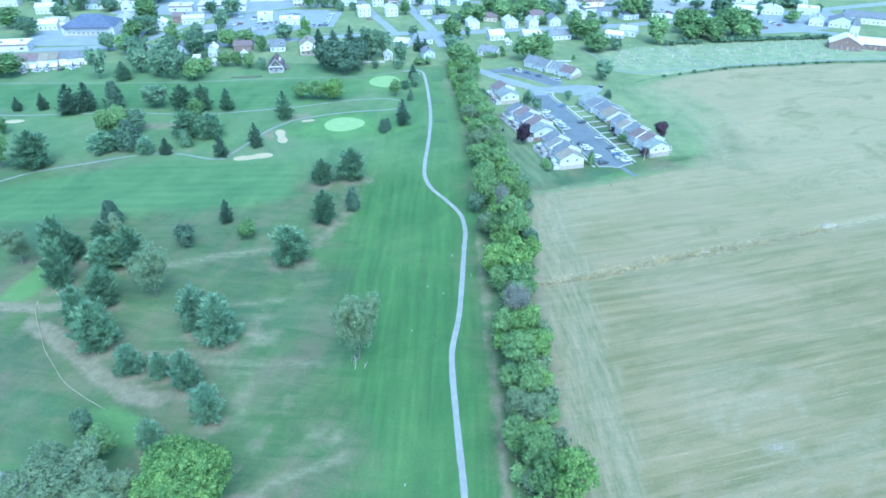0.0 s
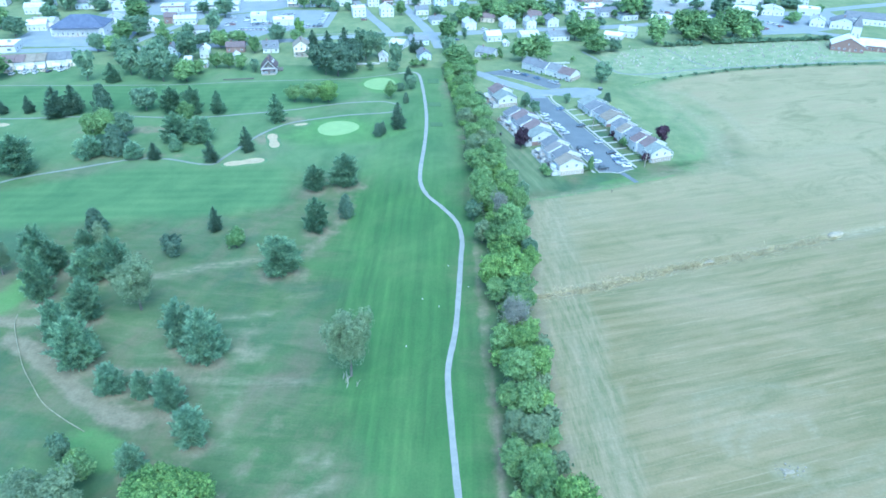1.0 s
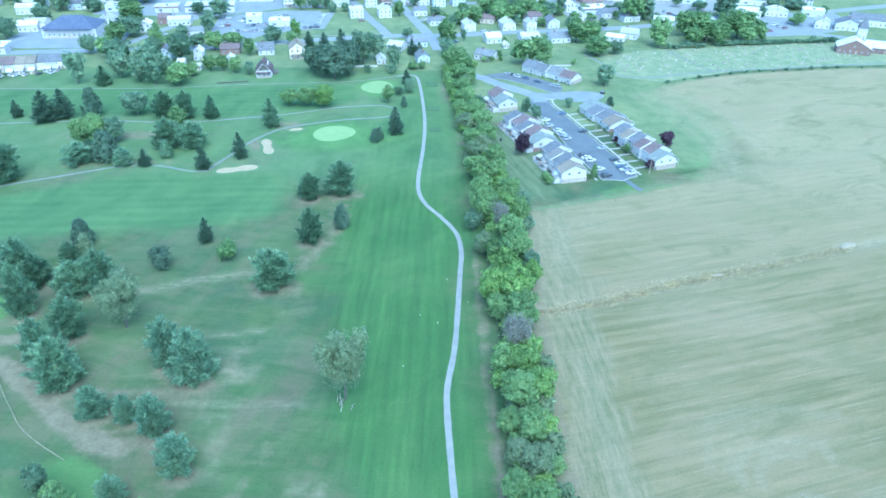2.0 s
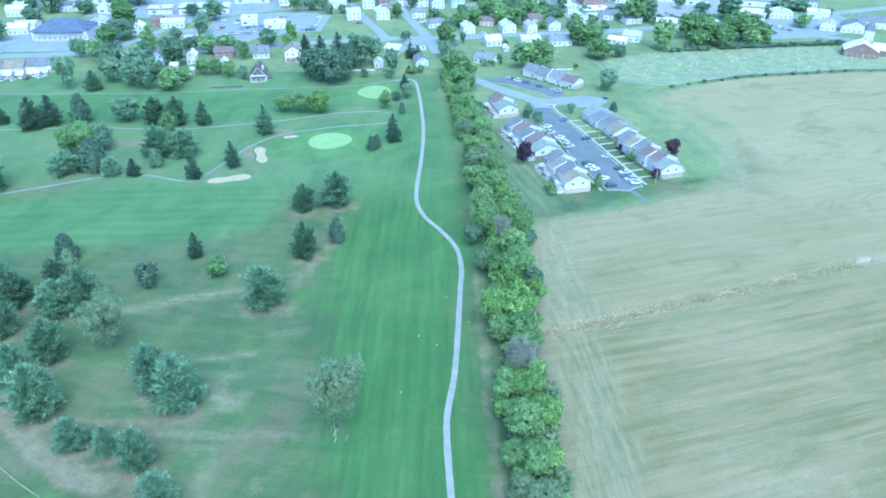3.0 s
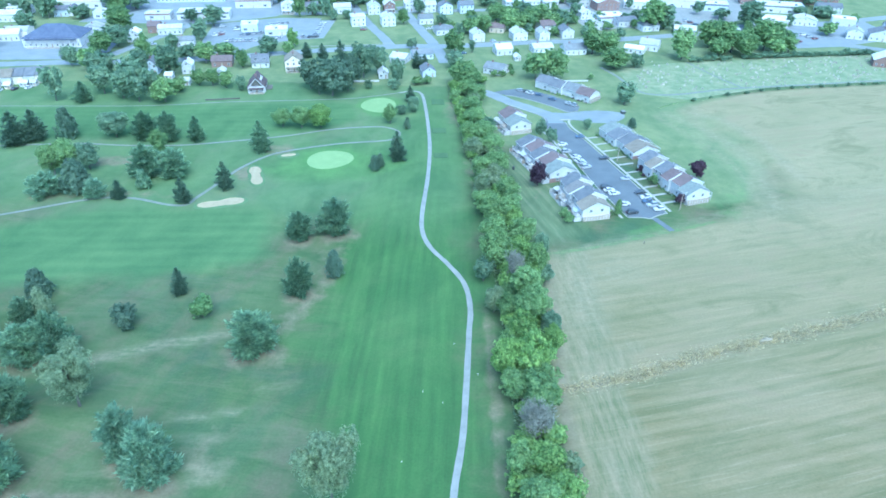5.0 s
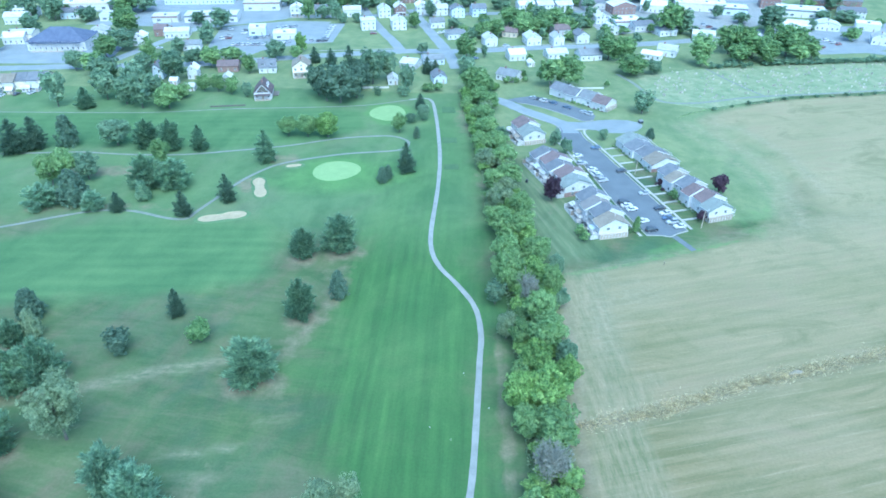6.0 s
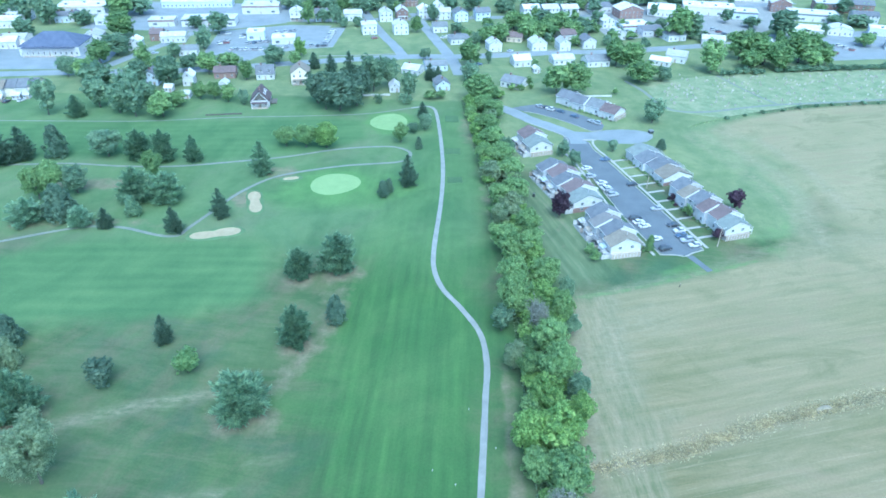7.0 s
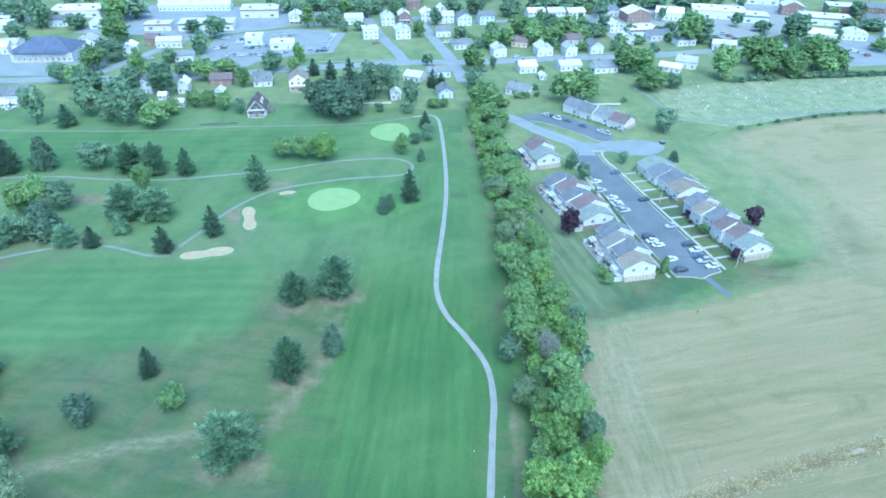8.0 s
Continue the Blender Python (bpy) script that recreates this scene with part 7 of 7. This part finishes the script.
house(-9.5, 413.6, 14, 7.1, 9, 3.4, 2.2, "y", "blue", "slate", "pale blue house with a slate roof", 1)
house(-59.8, 519.2, 14, 9.2, 10, 6.4, 1.2, "hip", "white", "white", "white two-storey house with a hipped roof", 2)
house(-39.6, 520.8, 14, 9.2, 10, 5.8, 2.4, "y", "white", "pale", "white two-storey house with a pale roof", 2)
house(-114.0, 551.7, 10, 9.3, 10, 5.6, 2.4, "y", "white", "white", "white two-storey house with a porch", 2, True, "house", "house", True)
house(-96.6, 550.1, 10, 8.5, 9, 5.6, 2.4, "x", "blue", "slate", "pale blue two-storey house in town", 2)
house(-75.6, 554.8, 10, 12.1, 9, 4.6, 2, "x", "white", "pale", "white house with a pale roof", 1)
house(-52.6, 553.6, 12, 8.5, 10, 5.6, 2.4, "y", "white", "pale", "white two-storey house with a pale roof", 2)
house(-42.1, 560.6, 12, 7.8, 10, 5.6, 2.6, "y", "brick", "pale", "brick house with a pale porch", 2, True, "house", "house", True)
house(-39.5, 600.4, 12, 11.5, 10, 5.8, 2.6, "x", "brick", "brown", "dark brick house with a brown roof", 2)
house(-26.6, 564.9, 12, 8.6, 10, 6, 2.4, "y", "white", "white", "white two-storey house on a town street", 2)
house(-13.7, 562.8, 12, 10.7, 10, 5, 2.2, "x", "white", "pale", "white house with a pale roof", 2)
house(-14.5, 528.0, 12, 9.3, 9, 4, 2, "x", "white", "grey", "white house with a grey roof", 1)
house(-16.9, 578.5, 12, 5.9, 9, 6, 2.4, "y", "white", "white", "tall white house between trees", 2)
house(-1.0, 500.9, 14, 12.5, 11, 3.4, 2.2, "hip", "white", "grey", "white house with a grey hipped roof", 1)
house(-1.0, 557.7, 13, 9.2, 10, 5.8, 2.2, "y", "blue", "slate", "pale blue two-storey house in town", 2)
house(14.0, 562.0, 13, 10.0, 10, 5.8, 2.2, "x", "blue", "slate", "blue-grey two-storey house in town", 2)
house(19.9, 486.0, 14, 7.9, 9, 4.8, 2.2, "y", "white", "pale", "white house with a pale roof", 2)
house(32.2, 508.2, -14, 9.6, 9, 3.4, 2, "x", "tan", "brown", "low tan house with a red-brown roof", 1)
house(46.7, 490.2, 14, 9.2, 10, 4.6, 2.4, "y", "white", "pale", "white house with a pale roof", 2)
house(67.7, 515.9, 20, 10.5, 10, 3.6, 2.4, "x", "white", "brown", "white house with a brown roof", 1)
house(62.2, 491.3, 14, 6.8, 9, 4.8, 2.2, "y", "white", "pale", "white two-storey house with a pale roof", 2)
house(78.0, 497.1, 14, 8.2, 10, 4.8, 2.4, "y", "white", "slate", "white house with a slate gable", 2)
house(34.3, 457.2, 14, 9.7, 9, 3.8, 2.2, "x", "white", "white", "white cottage with a pale roof", 1)
house(58.3, 462.9, 14, 12.2, 9, 3.2, 1.8, "x", "white", "pale", "low white house with a pale roof", 1)
house(77.5, 460.2, 14, 13.4, 10, 3.4, 2.4, "x", "white", "grey", "low white house with a grey roof", 1)
house(25.1, 420.0, -30, 11.3, 10, 3.2, 2.2, "x", "white", "grey", "long white house with a grey roof", 1)
house(41.4, 446.0, 10, 3.3, 5, 2.4, 1.2, "y", "white", "white", "small white garden shed on the lawn", 1, False, "garden_shed", "shed")
house(112.7, 464.7, -28, 11.4, 7, 3, 1.5, "x", "white", "white", "long white shed beside trees", 1, False, "long_shed", "shed")
house(123.5, 471.6, -25, 11.0, 10, 4, 2.2, "x", "white", "pale", "white house with a pale roof", 1)
house(119.5, 576.6, 12, 17.4, 14, 6, 3, "y", "brick", "white", "brick building with a white gable roof", 2)
house(142.2, 584.9, -14, 18.6, 16, 5, 2.5, "x", "white", "white", "wide white building with a pale roof", 1)
house(115.1, 538.0, 12, 19.9, 14, 4.5, 0, "flat", "blue", "white", "pale blue flat-roofed building", 1, False, "shop", "building")
house(137.1, 518.5, 16, 12.3, 12, 4, 2.4, "hip", "white", "slate", "white house with a slate hipped roof", 1)
house(124.2, 530.6, 14, 13.9, 12, 3.6, 2, "x", "white", "slate", "white house with a slate roof", 1)
house(178.5, 591.1, -12, 36.3, 18, 5.5, 0, "flat", "white", "white", "wide white flat-roofed store", 1, False, "store", "building")
house(200.5, 580.0, -12, 17.5, 14, 5, 0, "flat", "blue", "white", "pale blue flat-roofed shop", 1, False, "shop", "building")
house(236.0, 605.9, -12, 14.4, 12, 6.5, 3, "y", "brick", "pale", "brick building with a pale roof", 2)
house(248.0, 577.5, -14, 32.6, 16, 5, 0, "flat", "white", "white", "wide white flat-roofed store", 1, False, "store", "building")
house(276.2, 609.2, -12, 25.0, 14, 6, 0, "flat", "brick", "white", "brick building with a flat pale roof", 2, False, "store", "building")
house(223.6, 538.1, -14, 25.7, 14, 4.2, 2, "x", "white", "white", "low white house with a pale roof", 1)
house(249.7, 540.1, -14, 15.5, 12, 4, 2, "y", "white", "pale", "white house with a pale gable", 1)
house(188.2, 506.3, -14, 8.3, 10, 4, 2, "y", "white", "pale", "white house standing behind trees", 1)
house(157.1, 510.1, -14, 13.6, 10, 3.6, 1.8, "x", "white", "white", "low white house behind trees", 1)
house(224.1, 641.3, -12, 30.3, 16, 6, 0, "flat", "white", "white", "wide white flat-roofed store", 1, False, "store", "building")
house(100.5, 591.4, 12, 15.4, 12, 4.6, 2, "x", "white", "slate", "white house with a slate roof", 1)
house(98.7, 547.9, 12, 8.5, 10, 5, 2.2, "y", "white", "white", "white house with a pale roof", 2)
house(100.3, 518.3, 14, 8.7, 10, 4.5, 2.2, "y", "white", "pale", "white house with a pale roof", 2)
house(49.0, 577.3, 12, 11.8, 11, 5.4, 2, "x", "white", "white", "white house with a pale roof", 2)
house(62.9, 578.5, 12, 11.9, 11, 5.4, 2, "x", "white", "pale", "white house with a pale roof", 2)
house(76.8, 579.6, 12, 12.0, 11, 5.4, 2, "x", "white", "pale", "white house with a pale roof", 2)
house(295.6, 607.4, -12, 17.8, 12, 6, 2.5, "x", "brick", "slate", "brick house with a slate roof", 2)
house(284.6, 577.3, -12, 16.9, 12, 5, 2, "x", "white", "slate", "white house with a slate roof", 2)
house(257.2, 442.7, -22, 18.9, 12, 4, 4.6, "y", "brick", "white", "brick church with a broad white gable roof", 1, False, "church", "church")
house(275.6, 443.5, -22, 19.3, 10, 3.6, 3, "x", "brick", "white", "brick church hall with a white roof", 1, False, "church_hall", "building")
house(283.1, 500.6, -22, 16.3, 12, 4.6, 3.2, "y", "white", "slate", "white house with a slate gable", 1)
house(307.7, 513.1, -22, 30.0, 14, 4.5, 3, "x", "white", "slate", "long building with a slate roof", 1, False, "hall", "building")
house(267.7, 506.3, -22, 9.6, 10, 4.6, 2.4, "y", "white", "pale", "white house with a pale gable", 1)
house(277.3, 541.0, -22, 15.2, 10, 4.6, 0, "flat", "white", "white", "white flat-roofed shop building", 1, False, "shop", "building")
house(-267.3, 418.7, 10, 21.2, 12, 4.2, 0, "flat", "white", "white", "low white flat-roofed building", 1, False, "workshop", "building")
house(-269.5, 470.6, 10, 12.0, 10, 4.2, 2.2, "x", "white", "white", "white house with a pale roof", 1)
house(-294.3, 517.2, 10, 14.1, 10, 4.8, 2.2, "x", "white", "pale", "white house with a pale roof", 1)
house(-335.6, 539.3, 10, 16.1, 10, 4.8, 2.2, "x", "white", "pale", "white house with a pale roof", 1)
house(281.3, 479.3, -22, 5.6, 5, 7, 7, "hip", "white", "slate", "slender white bell tower with a slate spire", 1, False, "bell_tower", "tower")
house(-240.3, 379.8, 7, 3.9, 3.5, 2.2, 1, "x", "tan", "pale", "small pale shed behind the terrace", 1, False, "garden_shed", "shed")
house(-232.8, 380.1, 7, 2.7, 3.5, 2.2, 1, "x", "white", "white", "small pale shed behind the terrace", 1, False, "garden_shed", "shed")
house(-228.8, 382.3, 7, 3.8, 3.5, 2.2, 1, "x", "white", "pale", "small pale shed behind the terrace", 1, False, "garden_shed", "shed")
house(-222.6, 383.6, 7, 2.7, 3.5, 2.2, 1, "x", "tan", "white", "small pale shed behind the terrace", 1, False, "garden_shed", "shed")
house(-216.2, 387.0, 7, 3.8, 3.5, 2.2, 1, "x", "white", "pale", "small pale shed behind the terrace", 1, False, "garden_shed", "shed")
house(-211.9, 388.3, 7, 2.7, 3.5, 2.2, 1, "x", "white", "pale", "small pale shed behind the terrace", 1, False, "garden_shed", "shed")
house(-242.4, 385.0, 7, 7.2, 11, 4.4, 2.6, "x", "cream", "brown", "small terraced house with a brown roof", 2, False)
house(-237.3, 386.3, 7, 7.2, 11, 4.4, 2.6, "x", "white", "brown", "small terraced house with a brown roof", 2, False)
house(-232.1, 387.5, 7, 7.2, 11, 4.4, 2.6, "x", "cream", "tan", "small terraced house with a tan roof", 2, False)
house(-226.8, 388.8, 7, 7.1, 11, 4.4, 2.6, "x", "white", "tan", "small terraced house with a tan roof", 2, False)
house(-222.1, 391.2, 7, 7.1, 11, 4.4, 2.6, "x", "cream", "slate", "small terraced house with a slate roof", 2, False)
house(-216.8, 392.5, 7, 7.1, 11, 4.4, 2.6, "x", "white", "slate", "small terraced house with a slate roof", 2, False)
house(-212.5, 393.7, 7, 7.1, 11, 4.4, 2.6, "x", "cream", "slate", "small terraced house with a slate roof", 2, False)

# ---- hedges, fences, graves and small things ----
def hedge_run(a, b, n, w, h, tone, label):
    """A line of clipped bushes."""
    rng = random.Random(int(a[0]))
    for k in range(n):
        t = (k + 0.5) / n
        x, y = a[0] + (b[0] - a[0]) * t, a[1] + (b[1] - a[1]) * t
        plant("shrub", tone, x + rng.uniform(-0.5, 0.5), y + rng.uniform(-0.6, 0.6), h * rng.uniform(0.7, 1.25), w * rng.uniform(0.8, 1.25), "hedges of the town", label)


hedge_run((141, 449), (170, 455), 6, 5.5, 3.6, "deep", "clipped dark green hedge bush")
hedge_run((176, 457), (262, 472), 22, 5.6, 3.4, "deep", "clipped dark green hedge bush")
hedge_run((119, 380.5), (171, 401), 5, 3.0, 1.5, "deep", "low scrubby bush on the field boundary")
hedge_run((171, 401), (238, 414.5), 8, 3.0, 1.4, "deep", "low scrubby bush on the field boundary")
hedge_run((238, 414.5), (300, 420), 3, 2.4, 1.2, "deep", "low scrubby bush on the field boundary")


def fence(a, b, h, material, label, gap=3.0):
    d = Vector((b[0] - a[0], b[1] - a[1], 0))
    turn = math.degrees(math.atan2(d.y, d.x))
    top = thing("fence", pose(a[0], a[1], 0, 0, 0, turn), label, "fence", "garden fences")
    n = max(1, int(d.length / gap))
    for k in range(n + 1):
        x = d.length * k / n
        part("post", Shape().box(x - 0.07, x + 0.07, -0.07, 0.07, -0.1, h + 0.1), material, top)
    for k in range(n):
        x0, x1 = d.length * k / n + 0.07, d.length * (k + 1) / n - 0.07
        part("panel", Shape().box(x0, x1, -0.03, 0.03, 0.1, h), material, top)


fence((-118.5, 371.5), (-102.5, 374.6), 0.8, BARK, "low dark board fence along the rough")
fence((-57, 402), (-36, 404.5), 1.1, TRIM, "white board fence behind the dark trees")
fence((60.5, 409), (76, 410.5), 0.9, TRIM, "white board fence on the lawn")


def headstones():
    rng = random.Random(12)
    proto = None
    for k in range(330):
        t, u = rng.random(), rng.random()
        x = 104 + t * 180
        base = 388 + (x - 104) * 0.19 + (6 if x < 122 else 0)
        y = base + 6 + u * (46 if x > 118 else 30)
        if x > 262:
            continue
        m = pose(x, y, 0.0, 0, 0, rng.uniform(-10, 25))
        if proto is None:
            s = Shape().box(-0.55, 0.55, -0.25, 0.25, -0.1, 0.2)
            ring = [(-0.42, 0.2), (0.42, 0.2), (0.42, 0.75), (0.25, 0.95), (-0.25, 0.95), (-0.42, 0.75)]
            s.solid([(a, -0.1, b) for a, b in ring], [(a, 0.1, b) for a, b in ring])
            proto = plain("headstone", s, STONE, "small pale stone grave marker", "headstone", "", m, "graves of the cemetery")
        else:
            k2 = rng.uniform(0.55, 1.15)
            copy_thing(proto, m @ Matrix.Diagonal((k2, 1, k2, 1)))


headstones()


def utility_pole(x, y, h, turn):
    p = thing("utility_pole", pose(x, y, 0, 0, 0, turn), "leaning grey wooden utility pole", "pole", "poles")
    part("shaft", Shape().tube((0, 0, -0.3), (0.25, 0, h), 0.16, 0.11), TIMBER, p)
    part("lamp_arm", Shape().tube((0.23, 0, h - 0.5), (1.5, 0, h - 0.2), 0.05, 0.05), METAL, p)
    part("lamp_head", Shape().box(1.3, 1.9, -0.14, 0.14, h - 0.26, h - 0.12, 0.03), METAL, p)


utility_pole(84.7, 266.5, 7.0, 20)
utility_pole(70.8, 308.0, 7.0, 20)


def dumpster(x, y, turn):
    d = thing("dumpster", pose(x, y, -0.06, 0, 0, turn), "dark steel dumpster at the edge of the asphalt", "dumpster")
    low = [(-0.9, -0.7, 0.1), (0.9, -0.7, 0.1), (0.9, 0.7, 0.1), (-0.9, 0.7, 0.1)]
    up = [(-1.0, -0.95, 1.2), (1.0, -0.95, 1.2), (1.0, 0.8, 1.5), (-1.0, 0.8, 1.5)]
    part("bin", Shape().solid(low, up), PAINT["black"], d)
    part("lid", Shape().solid([(-1.05, -1.0, 1.2), (1.05, -1.0, 1.2), (1.05, 0.85, 1.5), (-1.05, 0.85, 1.5)],
                              [(-1.05, -1.0, 1.28), (1.05, -1.0, 1.28), (1.05, 0.85, 1.58), (-1.05, 0.85, 1.58)]), PAINT["grey"], d)


dumpster(85.0, 363.0, 20)


def markers():
    """Small white posts and balls on the turf."""
    proto = None
    for x, y in ((0.2, 168.0), (3.0, 189.8), (-7.6, 97.5), (9.0, 178.1), (-4.7, 171.6), (-8.5, 150)):
        m = pose(x, y, 0)
        if proto:
            copy_thing(proto, m)
            continue
        proto = thing("tee_marker", m, "small white marker post in the turf", "marker", "markers on the fairway")
        part("post", Shape().tube((0, 0, -0.1), (0, 0, 0.35), 0.08, 0.08), TRIM, proto)
        part("cap", Shape().tube((0, 0, 0.35), (0, 0, 0.45), 0.12, 0.05), TRIM, proto)


markers()


def field_post(x, y):
    """A weathered post at the edge of the hay."""
    p = thing("field_post", pose(x, y, 0, 4, 0, 0), "short dark wooden post in the cut field", "post")
    part("shaft", Shape().tube((0, 0, -0.2), (0, 0, 1.3), 0.12, 0.10), BARK, p)
    part("cap", Shape().tube((0, 0, 1.3), (0, 0, 1.38), 0.14, 0.09), TIMBER, p)


def compost_bin(x, y):
    """A tapered black bin on the grass behind the terrace."""
    b = thing("compost_bin", pose(x, y, 0), "dark plastic compost bin on the back lawn", "bin")
    part("body", Shape().tube((0, 0, 0), (0, 0, 1.15), 0.55, 0.42, 12), PAINT["black"], b)
    part("lid", Shape().tube((0, 0, 1.15), (0, 0, 1.32), 0.46, 0.30, 12), PAINT["black"], b)


field_post(66.1, 242.5)
compost_bin(27.3, 298.8)


def swale_rubble():
    """Stones and tussocks along the eroded swale of the hay field."""
    rng = random.Random(21)
    line = rounded([(30, 173.5), (49, 179), (74, 189.4), (99, 197.4), (137, 211)], 40)
    s = Shape()
    for _ in range(420):
        p = rng.choice(line)
        thin = 1.0 if p.x > 45 else 0.5
        x, y, r = p.x + rng.gauss(0, 0.5), p.y + rng.gauss(0, 0.8) * thin, rng.uniform(0.08, 0.24)
        k = 6
        ring = [(math.cos(a) * r * rng.uniform(0.7, 1.2), math.sin(a) * r * rng.uniform(0.7, 1.2)) for a in np.linspace(0, 2 * math.pi, k + 1)[:-1]]
        s.solid([(x + a, y + b, -0.6) for a, b in ring], [(x + a * 0.6, y + b * 0.6, rng.uniform(-0.35, 0.05)) for a, b in ring])
    plain("swale_stones", s, ROCK, "pale stones strewn along a shallow field swale", "stones", "stuff")
    rng2 = np.random.default_rng(4)
    pts = np.array([(p.x + rng2.normal() * 1.0, p.y + rng2.normal() * (0.7 + 0.9 * abs(math.sin(p.x * 0.21))) + 0.7 * math.sin(p.x * 0.9) * math.sin(p.x * 0.23), rng2.uniform(-0.45, 0.12)) for p in line for _ in range(75) if p.x > 42 or rng2.random() < 0.4])
    v, f = needles(pts, unit(rng2.normal(size=pts.shape) * [1.0, 1.0, 0.4] + [0, 0, 0.45]), rng2.uniform(0.3, 0.85, len(pts)), rng2.uniform(0.10, 0.24, len(pts)), rng2)
    s = Shape()
    s.v, s.f = v.tolist(), f.tolist()
    plain("swale_tussocks", s, STRAW, "dry straw-coloured grass tussocks along a swale", "grass", "stuff")
    s = Shape()
    for _ in range(36):
        x, y, r = 77.5 + rng.gauss(0, 2.0), 109.4 + rng.gauss(0, 0.9), rng.uniform(0.1, 0.35)
        ring = [(math.cos(a) * r, math.sin(a) * r * rng.uniform(0.6, 1.1)) for a in np.linspace(0, 2 * math.pi, 7)[:-1]]
        s.solid([(x + a, y + b, -0.2) for a, b in ring], [(x + a * 0.6, y + b * 0.6, rng.uniform(0.08, 0.25)) for a, b in ring])
    plain("field_stones", s, ROCK, "heap of pale stones left in the hay field", "stones", "stuff")


STRAW = foliage("straw", (0.245, 0.21, 0.128), (0.41, 0.36, 0.22), (0.62, 0.555, 0.385))
swale_rubble()


def undergrowth():
    """Low scrub filling the foot of the hedgerow."""
    rng = np.random.default_rng(9)
    chunks = []
    for y in np.arange(40, 400, 0.8):
        mid = 21 - 0.0009 * (y - 140) ** 2 * 0.25 if y < 260 else 18.5 - (y - 260) * 0.11
        half = 5.5 if y < 260 else 4.5
        n = 26
        x = mid + np.clip(rng.normal(size=n), -1.6, 1.6) * half * 0.45
        pts = np.stack([x, y + rng.uniform(-0.6, 0.6, n), rng.uniform(0.05, 1.2, n)], 1)
        chunks.append(cards(pts, unit(rng.normal(size=pts.shape) + [0, 0, 0.8]), rng.uniform(0.4, 1.0, n), rng))
    s = Shape()
    s.v, s.f = joined(chunks)
    plain("undergrowth", s, LEAF["grey"], "tangled grey-green scrub at the foot of the hedgerow", "scrub", "stuff")


undergrowth()


def foundation_shrubs():
    """Small bushes set against the fronts of the terraces."""
    rng = random.Random(15)
    for x, y, turn, long, off in ((88.2, 270.6, 19.5, 33, -1.2), (77.8, 310.0, 21, 27, -1.2), (71.0, 376.6, 48, 33, -1.3), (58.4, 260.3, 15, 20, 1.4), (50.9, 290.5, 19, 30, 1.4)):
        d = 0.8
        while d < long:
            p = pose(x, y, 0, 0, 0, turn) @ Vector((off + rng.uniform(-0.3, 0.3), d, 0))
            plant("shrub", rng.choice(("green", "deep", "deep", "bright", "maroon")), p.x, p.y, rng.uniform(0.7, 1.5), rng.uniform(0.9, 1.8), "shrubs before the terraces", "small clipped shrub against a house front")
            d += rng.uniform(1.4, 3.6)


foundation_shrubs()


def boundary_grass():
    """Uncut grass along the fence line between field and cemetery."""
    rng = np.random.default_rng(17)
    line = rounded([(104, 371), (119, 380.5), (145, 391), (171, 401), (205, 408.5), (238, 414.5), (300, 420)], 60)
    pts = np.array([(p.x + rng.normal() * 0.3, p.y + rng.normal() * 0.5, rng.uniform(0.0, 0.25)) for p in line for _ in range(1)])
    s = Shape()
    v, f = cards(pts, unit(rng.normal(size=pts.shape) + [0, -0.4, 0.4]), rng.uniform(0.25, 0.6, len(pts)), rng)
    s.v, s.f = v.tolist(), f.tolist()
    plain("boundary_grass", s, LEAF["green"], "tall uncut grass along the field boundary", "grass", "stuff")


boundary_grass()
